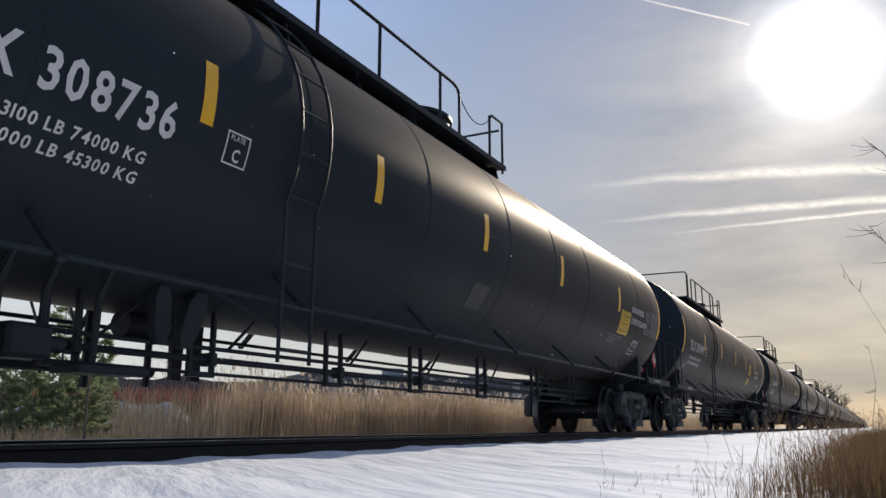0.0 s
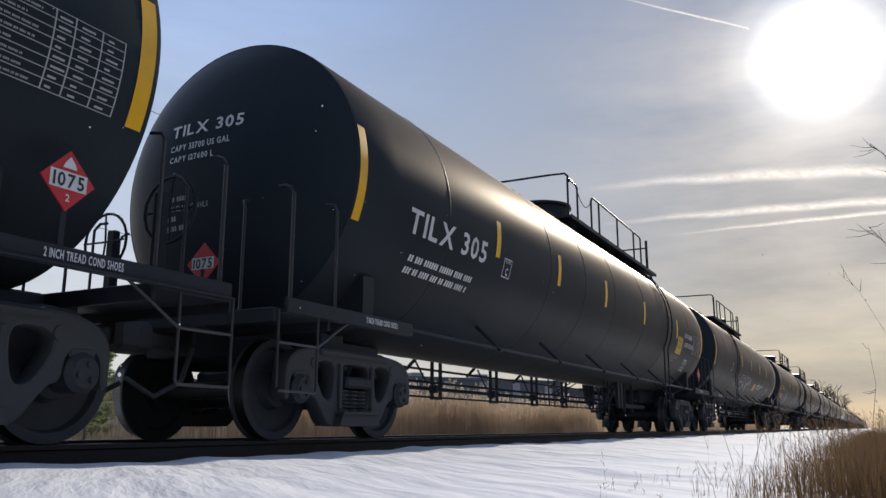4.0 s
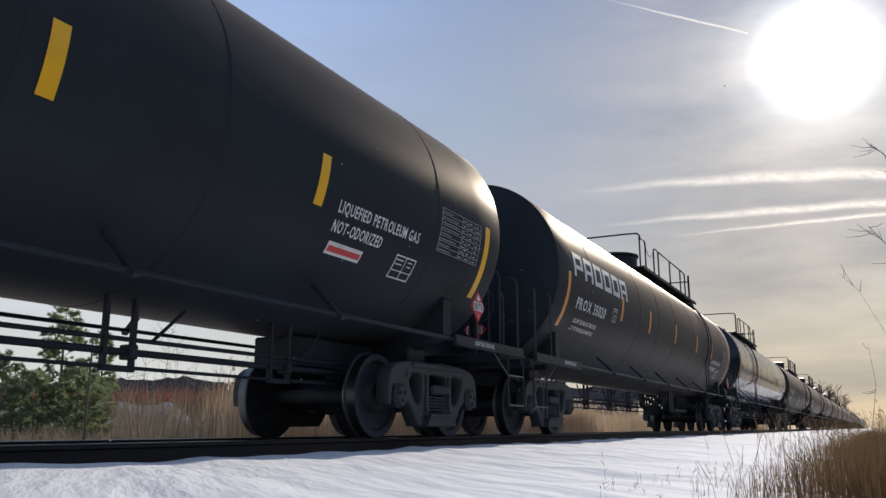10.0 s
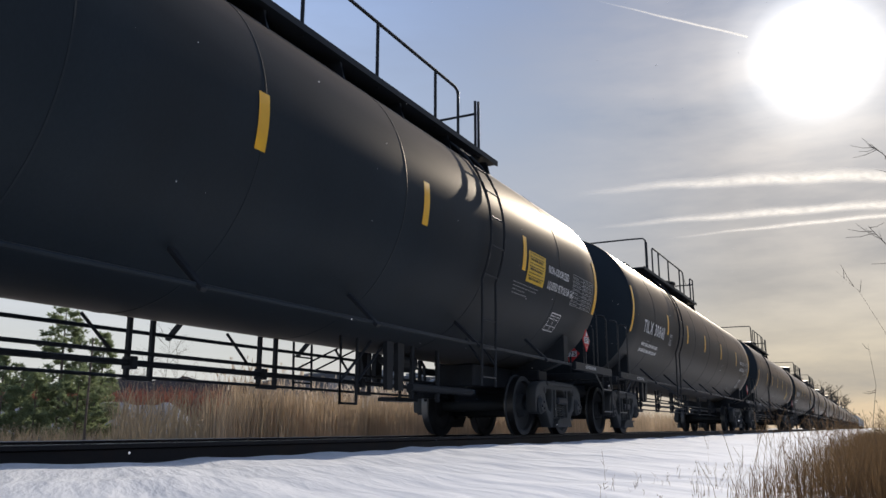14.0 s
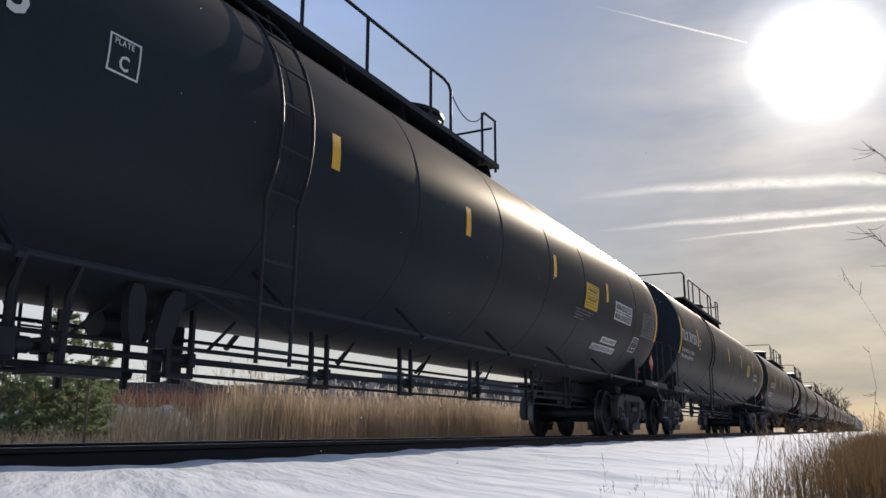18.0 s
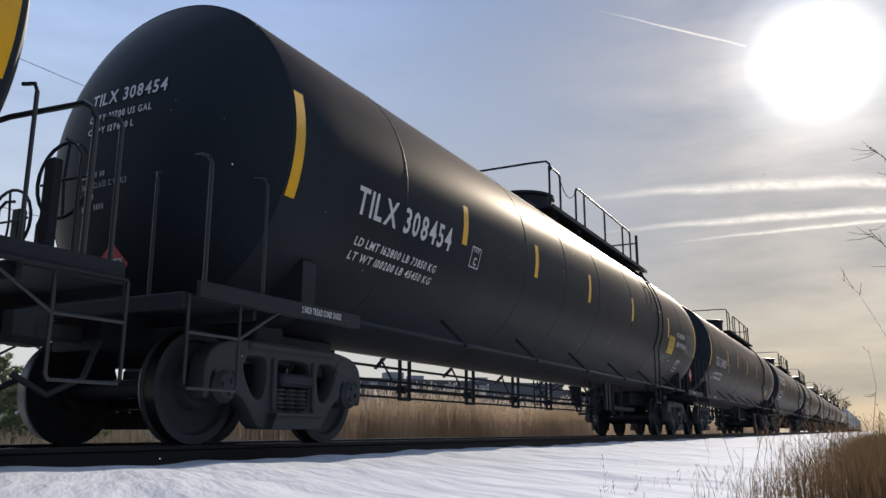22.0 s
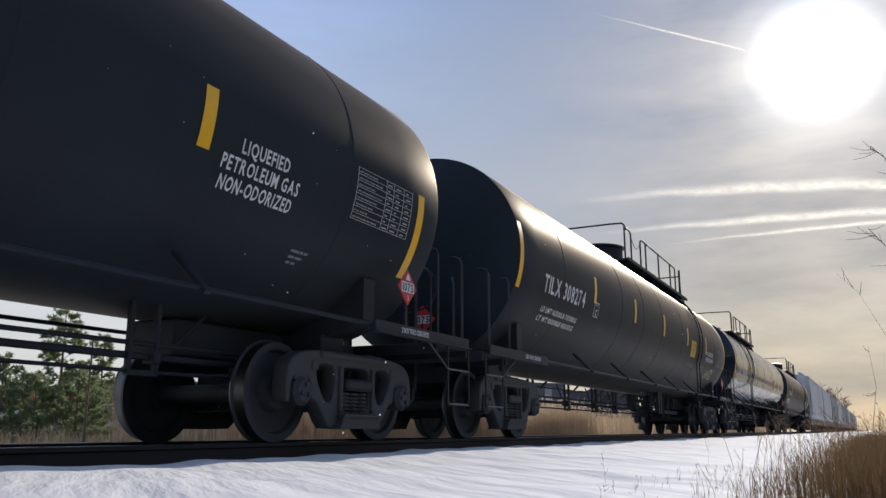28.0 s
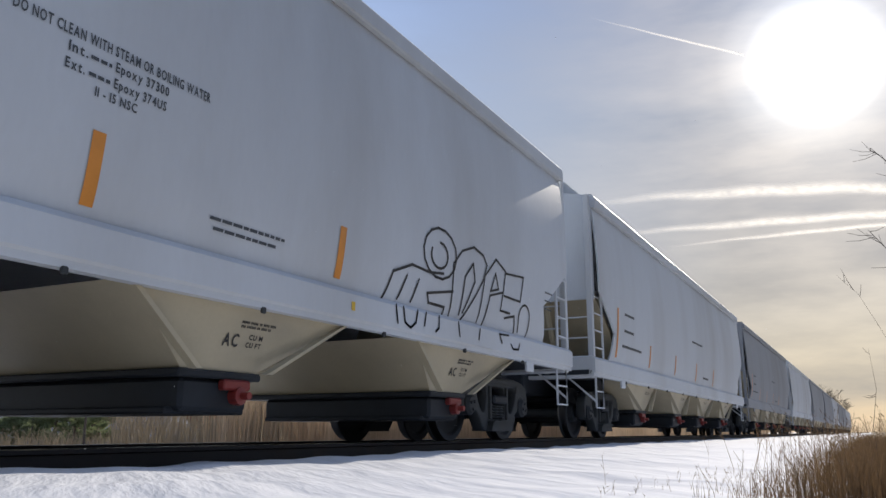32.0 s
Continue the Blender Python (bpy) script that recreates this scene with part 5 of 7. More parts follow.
def paint_tags():
    tag(28, -7.19, -6.18, -0.48, -1.37, "1", 0.02)
    tag(28, -5.34, -4.71, -0.79, -1.22, "2", 0.014)
    tag(28, -3.77, -3.27, -0.84, -1.32, "3", 0.012)
    tag(7, -4.79, -4.34, -0.64, -1.12, "4", 0.009, "chalk")
    tag(7, -4.21, -3.64, -0.62, -1.28, "5", 0.008, "chalk")
    tag(1, -17.34, -17.08, -0.88, -1.30, "ESb", 0.012)
    tag(5, -2.72, -2.05, -0.82, -1.20, "Jab", 0.04, "ghost")
    tag(20, -15.15, -14.17, -0.66, -0.92, "GaESe", 0.018)
    tag(20, -14.75, -14.3, -0.92, -1.10, "kb", 0.014)
    tag(27, -2.69, -2.25, -0.77, -0.98, "EMa", 0.016, "yellow")
    tag(3, -5.9, -5.3, -0.3, -0.6, "ad", 0.016)
    tag(5, -11.66, -8.8, -0.53, -1.06, "ESORM", 0.03)
    tag(6, -13.15, -12.3, -0.47, -1.26, "ab", 0.026)
    tag(6, -7.9, -4.66, -0.53, -1.0, "cadbRc", 0.02)
    tag(7, -12.7, -11.85, 0.14, -0.42, "NUGZ", 0.022)
    tag(7, -11.2, -10.5, -0.48, -1.14, "x", 0.018)
    tag(7, -11.3, -10.4, -1.20, -1.40, "adb", 0.014)
    tag(12, -10.12, -9.23, -0.39, -1.07, "6", 0.036)
    tag(12, -9.32, -8.59, -0.49, -1.34, "7", 0.036)
    tag(12, -7.45, -6.38, -0.36, -1.30, "8", 0.024)
    tag(19, -14.95, -14.3, -0.64, -0.92, "GSE", 0.010, "ghost")
    tag(20, -12.3, -10.9, -0.60, -1.20, "cad", 0.03, "spray_blue")
    tag(28, -15.18, -13.98, -0.62, -1.08, "Eac", 0.018)
    tag(28, -13.6, -10.86, -0.33, -1.4, "cbRO", 0.02)
    tag(28, -9.87, -7.64, -0.27, -0.9, "OcSb", 0.018)


def placard(car, x, flip, low=0.0):
    s = -1 if flip else 1

    def P(u, v, o):
        return (s * (x + u), s * (-1.47 - o), 1.57 - low + v)
    r = 0.19
    pl = part("placard", Shape().add([P(0, -r, 0), P(r, 0, 0), P(0, r, 0), P(-r, 0, 0), P(0, -r, -0.012), P(r, 0, -0.012), P(0, r, -0.012), P(-r, 0, -0.012)],
                                     [(0, 1, 2, 3), (7, 6, 5, 4), (0, 4, 5, 1), (1, 5, 6, 2), (2, 6, 7, 3), (3, 7, 4, 0)]), "red", car, "red diamond placard with a white number band", smooth=0)
    part("band", Shape().add([P(-0.13, -0.055, 0.003), P(0.13, -0.055, 0.003), P(0.13, 0.055, 0.003), P(-0.13, 0.055, 0.003)], [(0, 1, 2, 3)]), "white", pl)
    vs, fs = text_flat("1075", 0.085, 0.22)
    part("number", Shape().add([P(a - 0.11, b - 0.042, 0.006) for a, b in vs], fs), "ink", pl)
    vs, fs = text_flat("2", 0.045)
    part("number", Shape().add([P(a - 0.015, b - 0.13, 0.006) for a, b in vs], fs), "white", pl)
    fl = [P(-0.05, 0.075, 0.006), P(0.05, 0.075, 0.006), P(0.035, 0.11, 0.006), P(0.0, 0.15, 0.006), P(-0.035, 0.11, 0.006)]
    part("flame", Shape().add(fl, [(0, 1, 2, 3, 4)]), "white", pl)
    part("placard_post", Shape().box(s * x - 0.02, s * x + 0.02, s * -1.445 - 0.012, s * -1.445 + 0.012, 1.16, 1.50, 0.004), "steel", car)


def end_placard(car, flip, half, high):
    """The placard on the leading end, facing forwards."""
    s, r = (-1 if flip else 1), 0.19

    def P(u, v, o=0.0):
        return (s * (-half - 0.86 - o), s * (-0.46 - u), high + v)
    pl = part("placard", Shape().add([P(0, -r), P(r, 0), P(0, r), P(-r, 0), P(0, -r, -0.01), P(r, 0, -0.01), P(0, r, -0.01), P(-r, 0, -0.01)],
                                     [(0, 1, 2, 3), (7, 6, 5, 4), (0, 4, 5, 1), (1, 5, 6, 2), (2, 6, 7, 3), (3, 7, 4, 0)]), "red", car, "red diamond placard with a white number band", smooth=0)
    part("band", Shape().add([P(-0.13, -0.055, 0.003), P(0.13, -0.055, 0.003), P(0.13, 0.055, 0.003), P(-0.13, 0.055, 0.003)], [(0, 1, 2, 3)]), "white", pl)
    vs, fs = text_flat("1075", 0.085, 0.22)
    part("number", Shape().add([P(a - 0.11, b - 0.042, 0.006) for a, b in vs], fs), "ink", pl)
    part("placard_post", Shape().box(s * (-half - 0.86) - 0.015, s * (-half - 0.86) + 0.004, s * -0.46 - 0.02, s * -0.46 + 0.02, 1.06, high - 0.05, 0.003), "steel", car)


def head_text(tank, flip, half, mark):
    s = -1 if flip else 1
    for line, u0, v0, hh, ww in ((mark, -0.53, 0.44, 0.125, 0.96), ("CAPY 33700 US GAL", -0.52, 0.28, 0.065, 0.80), ("CAPY 127600 L", -0.52, 0.16, 0.06, 0.60), ("36 IN CLASS C WHLS", -0.55, -0.36, 0.055, 0.60)):
        vs, fs = text_flat(line, hh, ww)
        pts = []
        for a, b in vs:
            y, z = -(u0 + a), v0 + b
            rho = min(1.0, math.hypot(y, z) / (R_TANK - 0.02))
            pts.append((s * (-half - HEAD * (1 - rho ** 3) - 0.012), s * y, Z_TANK + z))
        part("head_lettering", Shape().add(pts, fs), "white" if v0 > 0 else "dim_white", tank)
    rnd = random.Random(len(mark) + int(half * 10))
    for j, v0 in enumerate((-0.26, -0.46, -0.56)):
        bars = Shape()
        for x0, x1, a, h in words(rnd, -0.55, -0.55 + (0.32, 0.20, 0.34)[j], v0, 0.05):
            q = [(y, z) for y, z in ((-x0, a), (-x1, a), (-x1, a + h), (-x0, a + h))]
            bars.add([(s * (-half - HEAD * (1 - (math.hypot(y, z) / (R_TANK - 0.02)) ** 3) - 0.012), s * y, Z_TANK + z) for y, z in q], [(0, 1, 2, 3)])
        part("head_lettering", bars, "dim_white", tank)


def put_text_on_sill(car, flip, half):
    s = -1 if flip else 1
    vs, fs = text_flat("2 INCH TREAD COND SHOES", 0.055, 0.58)
    for x in (-half + 0.28, half - 0.70):
        part("sill_lettering", Shape().add([(s * (x + a), s * -1.478, 1.085 + b) for a, b in vs], fs), "white", car)


# rear end of the tank at 0 s, turned round, glossy, mark, limits, lettering colour, tape
F, B = False, True
CARS = [
    (18.96, F, 0, "TILX 308736", ("LD LMT 163100 LB 74000 KG", "LT WT 100000 LB 45300 KG"), "white", "yellow"),
    (39.85, F, 0, "TILX 309449", ("LD LMT 163000 LB 73950 KG", "LT WT 100000 LB 45350 KG"), "white", "yellow"),
    (60.6, F, 0, "TILX 309084", ("LD LMT 162600 LB 73750 KG", "LT WT 100400 LB 45550 KG"), "white", "yellow"),
    (81.2, F, 0, "TILX 308404", ("LD LMT 163000 LB 73950 KG", "LT WT 100000 LB 45350 KG"), "white", "yellow"),
    (101.8, B, 0, "TILX 305", None, "white", "yellow"),
    (122.25, F, 0, None, None, "white", "yellow"),
    (142.3, B, 0, "UTLX 953196", None, "yellow", "yellow"),
    (162.45, F, 0, "UTLX 952563", None, "yellow", "orange"),
    (183.0, F, 0, "TILX 308450", None, "white", "yellow"),
    (203.3, F, 0, "PROX 37072", ("LD LMT 163400 LB 74100 KG", "LT WT 99600 LB 45200 KG"), "white", "yellow"),
    (223.3, B, 0, "PROX 35020", ("LD LMT 162600 LB 73600 KG", "LT WT 100000 LB 45400 KG"), "white", "orange"),
    (243.95, F, 1, "TILX 305717", ("LD LMT 162000 LB 73500 KG", "LT WT 100000 LB 45350 KG"), "white", "yellow"),
    (264.6, B, 0, "NATX 400519", None, "white", "orange"),
    (285.15, B, 0, "TILX 309412", None, "white", "yellow"),
    (305.7, F, 0, "TILX 308611", None, "white", "yellow"),
    (326.2, F, 0, None, None, "yellow", "yellow"),
    (346.7, B, 0, "TILX 309123", None, "white", "yellow"),
    (367.3, F, 0, "TILX 309265", None, "white", "yellow"),
    (388.0, F, 0, "TILX 309251", ("LD LMT 162700 LB 73800 KG", "LT WT 100300 LB 45500 KG"), "white", "yellow"),
    (408.2, B, 0, "TILX 308562", ("LD LMT 162700 LB 73800 KG", "LT WT 100300 LB 45500 KG"), "white", "yellow"),
    (428.8, F, 0, "GATX 214332", ("LD LMT 163700 LB 74250 KG", "LT WT 99300 LB 45050 KG"), "white", "yellow"),
    (449.4, B, 0, "TILX 308454", ("LD LMT 162800 LB 73850 KG", "LT WT 100200 LB 45450 KG"), "white", "yellow"),
    (469.95, B, 0, "TILX 309615", ("LD LMT 162500 LB 73700 KG", "LT WT 100500 LB 45600 KG"), "white", "yellow"),
    (490.1, B, 0, "PROX 39585", None, "white", "yellow"),
    (510.1, F, 0, "PROX 33685", None, "white", "orange"),
    (530.1, F, 0, "PROX", None, "white", "yellow"),
    (550.15, F, 0, "PROX", None, "white", "yellow"),
    (570.7, B, 0, "TILX 308274", ("LD LMT 162500LB 73700KG", "LT WT 100500LB 45600KG"), "white", "yellow"),
    (591.25, F, 1, "TILX 306164", ("LD LMT 163100LB 74000KG", "LT WT 99900LB 45300KG"), "white", "yellow"),
    (611.8, B, 0, "TILX 308258", ("LD LMT 163300 LB 74000 KG", "LT WT 100000 LB 45350 KG"), "white", "yellow"),
]
TRAIN = []      # (car, middle at 0 s, turned round)


def build_train():
    protos = {}
    for d in (0.0, -0.22):
        protos[d] = build_tank_car(HALF + d)
    for k, (rear, flip, gloss, mark, limits, ink, tape) in enumerate(CARS):
        d = -0.22 if SPEC[k].get("short") else 0.0
        proto = protos[d]
        car = copy_thing(proto, Matrix.Identity(4))
        TRAIN.append((car, rear - HALF - d, flip))
        decorate(car, flip, d, gloss, mark, limits, ink, tape, k)
    for p in protos.values():
        for o in (*p.children_recursive, p):
            bpy.data.objects.remove(o)
    paint_tags()


# ---- covered hoppers ----
H_HALF = 9.27


def hopper_side(z):
    """How far the bulging side stands out at height z."""
    t = max(0.0, min(1.0, (z - 1.40) / 2.90))
    return 1.47 + 0.13 * math.sin(math.pi * t ** 0.85) ** 0.7


def on_hopper(x, z, lift=0.006):
    return (x, -hopper_side(z) - lift, z)


def hopper_strip(xa, xb, zs, flip_y):
    """A bent side sheet between the end lines xa(z) and xb(z)."""
    s = Shape()
    n = 12
    vs = []
    for z in zs:
        for i in range(n + 1):
            x = xa(z) + (xb(z) - xa(z)) * i / n
            vs.append((x, flip_y * hopper_side(z), z))
    for z in zs:
        for i in range(n + 1):
            x = xa(z) + (xb(z) - xa(z)) * i / n
            vs.append((x, flip_y * (hopper_side(z) - 0.03), z))
    m, k = n + 1, len(zs) * (n + 1)
    fs = []
    for j in range(len(zs) - 1):
        for i in range(n):
            a = j * m + i
            fs += [(a, a + 1, a + m + 1, a + m), (a + k, a + m + k, a + m + 1 + k, a + 1 + k)]
        for i in (0, n):
            a = j * m + i
            fs.append((a, a + m, a + m + k, a + k))
    for i in range(n):
        for j in (0, len(zs) - 1):
            a = j * m + i
            fs.append((a, a + k, a + k + 1, a + 1))
    return s.add(vs, fs)


def build_hopper():
    H = H_HALF
    car = thing("hopper_car", "light grey covered hopper car with cream bays, rolling on the track", "hopper car", "cars of the freight train")

    def end(z):
        pts = ((1.38, 8.15), (1.50, 8.12), (1.90, 7.98), (2.42, 8.80), (2.55, 8.98), (4.40, 8.98))
        for (z0, a), (z1, b) in zip(pts, pts[1:]):
            if z <= z1:
                return a + (b - a) * (z - z0) / (z1 - z0)
        return 8.98
    zs = [1.38, 1.50, 1.70, 1.90, 2.15, 2.35, 2.42, 2.55, 2.80, 3.0, 3.2, 3.40, 3.60, 3.80, 4.00, 4.15, 4.28]
    for f in (-1, 1):
        side = part("side_sheet", hopper_strip(lambda z: -end(z), end, zs, f), "hopper", car, "smooth bulging light grey side sheet")
        for k in range(4):
            x = -6.2 + k * 4.1
            rib = Shape()
            for z0, z1 in zip(zs, zs[1:]):
                y0, y1 = f * (hopper_side(z0) + 0.0015), f * (hopper_side(z1) + 0.0015)
                rib.add([(x - 0.02, y0, z0), (x + 0.02, y0, z0), (x + 0.02, y1, z1), (x - 0.02, y1, z1)], [(0, 1, 2, 3)])
            part("weld_seam", rib, "hopper", side)
        part("side_sill", Shape().prism([(f * 1.44, 1.05), (f * 1.53, 1.05), (f * 1.53, 1.10), (f * 1.555, 1.12), (f * 1.555, 1.34), (f * 1.50, 1.39), (f * 1.44, 1.39)], -H, H, "yz"), "hopper", car, "deep light grey side sill")
        part("top_chord", Shape().prism([(f * 1.46, 4.10), (f * 1.565, 4.10), (f * 1.58, 4.12), (f * 1.58, 4.28), (f * 1.51, 4.36), (f * 1.40, 4.36)], -9.0, 9.0, "yz"), "hopper", car)
        for k in range(9):
            x = -7.2 + k * 1.8
            part("sill_hook", Shape().box(x - 0.025, x + 0.025, f * 1.53 - 0.015, f * 1.53 + 0.015, 1.01, 1.06, 0.008), "truck", car)
    roof = part("roof", Shape().prism([(-1.48, 4.33), (-0.75, 4.50), (0, 4.55), (0.75, 4.50), (1.48, 4.33)], -9.0, 9.0, "yz"), "hopper", car)
    for k in range(10):
        part("hatch_cover", Shape().box(-0.85, 0.85, -0.32, 0.32, 4.52, 4.62, 0.03), "hopper", roof, at=(-8.0 + k * 1.78, 0, 0))
    for f in (-1, 1):
        part("running_board", Shape().box(-9.0, 9.0, f * 0.85 - 0.18, f * 0.85 + 0.18, 4.62, 4.65, 0.008), "hopper", roof)
    for e in (-1, 1):
        part("end_sheet", Shape().box(e * 8.98 - 0.02, e * 8.98 + 0.02, -1.50, 1.50, 2.42, 4.34, 0.008), "hopper", car)
        part("slope_sheet", Shape().prism([(e * 8.95, 2.55), (e * 7.95, 1.90), (e * 7.60, 1.20), (e * 7.50, 1.20), (e * 7.82, 1.92), (e * 8.80, 2.58)], -1.46, 1.46), "cream", car, "sloping cream end sheet of the hopper")
        add_truck(car, e * 7.35)
        part("end_deck", Shape().box(min(e * 7.5, e * H), max(e * 7.5, e * H), -1.50, 1.50, 1.08, 1.16, 0.01), "steel", car)
        part("centre_sill", Shape().box(min(e * 6.9, e * (H + 0.25)), max(e * 6.9, e * (H + 0.25)), -0.32, 0.32, 0.76, 1.10, 0.02), "steel", car)
        part("body_bolster", Shape().box(e * 7.35 - 0.25, e * 7.35 + 0.25, -1.05, 1.05, 0.84, 1.10, 0.02), "steel", car)
        part("end_crossbeam", Shape().box(e * 9.15 - 0.10, e * 9.15 + 0.10, -1.50, 1.50, 1.02, 1.40, 0.02), "hopper", car)
        for f in (-1, 1):
            part("corner_post", Shape().box(e * 9.16 - 0.05, e * 9.16 + 0.05, f * 1.47 - 0.05, f * 1.47 + 0.05, 1.38, 4.30, 0.01), "hopper", car)
            part("end_strut", Shape().tube([(e * 8.9, f * 0.55, 2.45), (e * 8.3, f * 0.55, 1.15)], 0.05, 6), "cream", car)
            post = part("end_post", Shape().tube([(e * 9.16, f * 0.85, 1.38), (e * 9.16, f * 0.85, 2.42)], 0.025, 6), "hopper", car)
            for k in range(2):
                part("rung", Shape().tube([(e * 9.17, f * 0.85, 1.72 + 0.36 * k), (e * 9.17, f * 1.45, 1.72 + 0.36 * k)], 0.014, 6), "hopper", post)
            part("jacking_pad", Shape().box(e * 7.45 - 0.13, e * 7.45 + 0.13, f * 1.53 - 0.02, f * 1.53 + 0.02, 0.92, 1.06, 0.01), "hopper", car)
            lad = part("side_ladder", Shape().tube([(e * 8.66, f * 1.52, 1.38), (e * 8.66, f * 1.52, 2.30), (e * 8.78, f * 1.54, 2.50)], 0.022, 6), "hopper", car, "light grey corner ladder")
            for k in range(4):
                part("rung", Shape().tube([(e * 9.16, f * 1.52, 1.55 + 0.30 * k), (e * 8.66, f * 1.52, 1.55 + 0.30 * k)], 0.014, 6), "hopper", lad)
            part("sill_step", Shape().tube([(e * 9.10, f * 1.5, 1.06), (e * 9.10, f * 1.5, 0.52), (e * 8.66, f * 1.5, 0.52), (e * 8.66, f * 1.5, 1.06)], 0.018, 6).tube([(e * 9.10, f * 1.5, 0.80), (e * 8.66, f * 1.5, 0.80)], 0.014, 6).tube([(e * 9.10, f * 1.5, 0.62), (e * 9.10, f * 1.0, 1.05)], 0.018, 6), "hopper", car)
        cp = Shape().box(-0.25, 0.30, -0.075, 0.075, 0.80, 0.94, 0.02).box(0.24, 0.50, -0.17, 0.12, 0.74, 1.02, 0.05)
        part("coupler", cp, "truck", car, at=Matrix.Translation((e * (H + 0.05), 0, 0)) @ pose(0, 0, 0, 0, 0, 0 if e > 0 else 180))
    for e, (t0, t1, b0, b1) in ((1, (0.55, 3.12, 1.21, 1.98)), (1, (4.35, 7.15, 4.98, 5.75)), (-1, (0.55, 3.12, 1.21, 1.98)), (-1, (4.35, 7.15, 4.98, 5.75))):
        x = e * (b0 + b1) / 2
        t0, t1, b0, b1 = (e * q - x for q in (t0, t1, b0, b1))
        yt, yb, zt, zb = 1.46, 1.30, 1.10, 0.55
        s = Shape().add([(t0, -yt, zt), (t1, -yt, zt), (t1, yt, zt), (t0, yt, zt), (b0, -yb, zb), (b1, -yb, zb), (b1, yb, zb), (b0, yb, zb)],
                        [(0, 1, 5, 4), (1, 2, 6, 5), (2, 3, 7, 6), (3, 0, 4, 7), (4, 5, 6, 7), (3, 2, 1, 0)])
        bay = part("bay", s, "cream", car, "cream funnel bay under the hopper", smooth=0, at=(x, 0, 0))
        part("gate_frame", Shape().box(-0.45, 0.45, -1.34, 1.34, 0.50, 0.56, 0.015).box(-0.36, 0.36, -1.28, 1.05, 0.26, 0.50, 0.03).box(-0.42, 0.42, -1.20, 1.0, 0.24, 0.29, 0.012), "steel", bay, "dark outlet gate frame")
        for f in (-1, 1):
            part("gate_handle", Shape().lathe([(f * 1.28, 0.07), (f * 1.36, 0.07), (f * 1.37, 0.03), (f * 1.44, 0.03)], 10, "y", (0.20, 0, 0.38)).box(0.02, 0.32, f * 1.31 - 0.04, f * 1.31 + 0.04, 0.42, 0.50, 0.015), "gate_red", bay)
        pr = Shape()
        for q in range(2):
            zz = 0.95 - 0.032 * q
            yy = -(yb + (yt - yb) * (zz - zb) / (zt - zb)) - 0.006
            for x0, x1, _, _ in words(random.Random(q), 0.10, 0.52 - 0.04 * q, 0, 0.024):
                pr.add([(x0, yy, zz), (x1, yy, zz), (x1, yy + 0.006, zz - 0.020), (x0, yy + 0.006, zz - 0.020)], [(0, 1, 2, 3)])
        part("bay_print", pr, "ink", bay)
        for q0, q1 in ((t0, b0), (t1, b1)):
            for y0, y1 in ((-1.475, -1.40), (1.40, 1.475)):
                part("bay_flange", Shape().prism([(q0 - 0.03, zt), (q0 + 0.03, zt), (q1 + 0.03, zb), (q1 - 0.03, zb)], y0, y1), "cream", bay)
    return car


HOPPER_TEXT = (("NCIX", -7.33, 2.30, 0.21, 0.72), ("7831", -7.37, 1.98, 0.21, 0.73), ("LD LMT 220500", -7.46, 1.70, 0.085, 0.73), ("100000 KG", -6.42, 1.70, 0.085, 0.51),
               ("LT WT 65500", -7.50, 1.53, 0.085, 0.72), ("29700 KG", -6.42, 1.53, 0.085, 0.48),
               ("DO NOT CLEAN WITH STEAM OR BOILING WATER", -0.56, 2.45, 0.07, 1.57), ("Int.", -0.18, 2.35, 0.065, 0.14), ("Epoxy 37300", 0.17, 2.35, 0.065, 0.45), ("Ext.", -0.19, 2.24, 0.065, 0.14), ("Epoxy 374US", 0.17, 2.24, 0.065, 0.44), ("11 - 15 NSC", 0.04, 2.14, 0.06, 0.33))


def strokes(rows, z0, x0, w, h, thick):
    """Painted outline strokes on the hopper's side, from unit polylines."""
    s = Shape()
    for line in rows:
        pts = []
        for (a, b), (c, d) in zip(line, line[1:]):
            pts += [(a + (c - a) * i / 6, b + (d - b) * i / 6) for i in range(6)]
        pts.append(line[-1])
        for (a, b), (c, d) in zip(pts, pts[1:]):
            u0, v0, u1, v1 = x0 + a * w, z0 + b * h, x0 + c * w, z0 + d * h
            ll = math.hypot(u1 - u0, v1 - v0) or 1
            nx, ny = -(v1 - v0) / ll * thick / 2, (u1 - u0) / ll * thick / 2
            ex, ey = (u1 - u0) / ll * thick * 0.4, (v1 - v0) / ll * thick * 0.4
            s.add([on_hopper(u0 + nx - ex, v0 + ny - ey), on_hopper(u1 + nx + ex, v1 + ny + ey), on_hopper(u1 - nx + ex, v1 - ny + ey), on_hopper(u0 - nx - ex, v0 - ny - ey)], [(0, 1, 2, 3)])
    return s


def loop(cx, cz, rx, rz, a0=0, a1=360, n=14):
    return [(cx + rx * math.cos(radians(a0 + (a1 - a0) * i / n)), cz + rz * math.sin(radians(a0 + (a1 - a0) * i / n))) for i in range(n + 1)]


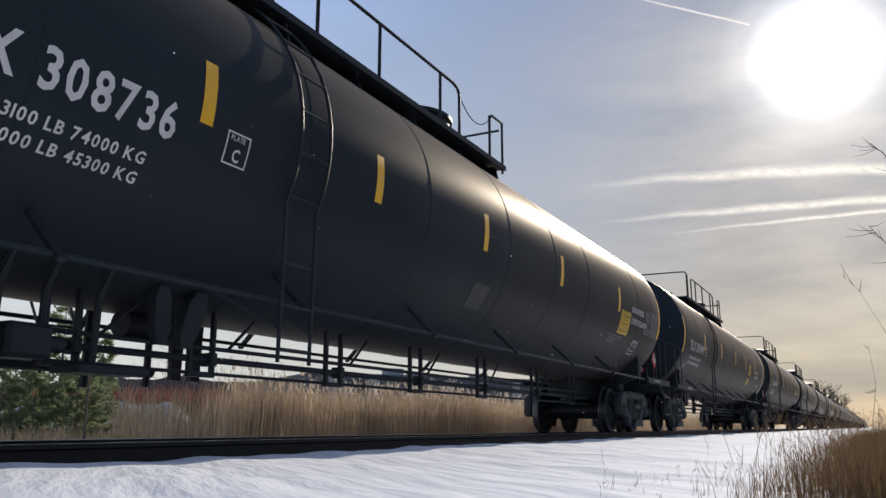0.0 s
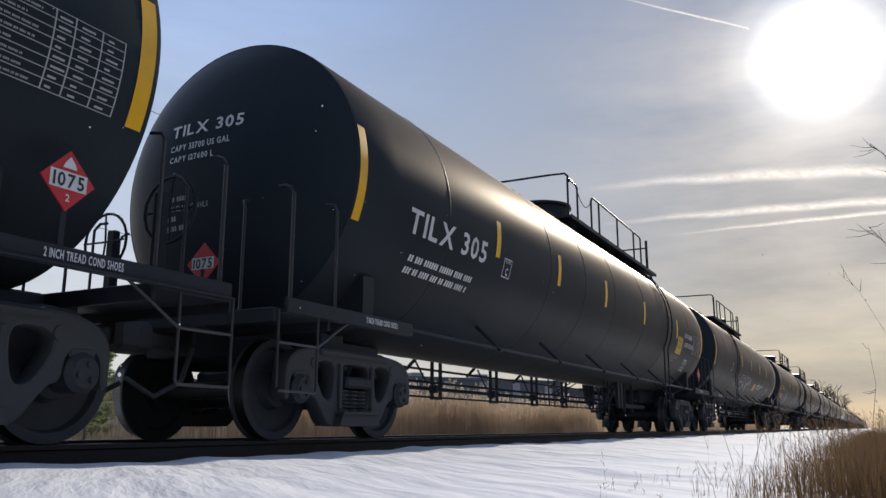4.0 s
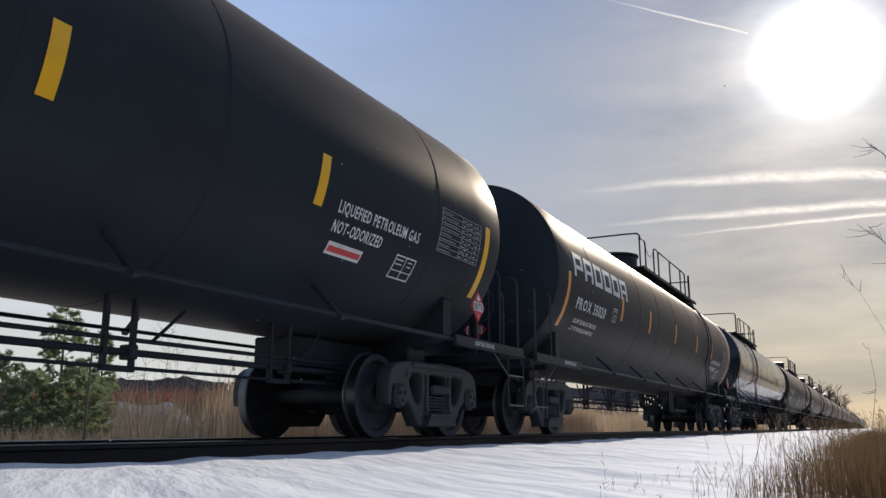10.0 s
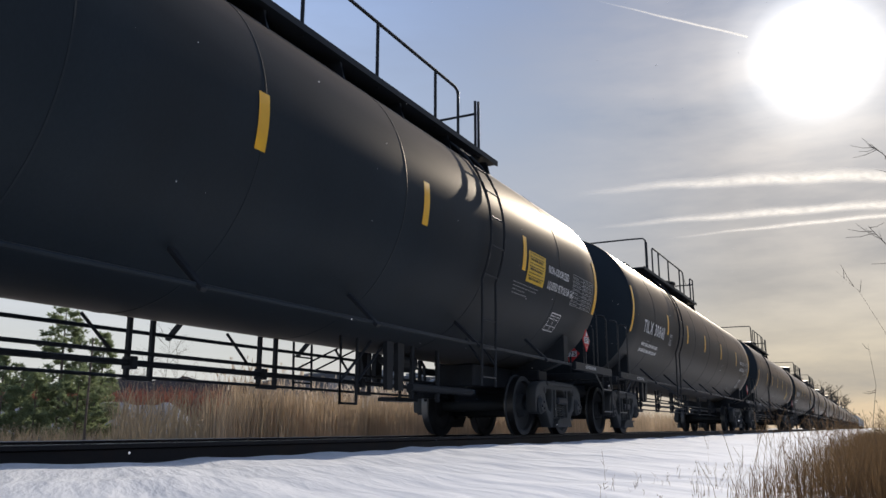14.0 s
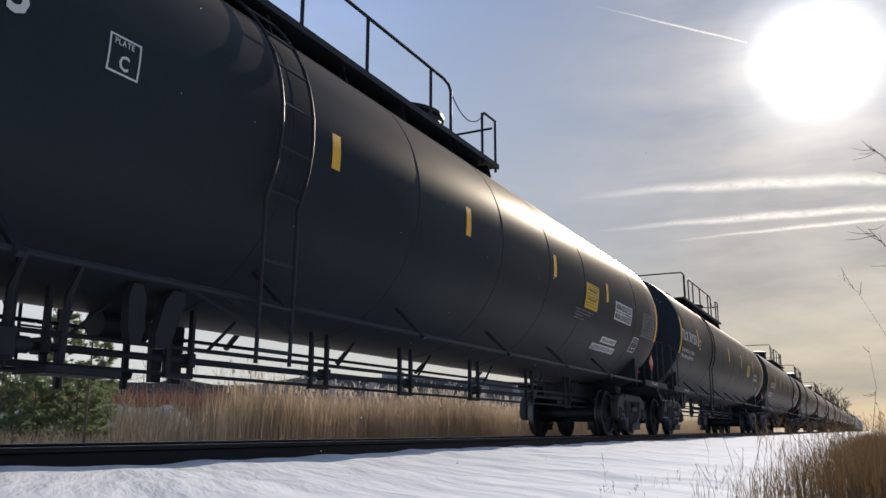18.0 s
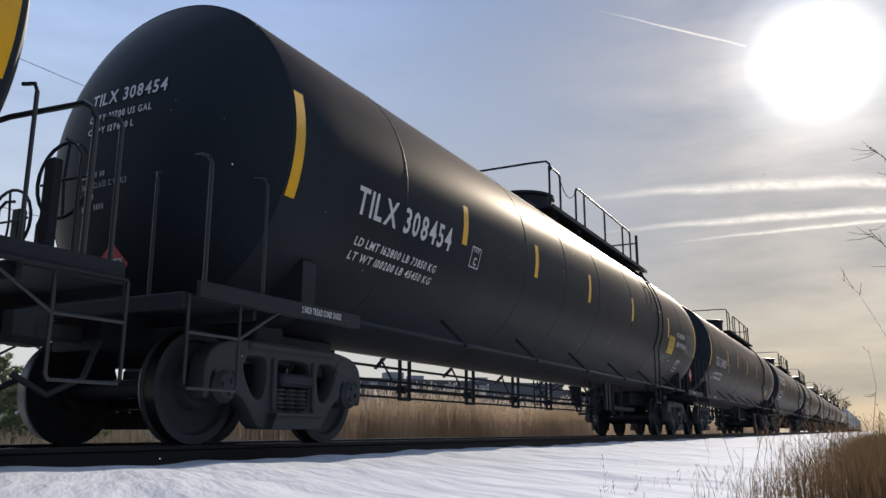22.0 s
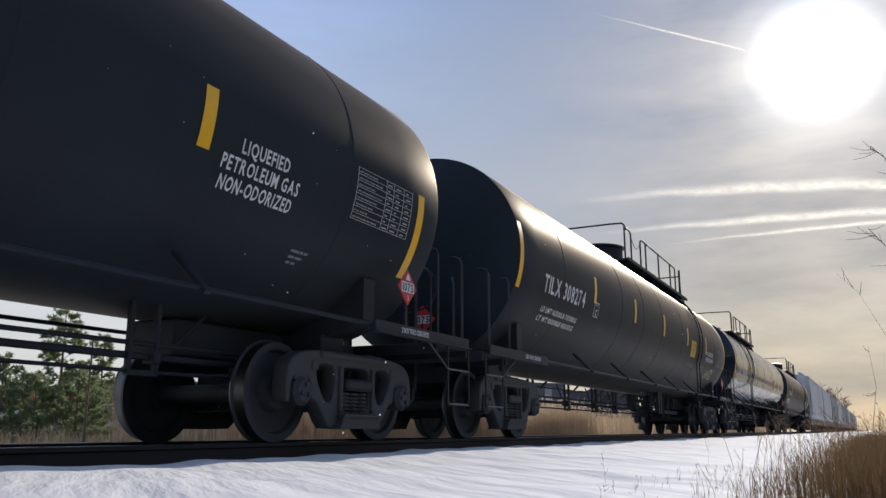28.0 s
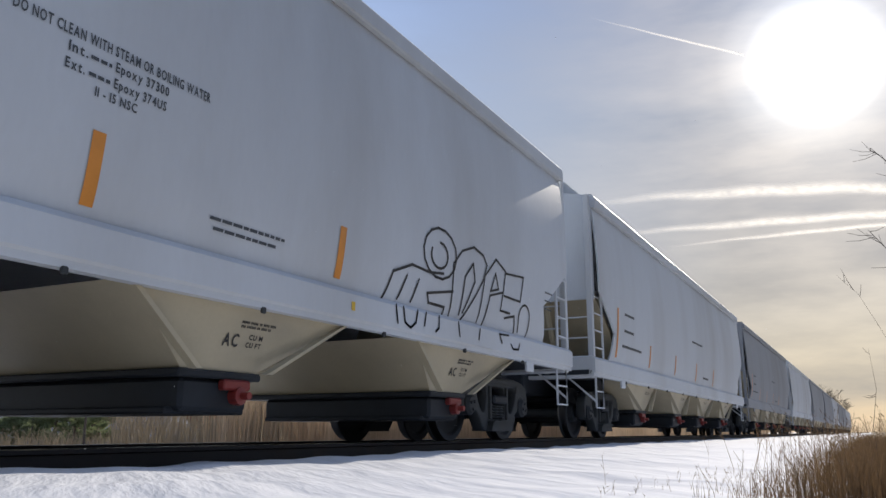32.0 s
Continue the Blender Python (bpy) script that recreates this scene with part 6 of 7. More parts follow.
def letter_hopper(car, first):
    side = [o for o in car.children if o.name.startswith("side_sheet")][0]
    MAT.setdefault("grey_ink", material("dark_grey_lettering", (0.07, 0.08, 0.09), 0.6, 0, 0.2, 8, 0.03, 50))
    for x in (-7.85, -5.22, -2.62, 0.07, 2.76):
        z0, z1 = (1.48, 2.41) if x < -7 else (1.46, 1.93)
        p = Shape()
        n = 8
        p.add([on_hopper(x + dx, z0 + (z1 - z0) * i / n) for i in range(n + 1) for dx in (0, 0.10)], [(2 * i, 2 * i + 1, 2 * i + 3, 2 * i + 2) for i in range(n)])
        part("reflective_tape", p, "tape_orange", side)
    if not first:
        for k, (x, z, w) in enumerate(((-7.33, 2.32, 0.72), (-7.35, 2.0, 0.72), (-7.45, 1.70, 1.5), (-0.5, 2.45, 1.5), (1.15, 1.58, 0.86))):
            part("lettering", Shape().add([on_hopper(x + a, z + b) for a, b in ((0, 0), (w, 0), (w, 0.05), (0, 0.05))], [(0, 1, 2, 3)]), "grey_ink", side)
        return
    for line, x, z, h, w in HOPPER_TEXT:
        vs, fs = text_flat(line, h, w)
        part("lettering", Shape().add([on_hopper(x + a, z + b) for a, b in vs], fs), "grey_ink", side)
    bars = Shape()
    rnd = random.Random(4)
    for x, z, w in ((-0.02, 2.36, 0.16), (-0.02, 2.25, 0.16), (1.15, 1.62, 0.86), (1.2, 1.55, 0.74), (-4.4, 1.62, 0.8), (-4.35, 1.55, 0.6), (8.0, 2.1, 0.3), (8.0, 1.98, 0.3), (8.0, 1.86, 0.3)):
        a = 0.0
        while a < w - 0.02:
            q = min(w - a, rnd.uniform(0.04, 0.12))
            bars.add([on_hopper(x + a, z), on_hopper(x + a + q, z), on_hopper(x + a + q, z + 0.024), on_hopper(x + a, z + 0.024)], [(0, 1, 2, 3)])
            a += q + 0.015
    part("small_print", bars, "grey_ink", side)
    fr = Shape()
    for x0, x1, z0, z1 in ((0, 0.26, 0, 0.016), (0, 0.26, 0.284, 0.30), (0, 0.016, 0, 0.30), (0.244, 0.26, 0, 0.30)):
        fr.add([on_hopper(-5.84 + a, 2.12 + b) for a, b in ((x0, z0), (x1, z0), (x1, z1), (x0, z1))], [(0, 1, 2, 3)])
    vs, fs = text_flat("C", 0.10)
    fr.add([on_hopper(-5.76 + a, 2.18 + b) for a, b in vs], fs)
    part("clearance_plate", fr, "grey_ink", side)
    for bay in [o for o in car.children if o.name.startswith("bay")]:
        if bay.matrix_basis.translation.x < 0:
            continue
        for line, x0, z0, hh, ww in (("AC", -0.06, 0.75, 0.095, 0.17), ("CU M", 0.22, 0.815, 0.038, 0.16), ("CU FT", 0.20, 0.755, 0.038, 0.18)):
            vs, fs = text_flat(line, hh, ww)
            part("lettering", Shape().add([(x0 + a, -(1.30 + 0.16 * (z0 + b - 0.55) / 0.55) - 0.007, z0 + b) for a, b in vs], fs), "ink", bay)
    # the black outlined tag near the rear end
    tag = [[(0, 0), (0.03, 0.36), (0.12, 0.52), (0.22, 0.50), (0.30, 0.55)], [(0.07, 0.04), (0.10, 0.36)], [(0.14, 0.05), (0.165, 0.36)], [(0.37, 0.35), (0.22, 0.22), (0.235, 0.10), (0.33, 0.10), (0.33, 0.0)],
           loop(0.275, 0.81, 0.10, 0.35), loop(0.27, 0.78, 0.05, 0.18, 90, -200), [(0.37, 0.0), (0.36, 0.75), (0.41, 0.98), (0.49, 1.11), (0.56, 1.05), (0.59, 0.92), (0.57, 0.68), (0.53, 0.44), (0.45, 0.0)],
           [(0.43, 0.06), (0.44, 0.62), (0.49, 0.86), (0.51, 0.60), (0.45, 0.10)], [(0.56, 0.02), (0.58, 0.75), (0.66, 1.08), (0.74, 0.95), (0.73, 0.60), (0.63, 0.48), (0.60, 0.0)],
           [(0.63, 0.55), (0.66, 0.85), (0.69, 0.62), (0.63, 0.55)], [(0.74, 0.92), (0.90, 0.98), (0.88, 0.55), (0.74, 0.55)], [(0.74, 0.92), (0.72, 0.30), (0.80, 0.30)], [(0.76, 0.20), (0.84, 0.28), (0.86, 0.02)],
           loop(0.93, 0.28, 0.05, 0.24, 190, -20), [(0.88, 0.25), (0.89, 0.05)], [(0.98, 0.2), (0.97, 0.0)]]
    MAT.setdefault("purple", material("purple_marker", (0.22, 0.05, 0.22), 0.6, 0, 0.2, 8, 0.03, 50))
    mk = strokes([loop(0.15, 0.6, 0.12, 0.35, 100, -180), [(0.05, 0.95), (0.06, 0.0), (0.28, 0.2), (0.1, 0.5)], [(0.36, 0.8), (0.42, 0.1), (0.5, 0.6), (0.56, 0.1), (0.64, 0.9)], [(0.72, 0.05), (0.74, 0.9), (0.9, 0.8), (0.76, 0.5), (1.0, 0.0)]], 1.17, -7.45, 0.75, 0.16, 0.016)
    mk.v = [(x, -1.562, z) for x, y, z in mk.v]
    part("graffiti", mk, "purple", side, "small purple marker tag")
    low = strokes([[(0.02, 1), (0.03, 0.2)], [(0.06, 1), (0.07, 0.3), (0.10, 0.1), (0.13, 0.4), (0.14, 1)], [(0.19, 1), (0.18, 0.35)], [(0.27, 1), (0.27, 0.4), (0.25, 0.2)], [(0.40, 0.95), (0.41, 0.25)],
                   [(0.56, 0.9), (0.55, 0.3)], [(0.74, 0.4), (0.72, 0.9), (0.80, 0.95)], [(0.82, 0.45), (0.84, 0.2), (0.89, 0.25), (0.90, 0.6)]], 1.13, 3.70, 3.7, 0.22, 0.026)
    low.v = [(x, -1.562, z) for x, y, z in low.v]
    part("graffiti", low, "ink", side, "lower ends of the black graffiti letters")
    yellow = Shape().add([(2.98, -1.562, 1.19), (3.04, -1.562, 1.19), (3.04, -1.562, 1.27), (2.98, -1.562, 1.27)], [(0, 1, 2, 3)])
    part("sticker", yellow, "panel", side, "small yellow sticker on the sill")
    part("graffiti", strokes(tag, 1.40, 3.62, 3.92, 0.80, 0.03), "ink", side, "black outlined graffiti letters")


HOPPERS = [632.15 + 19.75 * i for i in range(11)]


def build_hoppers():
    p = build_hopper()
    for k, rear in enumerate(HOPPERS):
        car = copy_thing(p, Matrix.Identity(4))
        TRAIN.append((car, rear - H_HALF, False))
        if k in (2, 4, 5, 7, 8):
            # older cars of duller paint
            car["label"] = "dull grey covered hopper car with weathered bays, rolling on the track"
            for o in car.children_recursive:
                if o.data and o.material_slots and o.material_slots[0].material == MAT["hopper"]:
                    o.material_slots[0].link = "OBJECT"
                    o.material_slots[0].material = MAT["hopper_old"]
        if k < 3:
            letter_hopper(car, k == 0)
        if k > 3:
            for o in list(car.children_recursive):
                if o.name.split(".")[0] in ("rung", "spring", "weld_seam", "sill_hook", "gate_handle", "bay_flange", "end_strut", "end_post", "jacking_pad", "hatch_cover", "bay_print", "running_board"):
                    bpy.data.objects.remove(o)
    for o in (*p.children_recursive, p):
        bpy.data.objects.remove(o)
    if len(TRAIN) > 30:
        TRAIN[30][0]["label"] = "light grey covered hopper car with black outlined graffiti, rolling by"



def motions():
    """The train rolls past at an even speed; wheels turn while they are near."""
    for car, mid, flip in TRAIN:
        rz = 180 if flip else 0
        walk(car, [(t, pose(mid - SPEED * t, TRACK, 0, 0, 0, rz)) for t in (0, 8, 16, 24, 32)])
        for o in car.children_recursive:
            if not o.name.startswith("wheelset"):
                continue
            loc = o.matrix_basis.translation.copy()
            off = (o.parent.matrix_basis.translation.x + loc.x) * (-1 if flip else 1)
            t0 = max(0.0, (mid + off - 24) / SPEED)
            t1 = min(32.0, (mid + off + 3) / SPEED)
            if t1 <= 0 or t0 >= 32:
                continue
            n = int((t1 - t0) * FPS)
            times = [t0 + i / FPS for i in range(n + 1)]
            times = ([0.0] if times[0] > 0.04 else []) + times + ([32.0] if times[-1] < 31.96 else [])
            rows = []
            for t in times:
                a = -SPEED * min(max(t, t0), t1) / 0.457 * (-1 if flip else 1)
                rows.append((t, pose(loc.x, loc.y, loc.z) @ pose(0, 0, 0, 0, math.degrees(a), 0)))
            walk(o, rows)
    walk(SNOWFALL, [(t, pose(-1.1 * t, 0.06 * t, -0.72 * t)) for t in (0, 16, 32)])
    for ob, drop in CONTRAILS:
        walk(ob, [(0, Matrix.Identity(4)), (16, pose(0, 0.28 * drop / 2, -drop / 2)), (32, pose(0, 0.28 * drop, -drop))])


# ---- sky trails ----
CONTRAILS = []


def polar(bearing, elev, r):
    b, e = radians(bearing), radians(elev)
    return Vector((r * math.cos(e) * math.cos(b), r * math.cos(e) * math.sin(b), 0.108 + r * math.sin(e)))


def build_contrails():
    m = bpy.data.materials.new("ice_trail")
    m.use_nodes = True
    nt = m.node_tree
    nt.nodes.clear()
    N, link = nt.nodes.new, nt.links.new
    out, mix, tr, em = N("ShaderNodeOutputMaterial"), N("ShaderNodeMixShader"), N("ShaderNodeBsdfTransparent"), N("ShaderNodeBsdfTranslucent")
    em.inputs["Color"].default_value = (0.84, 0.83, 0.81, 1)
    uv, sep = N("ShaderNodeUVMap"), N("ShaderNodeSeparateXYZ")
    link(uv.outputs[0], sep.inputs[0])
    prof, ends, no, mp = N("ShaderNodeValToRGB"), N("ShaderNodeValToRGB"), N("ShaderNodeTexNoise"), N("ShaderNodeMapping")
    prof.color_ramp.interpolation = "EASE"
    prof.color_ramp.elements[0].color, prof.color_ramp.elements[1].color = (0, 0, 0, 1), (0, 0, 0, 1)
    e = prof.color_ramp.elements.new(0.42)
    e.color = (1, 1, 1, 1)
    link(sep.outputs["Y"], prof.inputs[0])
    ends.color_ramp.elements[0].color, ends.color_ramp.elements[1].color = (0, 0, 0, 1), (0.84, 0.83, 0.81, 1)
    ends.color_ramp.elements[1].position = 0.6
    link(sep.outputs["X"], ends.inputs[0])
    mp.inputs["Scale"].default_value = (14, 1.6, 1)
    link(uv.outputs[0], mp.inputs[0])
    no.inputs["Scale"].default_value, no.inputs["Detail"].default_value = 2.2, 6
    link(mp.outputs[0], no.inputs["Vector"])
    nr = N("ShaderNodeMapRange")
    nr.inputs["From Min"].default_value, nr.inputs["From Max"].default_value = 0.25, 0.7
    nr.inputs["To Min"].default_value = 0.5
    link(no.outputs[0], nr.inputs["Value"])
    m1, m2 = N("ShaderNodeMath"), N("ShaderNodeMath")
    m1.operation = m2.operation = "MULTIPLY"
    link(prof.outputs[0], m1.inputs[0])
    link(ends.outputs[0], m1.inputs[1])
    link(m1.outputs[0], m2.inputs[0])
    link(nr.outputs[0], m2.inputs[1])
    link(m2.outputs[0], mix.inputs[0])
    link(tr.outputs[0], mix.inputs[1])
    link(em.outputs[0], mix.inputs[2])
    link(mix.outputs[0], out.inputs["Surface"])
    # bearing and elevation of both ends, width in degrees, drift downwards in metres, upward bow in degrees
    for (b0, e0, b1, e1, w, drop, bow) in ((13.1, 28.9, 4.9, 26.0, 0.24, 115, 0), (17.5, 16.4, -3.5, 15.6, 1.15, 62, 0.42), (16.5, 13.9, -3.5, 13.8, 0.80, 44, 0.2), (11.5, 12.9, -3.5, 13.15, 0.40, 40, 0.12)):
        n = 60
        vs, uvs = [], []
        first, last = polar(b0, e0, 4000), polar(b1, e1, 4000)
        first = last + (first - last) * (1.3 if w < 0.35 else 1.0)
        for i in range(n + 1):
            t = i / n
            wob = (0.05 * w * math.sin(t * 9) + 0.04 * w * math.sin(t * 23 + 1)) * 70 + bow * 70 * math.sin(math.pi * t)
            mid = (first + (last - first) * t).normalized() * 4000
            for s in (-1, 1):
                vs.append(mid + Vector((0, 0, wob + s * w * 35 * (0.4 + 0.6 * min(1, t * 2)))))
                uvs.append((t, (s + 1) / 2))
        me = bpy.data.meshes.new("contrail")
        me.from_pydata([tuple(v) for v in vs], [], [(2 * i, 2 * i + 2, 2 * i + 3, 2 * i + 1) for i in range(n)])
        layer = me.uv_layers.new(name="UVMap")
        for lp in me.loops:
            layer.data[lp.index].uv = uvs[lp.vertex_index]
        me.materials.append(m)
        ob = new("contrail", me)
        tagged(ob, "thin white vapour trail drifting in the sky", "contrail", "vapour trails", "structure")
        ob.visible_shadow = False
        CONTRAILS.append((ob, drop))




# ---- plants and distance ----
def blades(name, spots, mat, label, category, width=0.006, plume=0.0, lean=0.25, seed=1):
    """Dry stems in one mesh: spots are (x, y, z, height)."""
    rnd = random.Random(seed)
    s = Shape()
    for x, y, z, h in spots:
        a, l = rnd.uniform(0, 6.28), rnd.uniform(0, lean) * h
        dx, dy = math.cos(a) * l, math.sin(a) * l
        w = width * rnd.uniform(0.6, 1.4)
        b = rnd.uniform(0, 6.28)
        ux, uy = math.cos(b) * w, math.sin(b) * w
        p0, p1, p2 = (x, y, z), (x + dx * 0.3, y + dy * 0.3, z + h * 0.6), (x + dx, y + dy, z + h)
        s.add([(p0[0] - ux, p0[1] - uy, p0[2]), (p0[0] + ux, p0[1] + uy, p0[2]), (p1[0] + ux * 0.8, p1[1] + uy * 0.8, p1[2]), (p1[0] - ux * 0.8, p1[1] - uy * 0.8, p1[2]), p2,
               (p0[0] - uy, p0[1] + ux, p0[2]), (p0[0] + uy, p0[1] - ux, p0[2]), (p1[0] - uy * 0.6, p1[1] + ux * 0.6, p1[2]), (p1[0] + uy * 0.6, p1[1] - ux * 0.6, p1[2])],
              [(0, 1, 2, 3), (3, 2, 4), (5, 6, 8, 7), (7, 8, 4)])
        if plume and rnd.random() < 0.75:
            q = plume * rnd.uniform(0.5, 1.2)
            for k in range(3):
                c = rnd.uniform(0, 6.28)
                s.add([p2, (p2[0] + math.cos(c) * q * 0.35, p2[1] + math.sin(c) * q * 0.35, p2[2] - q * 0.2), (p2[0] + math.cos(c) * q * 0.25, p2[1] + math.sin(c) * q * 0.25, p2[2] + q * 0.7)], [(0, 1, 2)])
    me = bpy.data.meshes.new(name)
    me.from_pydata(s.v, [], s.f)
    me.materials.append(mat)
    return tagged(new(name, me), label, category, kind="stuff")


def weeds(name, spots, mat, label, seed):
    """Branched dry weeds with small seed heads, in one mesh."""
    rnd = random.Random(seed)
    s = Shape()

    def stick(p, q, w):
        d = Vector(q) - Vector(p)
        u = d.cross(Vector((rnd.uniform(-1, 1), rnd.uniform(-1, 1), 0.2))).normalized() * w
        s.add([Vector(p) - u, Vector(p) + u, Vector(q) + u * 0.5, Vector(q) - u * 0.5], [(0, 1, 2, 3)])
    for x, y, z, h in spots:
        lx, ly = rnd.gauss(0, 0.16) * h, rnd.gauss(0, 0.16) * h
        top = Vector((x + lx, y + ly, z + h))
        mid = Vector((x + lx * 0.35, y + ly * 0.35, z + h * 0.55))
        stick((x, y, z), mid, 0.0013)
        stick(mid, top, 0.0010)
        for k in range(rnd.randint(2, 5)):
            t = rnd.uniform(0.25, 0.95)
            p = mid.lerp(top, t) if t > 0.5 else Vector((x, y, z)).lerp(mid, 2 * t)
            q = p + Vector((rnd.gauss(0, 0.35), rnd.gauss(0, 0.35), rnd.uniform(0.5, 1.0))) * h * rnd.uniform(0.10, 0.30)
            stick(p, q, 0.0008)
            r = rnd.uniform(0.002, 0.006)
            s.add([q + Vector((r, 0, 0)), q + Vector((-r, 0, r)), q + Vector((0, r, 2 * r)), q + Vector((0, -r, -r))], [(0, 1, 2), (0, 3, 1), (1, 3, 2)])
    me = bpy.data.meshes.new(name)
    me.from_pydata([tuple(v) for v in s.v], [], s.f)
    me.materials.append(mat)
    return tagged(new(name, me), label, "weeds", kind="stuff")


def branches(rnd, s, p, d, length, r, depth, spread=0.55, droop=0.0):
    """Limbs that fork: bars with three sides."""
    q = p + d * length
    midp = p.lerp(q, 0.5) + Vector((rnd.gauss(0, 0.04), rnd.gauss(0, 0.04), 0)) * length
    s.tube([p, midp, q], [r, r * 0.8, r * 0.6], 4 if r > 0.02 else 3)
    if depth <= 0:
        return
    for k in range(rnd.choice((2, 3, 3))):
        nd = (d + Vector((rnd.gauss(0, spread), rnd.gauss(0, spread), rnd.gauss(0.05 - droop, spread * 0.5)))).normalized()
        branches(rnd, s, midp.lerp(q, rnd.uniform(0.0, 1.0)), nd, length * rnd.uniform(0.5, 0.8), r * 0.55, depth - 1, spread, droop)


def bare_tree(name, x, y, z, h, seed, label, category="tree", depth=4, trunk=0.3, mat="bark", spread=0.5, r0=None):
    rnd = random.Random(seed)
    root = thing(name, label, category, "bare trees and shrubs", at=Matrix.Translation((x, y, z)))
    r = r0 or h * 0.014
    s = Shape()
    top = Vector((rnd.gauss(0, 0.04) * h, rnd.gauss(0, 0.04) * h, h * 0.92))
    s.tube([(0, 0, -0.05), top * 0.35 + Vector((0.02 * h, 0, 0)), top * 0.7, top], [r, r * 0.8, r * 0.5, r * 0.15], 6)
    part("trunk", s, mat, root)
    cr = Shape()
    for k in range(int(9 + h)):
        t = trunk + (1 - trunk) * rnd.random()
        d = Vector((rnd.gauss(0, 1), rnd.gauss(0, 1), rnd.uniform(0.4, 1.5))).normalized()
        branches(rnd, cr, top * t, d, h * 0.24 * (1.15 - t * 0.6), r * 0.4, depth - 2, spread)
    part("crown", cr, mat, root, "bare branching twigs")
    return root


def pine(x, y, z, h, seed, wide=0.30):
    rnd = random.Random(seed)
    root = thing("pine_tree", "young green pine tree with loose upswept branches", "pine tree", "pines behind the track", at=Matrix.Translation((x, y, z)))
    part("trunk", Shape().tube([(0, 0, -0.1), (0.02, 0, h * 0.5), (0, 0.02, h)], [h * 0.018, h * 0.011, 0.01], 7), "bark", root)
    limb_meshes, s = [], Shape()
    n = int(h * 12)
    for k in range(n):
        t = 0.04 + 0.95 * (k + rnd.random()) / n
        reach = h * wide * (1 - t) ** 0.62 * rnd.uniform(0.55, 1.1) + 0.10
        a = rnd.uniform(0, 6.28)
        p0 = Vector((0, 0, h * t))
        tip = p0 + Vector((math.cos(a) * reach, math.sin(a) * reach, reach * rnd.uniform(0.10, 0.55)))
        limbs = Shape().tube([p0, p0.lerp(tip, 0.6) - Vector((0, 0, reach * 0.06)), tip], [0.014, 0.009, 0.004], 4)
        limb_meshes.append(limbs)
        for c in range(int(6 + reach * 14)):
            u = 0.25 + 0.75 * rnd.random()
            q = p0.lerp(tip, u) + Vector((rnd.gauss(0, 0.06), rnd.gauss(0, 0.06), rnd.gauss(0.03, 0.05)))
            for m in range(12):
                dv = Vector((rnd.gauss(0, 0.7) + math.cos(a) * 0.5, rnd.gauss(0, 0.7) + math.sin(a) * 0.5, rnd.gauss(0.5, 0.5))).normalized() * rnd.uniform(0.10, 0.19)
                w = dv.cross(Vector((rnd.random(), rnd.random(), rnd.random()))).normalized() * 0.022
                s.v += [tuple(q - w), tuple(q + w), tuple(q + dv)]
                k0 = len(s.v) - 3
                s.f.append((k0, k0 + 1, k0 + 2))
    me = bpy.data.meshes.new("crown")
    me.from_pydata(s.v, [], s.f)
    me.materials.append(MAT["needles"])
    part("crown", me, None, root, "clumps of green needles")
    for limbs in limb_meshes[::3]:
        part("limb", limbs, "bark", root)
    return root


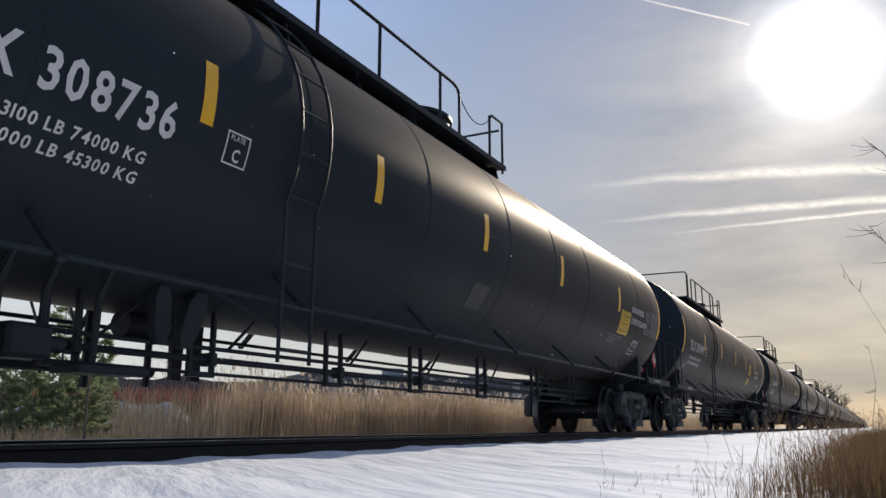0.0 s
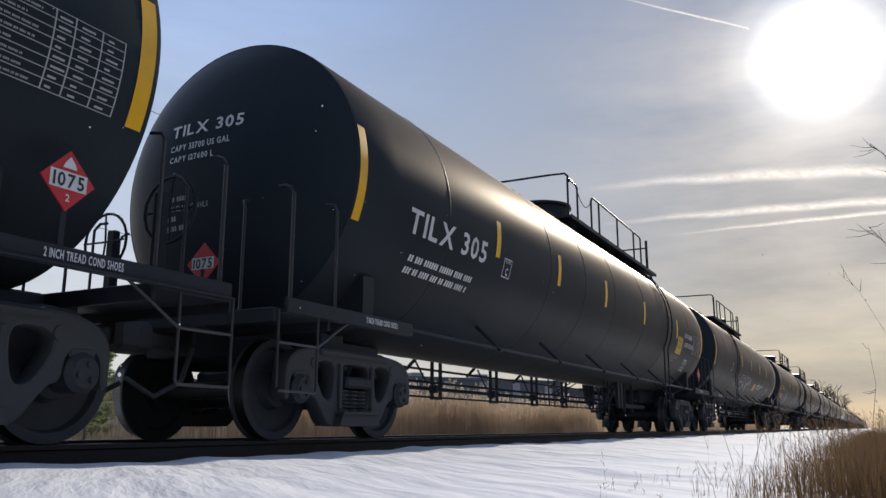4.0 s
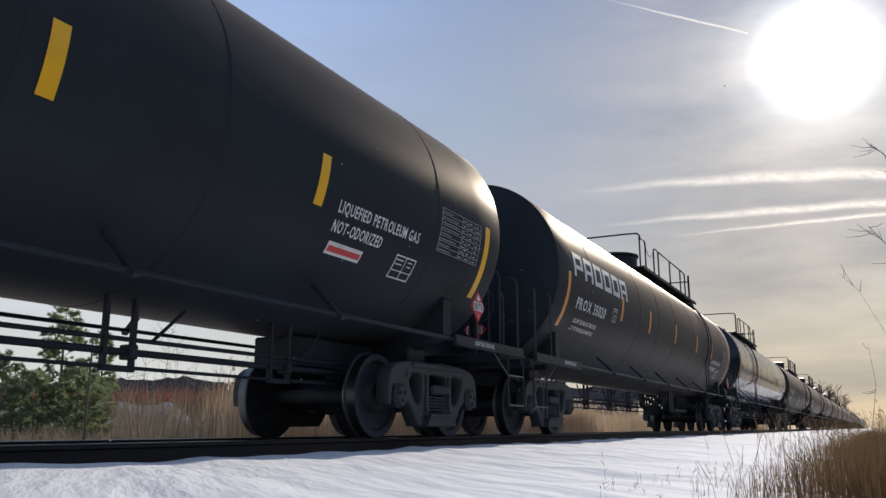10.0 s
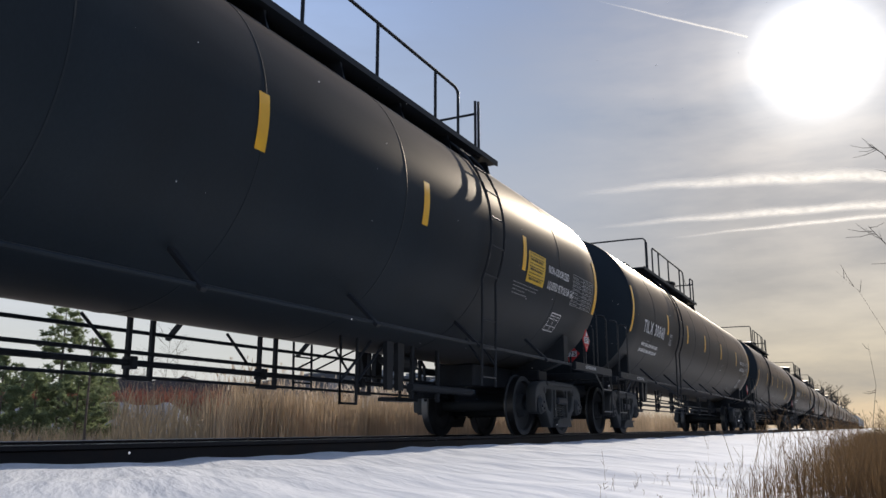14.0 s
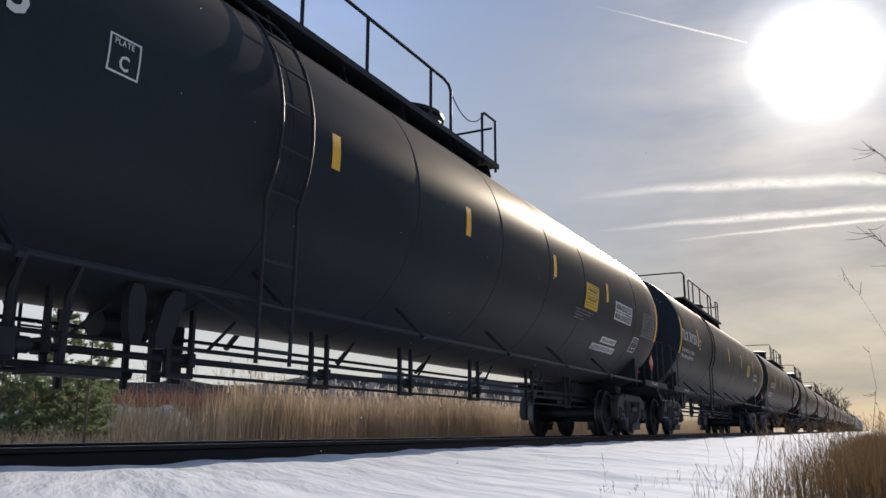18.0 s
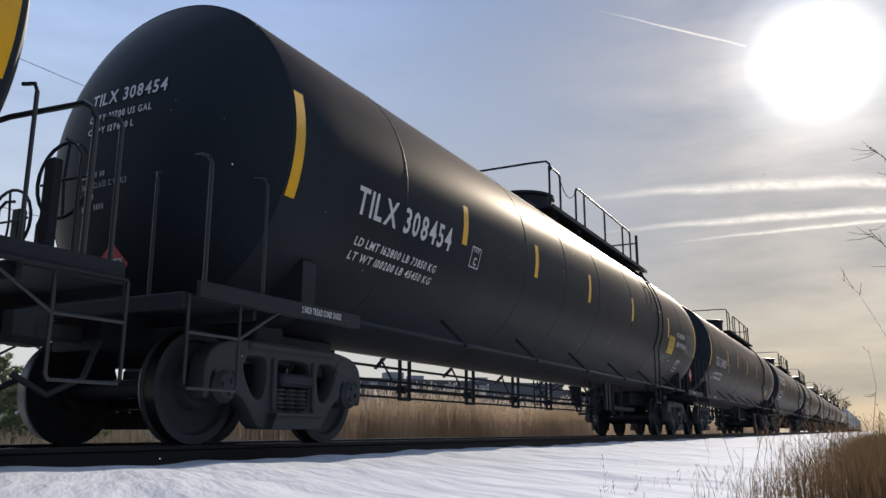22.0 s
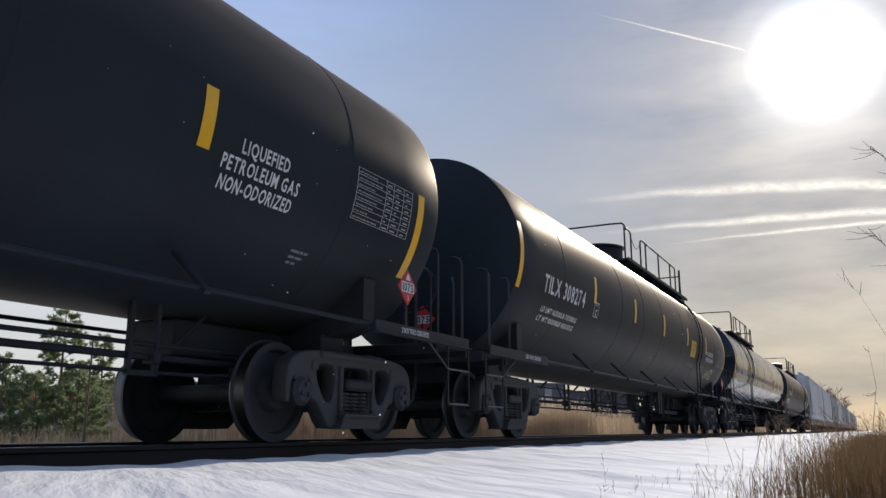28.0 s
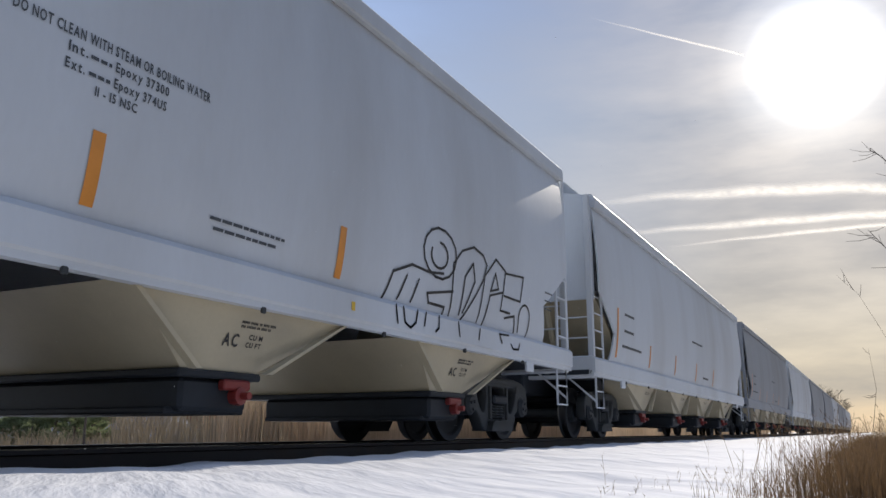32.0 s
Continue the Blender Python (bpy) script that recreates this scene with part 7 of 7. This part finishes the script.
def build_plants():
    rnd = random.Random(11)
    MAT["bark"] = material("grey_brown_bark", (0.13, 0.105, 0.085), 0.9, 0, 0.35, 6, 0.4, 40)
    # a darker bark for the trees far down the line
    MAT["dark_bark"] = material("dark_tree_bark", (0.045, 0.038, 0.034), 0.9, 0, 0.35, 6, 0.4, 40)
    MAT["needles"] = material("pine_needles", (0.20, 0.24, 0.13), 0.65, 0, 0.4, 1.5, 0, 30, island=0.5, leafy=0.5)
    MAT["twigs"] = material("tan_twigs", (0.30, 0.25, 0.18), 0.9, 0, 0.35, 2, 0, 30, island=0.4, leafy=0.3)
    MAT["red_twigs"] = material("rust_red_twigs", (0.30, 0.12, 0.085), 0.9, 0, 0.4, 0.3, 0, 10, island=0.5, leafy=0.3)
    reed = material("dry_reed", (0.46, 0.36, 0.25), 0.85, 0, 0.45, 0.25, 0, 30, island=0.5, leafy=0.45)
    plume = material("reed_plumes", (0.66, 0.58, 0.47), 0.9, 0, 0.3, 1, 0, 30, island=0.4, leafy=0.4)
    straw = material("dry_grass", (0.165, 0.108, 0.058), 0.85, 0, 0.7, 2, 0, 40, island=0.6, leafy=0.3)
    spots = []
    for _ in range(30000):
        y = 13.5 + rnd.random() ** 1.5 * 12
        x = rnd.uniform(14, 130) if rnd.random() < 0.5 else rnd.uniform(14, 45)
        b = math.degrees(math.atan2(y, x)) + rnd.gauss(0, 1.2)
        if b > 41.5:
            continue
        spots.append((x, y, -0.55, rnd.uniform(1.45, 2.15) + 0.15 * math.sin(x * 0.5)))
    blades("reeds", spots, reed, "dense stand of tall dry tan reeds behind the track", "reeds", 0.010, 0.0, 0.16, 3)
    tops = [(x + rnd.gauss(0, 0.1), y, z + h - 0.05, rnd.uniform(0.15, 0.30)) for x, y, z, h in spots if rnd.random() < 0.09 and y < 18]
    blades("reed_plumes", tops, plume, "pale feathery seed heads on the reeds", "reeds", 0.022, 0.10, 0.9, 5)
    # low tan brush at the foot of the pines
    brush = [(polar(rnd.uniform(38, 49), 0, rnd.uniform(21, 34)), rnd.uniform(0.5, 2.1)) for _ in range(1300)] + [(polar(rnd.uniform(49, 60), 0, rnd.uniform(24, 34)), rnd.uniform(0.3, 0.8)) for _ in range(1200)]
    blades("brush", [(p.x, p.y, -0.55, h) for p, h in brush], MAT["twigs"], "thin bare brush and weeds behind the track", "brush", 0.012, 0.05, 0.5, 6)
    red = [(polar(rnd.uniform(42, 62), 0, rnd.uniform(58, 74)), rnd.uniform(2.2, 3.7)) for _ in range(4200)]
    blades("red_brush", [(p.x, p.y, -0.55, h) for p, h in red], MAT["red_twigs"], "belt of rust-red winter shrubs", "brush", 0.09, 0.0, 0.5, 7)
    # the grass on the bank before the camera
    spots = []
    for _ in range(58000):
        x = 3.0 + rnd.random() ** 1.5 * 28
        y = 0.42 + 0.012 * x - rnd.random() ** 0.7 * (1.5 + 0.12 * x) + rnd.gauss(0, 0.10)
        spots.append((x, y, -0.22, rnd.uniform(0.10, 0.30) * (1.1 if y < 0.25 else 0.7)))
    # thinner grass all round, behind and beside the camera
    for _ in range(9000):
        x, y = rnd.uniform(-14, 30), -0.5 - abs(rnd.gauss(0, 3.2)) - 0.06 * rnd.random()
        if y < -0.5 - 0.03 * max(0, x):
            spots.append((x + rnd.gauss(0, 1), y, -0.24, rnd.uniform(0.10, 0.28)))
    blades("dry_grass", spots, straw, "dense dry brown grass standing in the snow", "grass", 0.0012, 0.0, 0.5, 4)
    spots = []
    for _ in range(2600):
        x = 3.0 + rnd.random() ** 1.5 * 16
        y = 0.50 + 0.015 * x - rnd.random() ** 0.6 * 1.7
        spots.append((x, y, -0.22, rnd.uniform(0.16, 0.40)))
    for _ in range(70):
        spots.append((rnd.uniform(3.1, 6), rnd.uniform(0.60, 1.10), -0.2, rnd.uniform(0.04, 0.11)))
    spots.append((4.35, 1.28, -0.17, 0.16))
    weeds("dry_weeds", spots, straw, "branched dry weeds with tiny seed heads", 8)
    # saplings beside the camera
    for k, rows in enumerate((((6.0, -0.55, -0.2), (6.0, -0.38, 1.0), (6.0, -0.30, 1.85), (6.0, -0.18, 2.00)), ((6.0, -0.42, -0.2), (6.0, -0.36, 0.9), (6.0, -0.22, 1.27), (6.0, -0.11, 1.43)),
                              ((6.0, -0.30, -0.2), (6.0, -0.20, 0.5), (6.0, -0.14, 0.71), (6.0, -0.01, 1.00), (6.0, 0.11, 1.14)), ((6.0, -0.02, -0.2), (6.0, -0.01, 0.15), (6.0, -0.05, 0.38), (6.0, -0.03, 0.64)))):
        sap = thing("sapling", "thin bare sapling twig beside the snow", "sapling", "bare trees and shrubs", at=Matrix.Translation(rows[0]))
        o = Vector(rows[0])
        pts = [Vector(p) - o for p in rows]
        part("stem", Shape().tube(pts, [(0.007, 0.006, 0.0018, 0.0025)[k] * (1 - 0.75 * i / (len(pts) - 1)) for i in range(len(pts))], 5), "bark", sap)
        r2 = random.Random(90 + k)
        for j in range(9 if k < 2 else 3):
            t = r2.uniform(0.55, 1.0)
            i = min(len(pts) - 2, int(t * (len(pts) - 1)))
            p = pts[i].lerp(pts[i + 1], t * (len(pts) - 1) - i)
            q = p + Vector((r2.gauss(0, 0.1), r2.gauss(0.03, 0.09), r2.uniform(-0.02, 0.12)))
            part("twig", Shape().tube([p, p.lerp(q, 0.5) + Vector((0, 0, -0.01)), q], [0.0022, 0.0016, 0.001], 4), "bark", sap)
    # pines, birches, shrubs
    for br, rg, h, sd, wd in ((52.3, 33, 4.95, 1, 0.40), (49.9, 34, 4.2, 2, 0.20), (55.5, 31, 3.0, 3, 0.50), (51.2, 31, 2.7, 4, 0.52), (53.6, 31, 2.4, 5, 0.60), (50.2, 32, 2.3, 6, 0.50), (54.4, 35, 2.7, 7, 0.60), (51.9, 36, 2.6, 8, 0.62)):
        p = polar(br, 0, rg)
        pine(p.x, p.y, -0.55, h, sd, wd)
    for i, (br, rg, h) in enumerate(((46.3, 30, 4.2), (45.2, 32, 3.6), (47.4, 29, 3.2), (43.0, 29, 2.9), (41.0, 30, 2.6), (39.0, 31, 2.7), (44.2, 27, 2.4), (36.5, 33, 2.9), (48.4, 27, 2.5), (57.8, 30, 3.0))):
        p = polar(br, 0, rg)
        bare_tree("bare_tree" if h > 3.1 else "shrub", p.x, p.y, -0.55, h, 20 + i, "slender bare tree in winter" if h > 3.1 else "bare tan shrub among dry reeds", "tree" if h > 3.1 else "shrub", 4, 0.15, "bark" if h > 3.1 else "twigs", 0.5, 0.018)
    for i in range(9):
        br = 1.3 + i * 0.42
        p = polar(br, 0, 250 + 12 * (i % 3))
        bare_tree("distant_tree", p.x, p.y, -0.6, (8.5, 11.5, 12.5, 12, 12.5, 11.5, 11, 9, 8)[i], 60 + i, "tall dark bare tree far down the line", "tree", 5, 0.2, "dark_bark", 0.6, 0.2)
    p = polar(50.6, 0, 24)
    thing("marker_pole", "slender grey marker pole behind the track", "pole", shape=Shape().tube([(0, 0, -0.1), (0, 0, 3.0)], [0.035, 0.022], 8), mat="bark", at=Matrix.Translation((p.x, p.y, -0.5)))


def build_distance():
    wall = material("grey_cladding", (0.10, 0.115, 0.135), 0.7, 0, 0.15, 0.1, 0.05, 3)
    trim = material("pale_cladding", (0.30, 0.32, 0.35), 0.7, 0, 0.1, 0.1, 0.05, 3)
    woods = material("bare_winter_woods", (0.075, 0.065, 0.068), 0.95, 0, 0.35, 0.05, 0, 0.6, dirt=(0.10, 0.06, 0.05), dirt_amount=0.6)
    a, b = polar(36.4, 0, 140), polar(19, 0, 165)
    dx, dy = b.x - a.x, b.y - a.y
    ln = math.hypot(dx, dy)
    m = Matrix.Translation((a.x, a.y, -0.5)) @ pose(0, 0, 0, 0, 0, math.degrees(math.atan2(dy, dx)))
    w = thing("warehouse", "long low grey warehouse with a flat roof behind the reeds", "warehouse", at=m)
    part("wall", Shape().box(0, ln, 0, 40, 0, 9.4, 0.05), wall, w)
    part("parapet", Shape().box(-0.2, ln + 0.2, -0.2, 40.2, 9.2, 9.7, 0.05), wall, w)
    for x, wd, hh in ((17, 3.2, 1.7), (22, 2.4, 1.2), (36, 2.6, 1.3)):
        part("roof_unit", Shape().box(x, x + wd, 6, 9, 9.6, 9.6 + hh, 0.08), trim, w)
    for k in range(7):
        x = 3 + k * ln / 7
        part("wall_panel", Shape().box(x, x + 1.6, -0.16, -0.02, 0.5, 9.0, 0.02), trim, w)
    s = Shape()
    rnd = random.Random(5)
    n = 220
    top = []
    for i in range(n + 1):
        br = 14 + 70 * i / n
        top.append((br, 2.95 + 0.25 * math.sin(br * 0.31) + 0.12 * math.sin(br * 1.3) + rnd.uniform(-0.07, 0.07)))
    vs = [polar(b, -0.12, 380) for b, e in top] + [polar(b, e, 400) for b, e in top] + [polar(b, e - 0.5, 520) for b, e in top]
    s.add(vs, [(i + r * (n + 1), i + 1 + r * (n + 1), i + 1 + (r + 1) * (n + 1), i + (r + 1) * (n + 1)) for i in range(n) for r in (0, 1)])
    thing("wooded_ridge", "low ridge of bare brown winter woods", "woods", kind="backdrop", shape=s, mat=woods)
    build_unseen_woods(woods)


def build_unseen_woods(woods):
    """Unseen woods added behind the camera, to close the place and darken tank reflections."""
    rnd = random.Random(15)
    s, n = Shape(), 160
    vs = []
    for i in range(n + 1):
        x = -260 + 1150 * i / n
        z = 11 + 2.2 * math.sin(x * 0.045) + 1.4 * math.sin(x * 0.17 + 1) + rnd.uniform(-1.2, 1.2)
        vs += [(x, -44 + rnd.uniform(-1, 1), -0.8), (x, -46 + rnd.uniform(-1, 1), z * 0.7), (x, -50, z), (x, -75, z * 0.9)]
    s.add(vs, [(4 * i + r, 4 * i + 4 + r, 4 * i + 5 + r, 4 * i + 1 + r) for i in range(n) for r in range(3)])
    thing("wooded_ridge", "unseen line of brown woods added behind the camera to darken reflections", "woods", kind="backdrop", shape=s, mat=woods)


def build_wires():
    """Two overhead wires beside the track, behind the train."""
    line = thing("overhead_wires", "two thin black overhead wires behind the train", "wire", kind="structure")
    for z in (11.5, 6.8):
        for k in range(12):
            x0, x1 = -120 + 50 * k, -70 + 50 * k
            part("wire", Shape().tube([(x0 + (x1 - x0) * i / 8, 22.0, z - 0.35 * (1 - (i / 4 - 1) ** 2)) for i in range(9)], 0.010, 5), "steel", line)


def build_bank():
    """A low snowy bank far behind the pines."""
    s, n = Shape(), 60
    vs = []
    for i in range(n + 1):
        b = 43.6 + 24 * i / n
        e = 1.55 + 0.12 * math.sin(b * 1.7) + 0.05 * math.sin(b * 5.1)
        if b < 45.5:
            e *= max(0.1, (b - 43.4) / 2.1)
        vs += [polar(b, -0.75, 44), polar(b, e * 0.6, 49), polar(b, e, 54), polar(b, 0.3, 62)]
    vs = [(*v[:2], max(v[2], -0.7)) for v in vs]
    s.add(vs, [(4 * i + r, 4 * i + 4 + r, 4 * i + 5 + r, 4 * i + 1 + r) for i in range(n) for r in range(3)])
    # the blue-grey shade on the bank is put into the snow's colour
    m = material("snow_with_painted_shade", (0.085, 0.098, 0.128), 0.8, 0, 0.12, 0.5, 0.3, 8, dirt=(0.13, 0.125, 0.125), dirt_amount=0.5)
    thing("snow_bank", "low bank of snow behind the pines, its blue-grey shade painted in", "snow bank", kind="structure", shape=s, mat=m)


def build_snowfall():
    """Fine flakes in the air, one drifting cloud of them."""
    rnd = random.Random(77)
    s = Shape()
    for _ in range(4200):
        x, y, z = rnd.uniform(1.5, 60), rnd.uniform(-1, 4.0), rnd.uniform(-0.1, 26)
        r = rnd.uniform(0.002, 0.0048)
        s.add([(x + r, y, z), (x - r, y, z), (x, y + r, z), (x, y - r, z), (x, y, z + r), (x, y, z - r)],
              [(0, 2, 4), (2, 1, 4), (1, 3, 4), (3, 0, 4), (2, 0, 5), (1, 2, 5), (3, 1, 5), (0, 3, 5)])
    me = bpy.data.meshes.new("snowflakes")
    me.from_pydata(s.v, [], s.f)
    me.materials.append(MAT["flake"])
    ob = tagged(new("snowflakes", me), "scattered fine snowflakes drifting in the air", "snowflakes", kind="stuff")
    return ob



build_ground()
build_track()
build_distance()
build_bank()
build_wires()
build_plants()
build_contrails()
SNOWFALL = build_snowfall()
build_train()
build_hoppers()
motions()
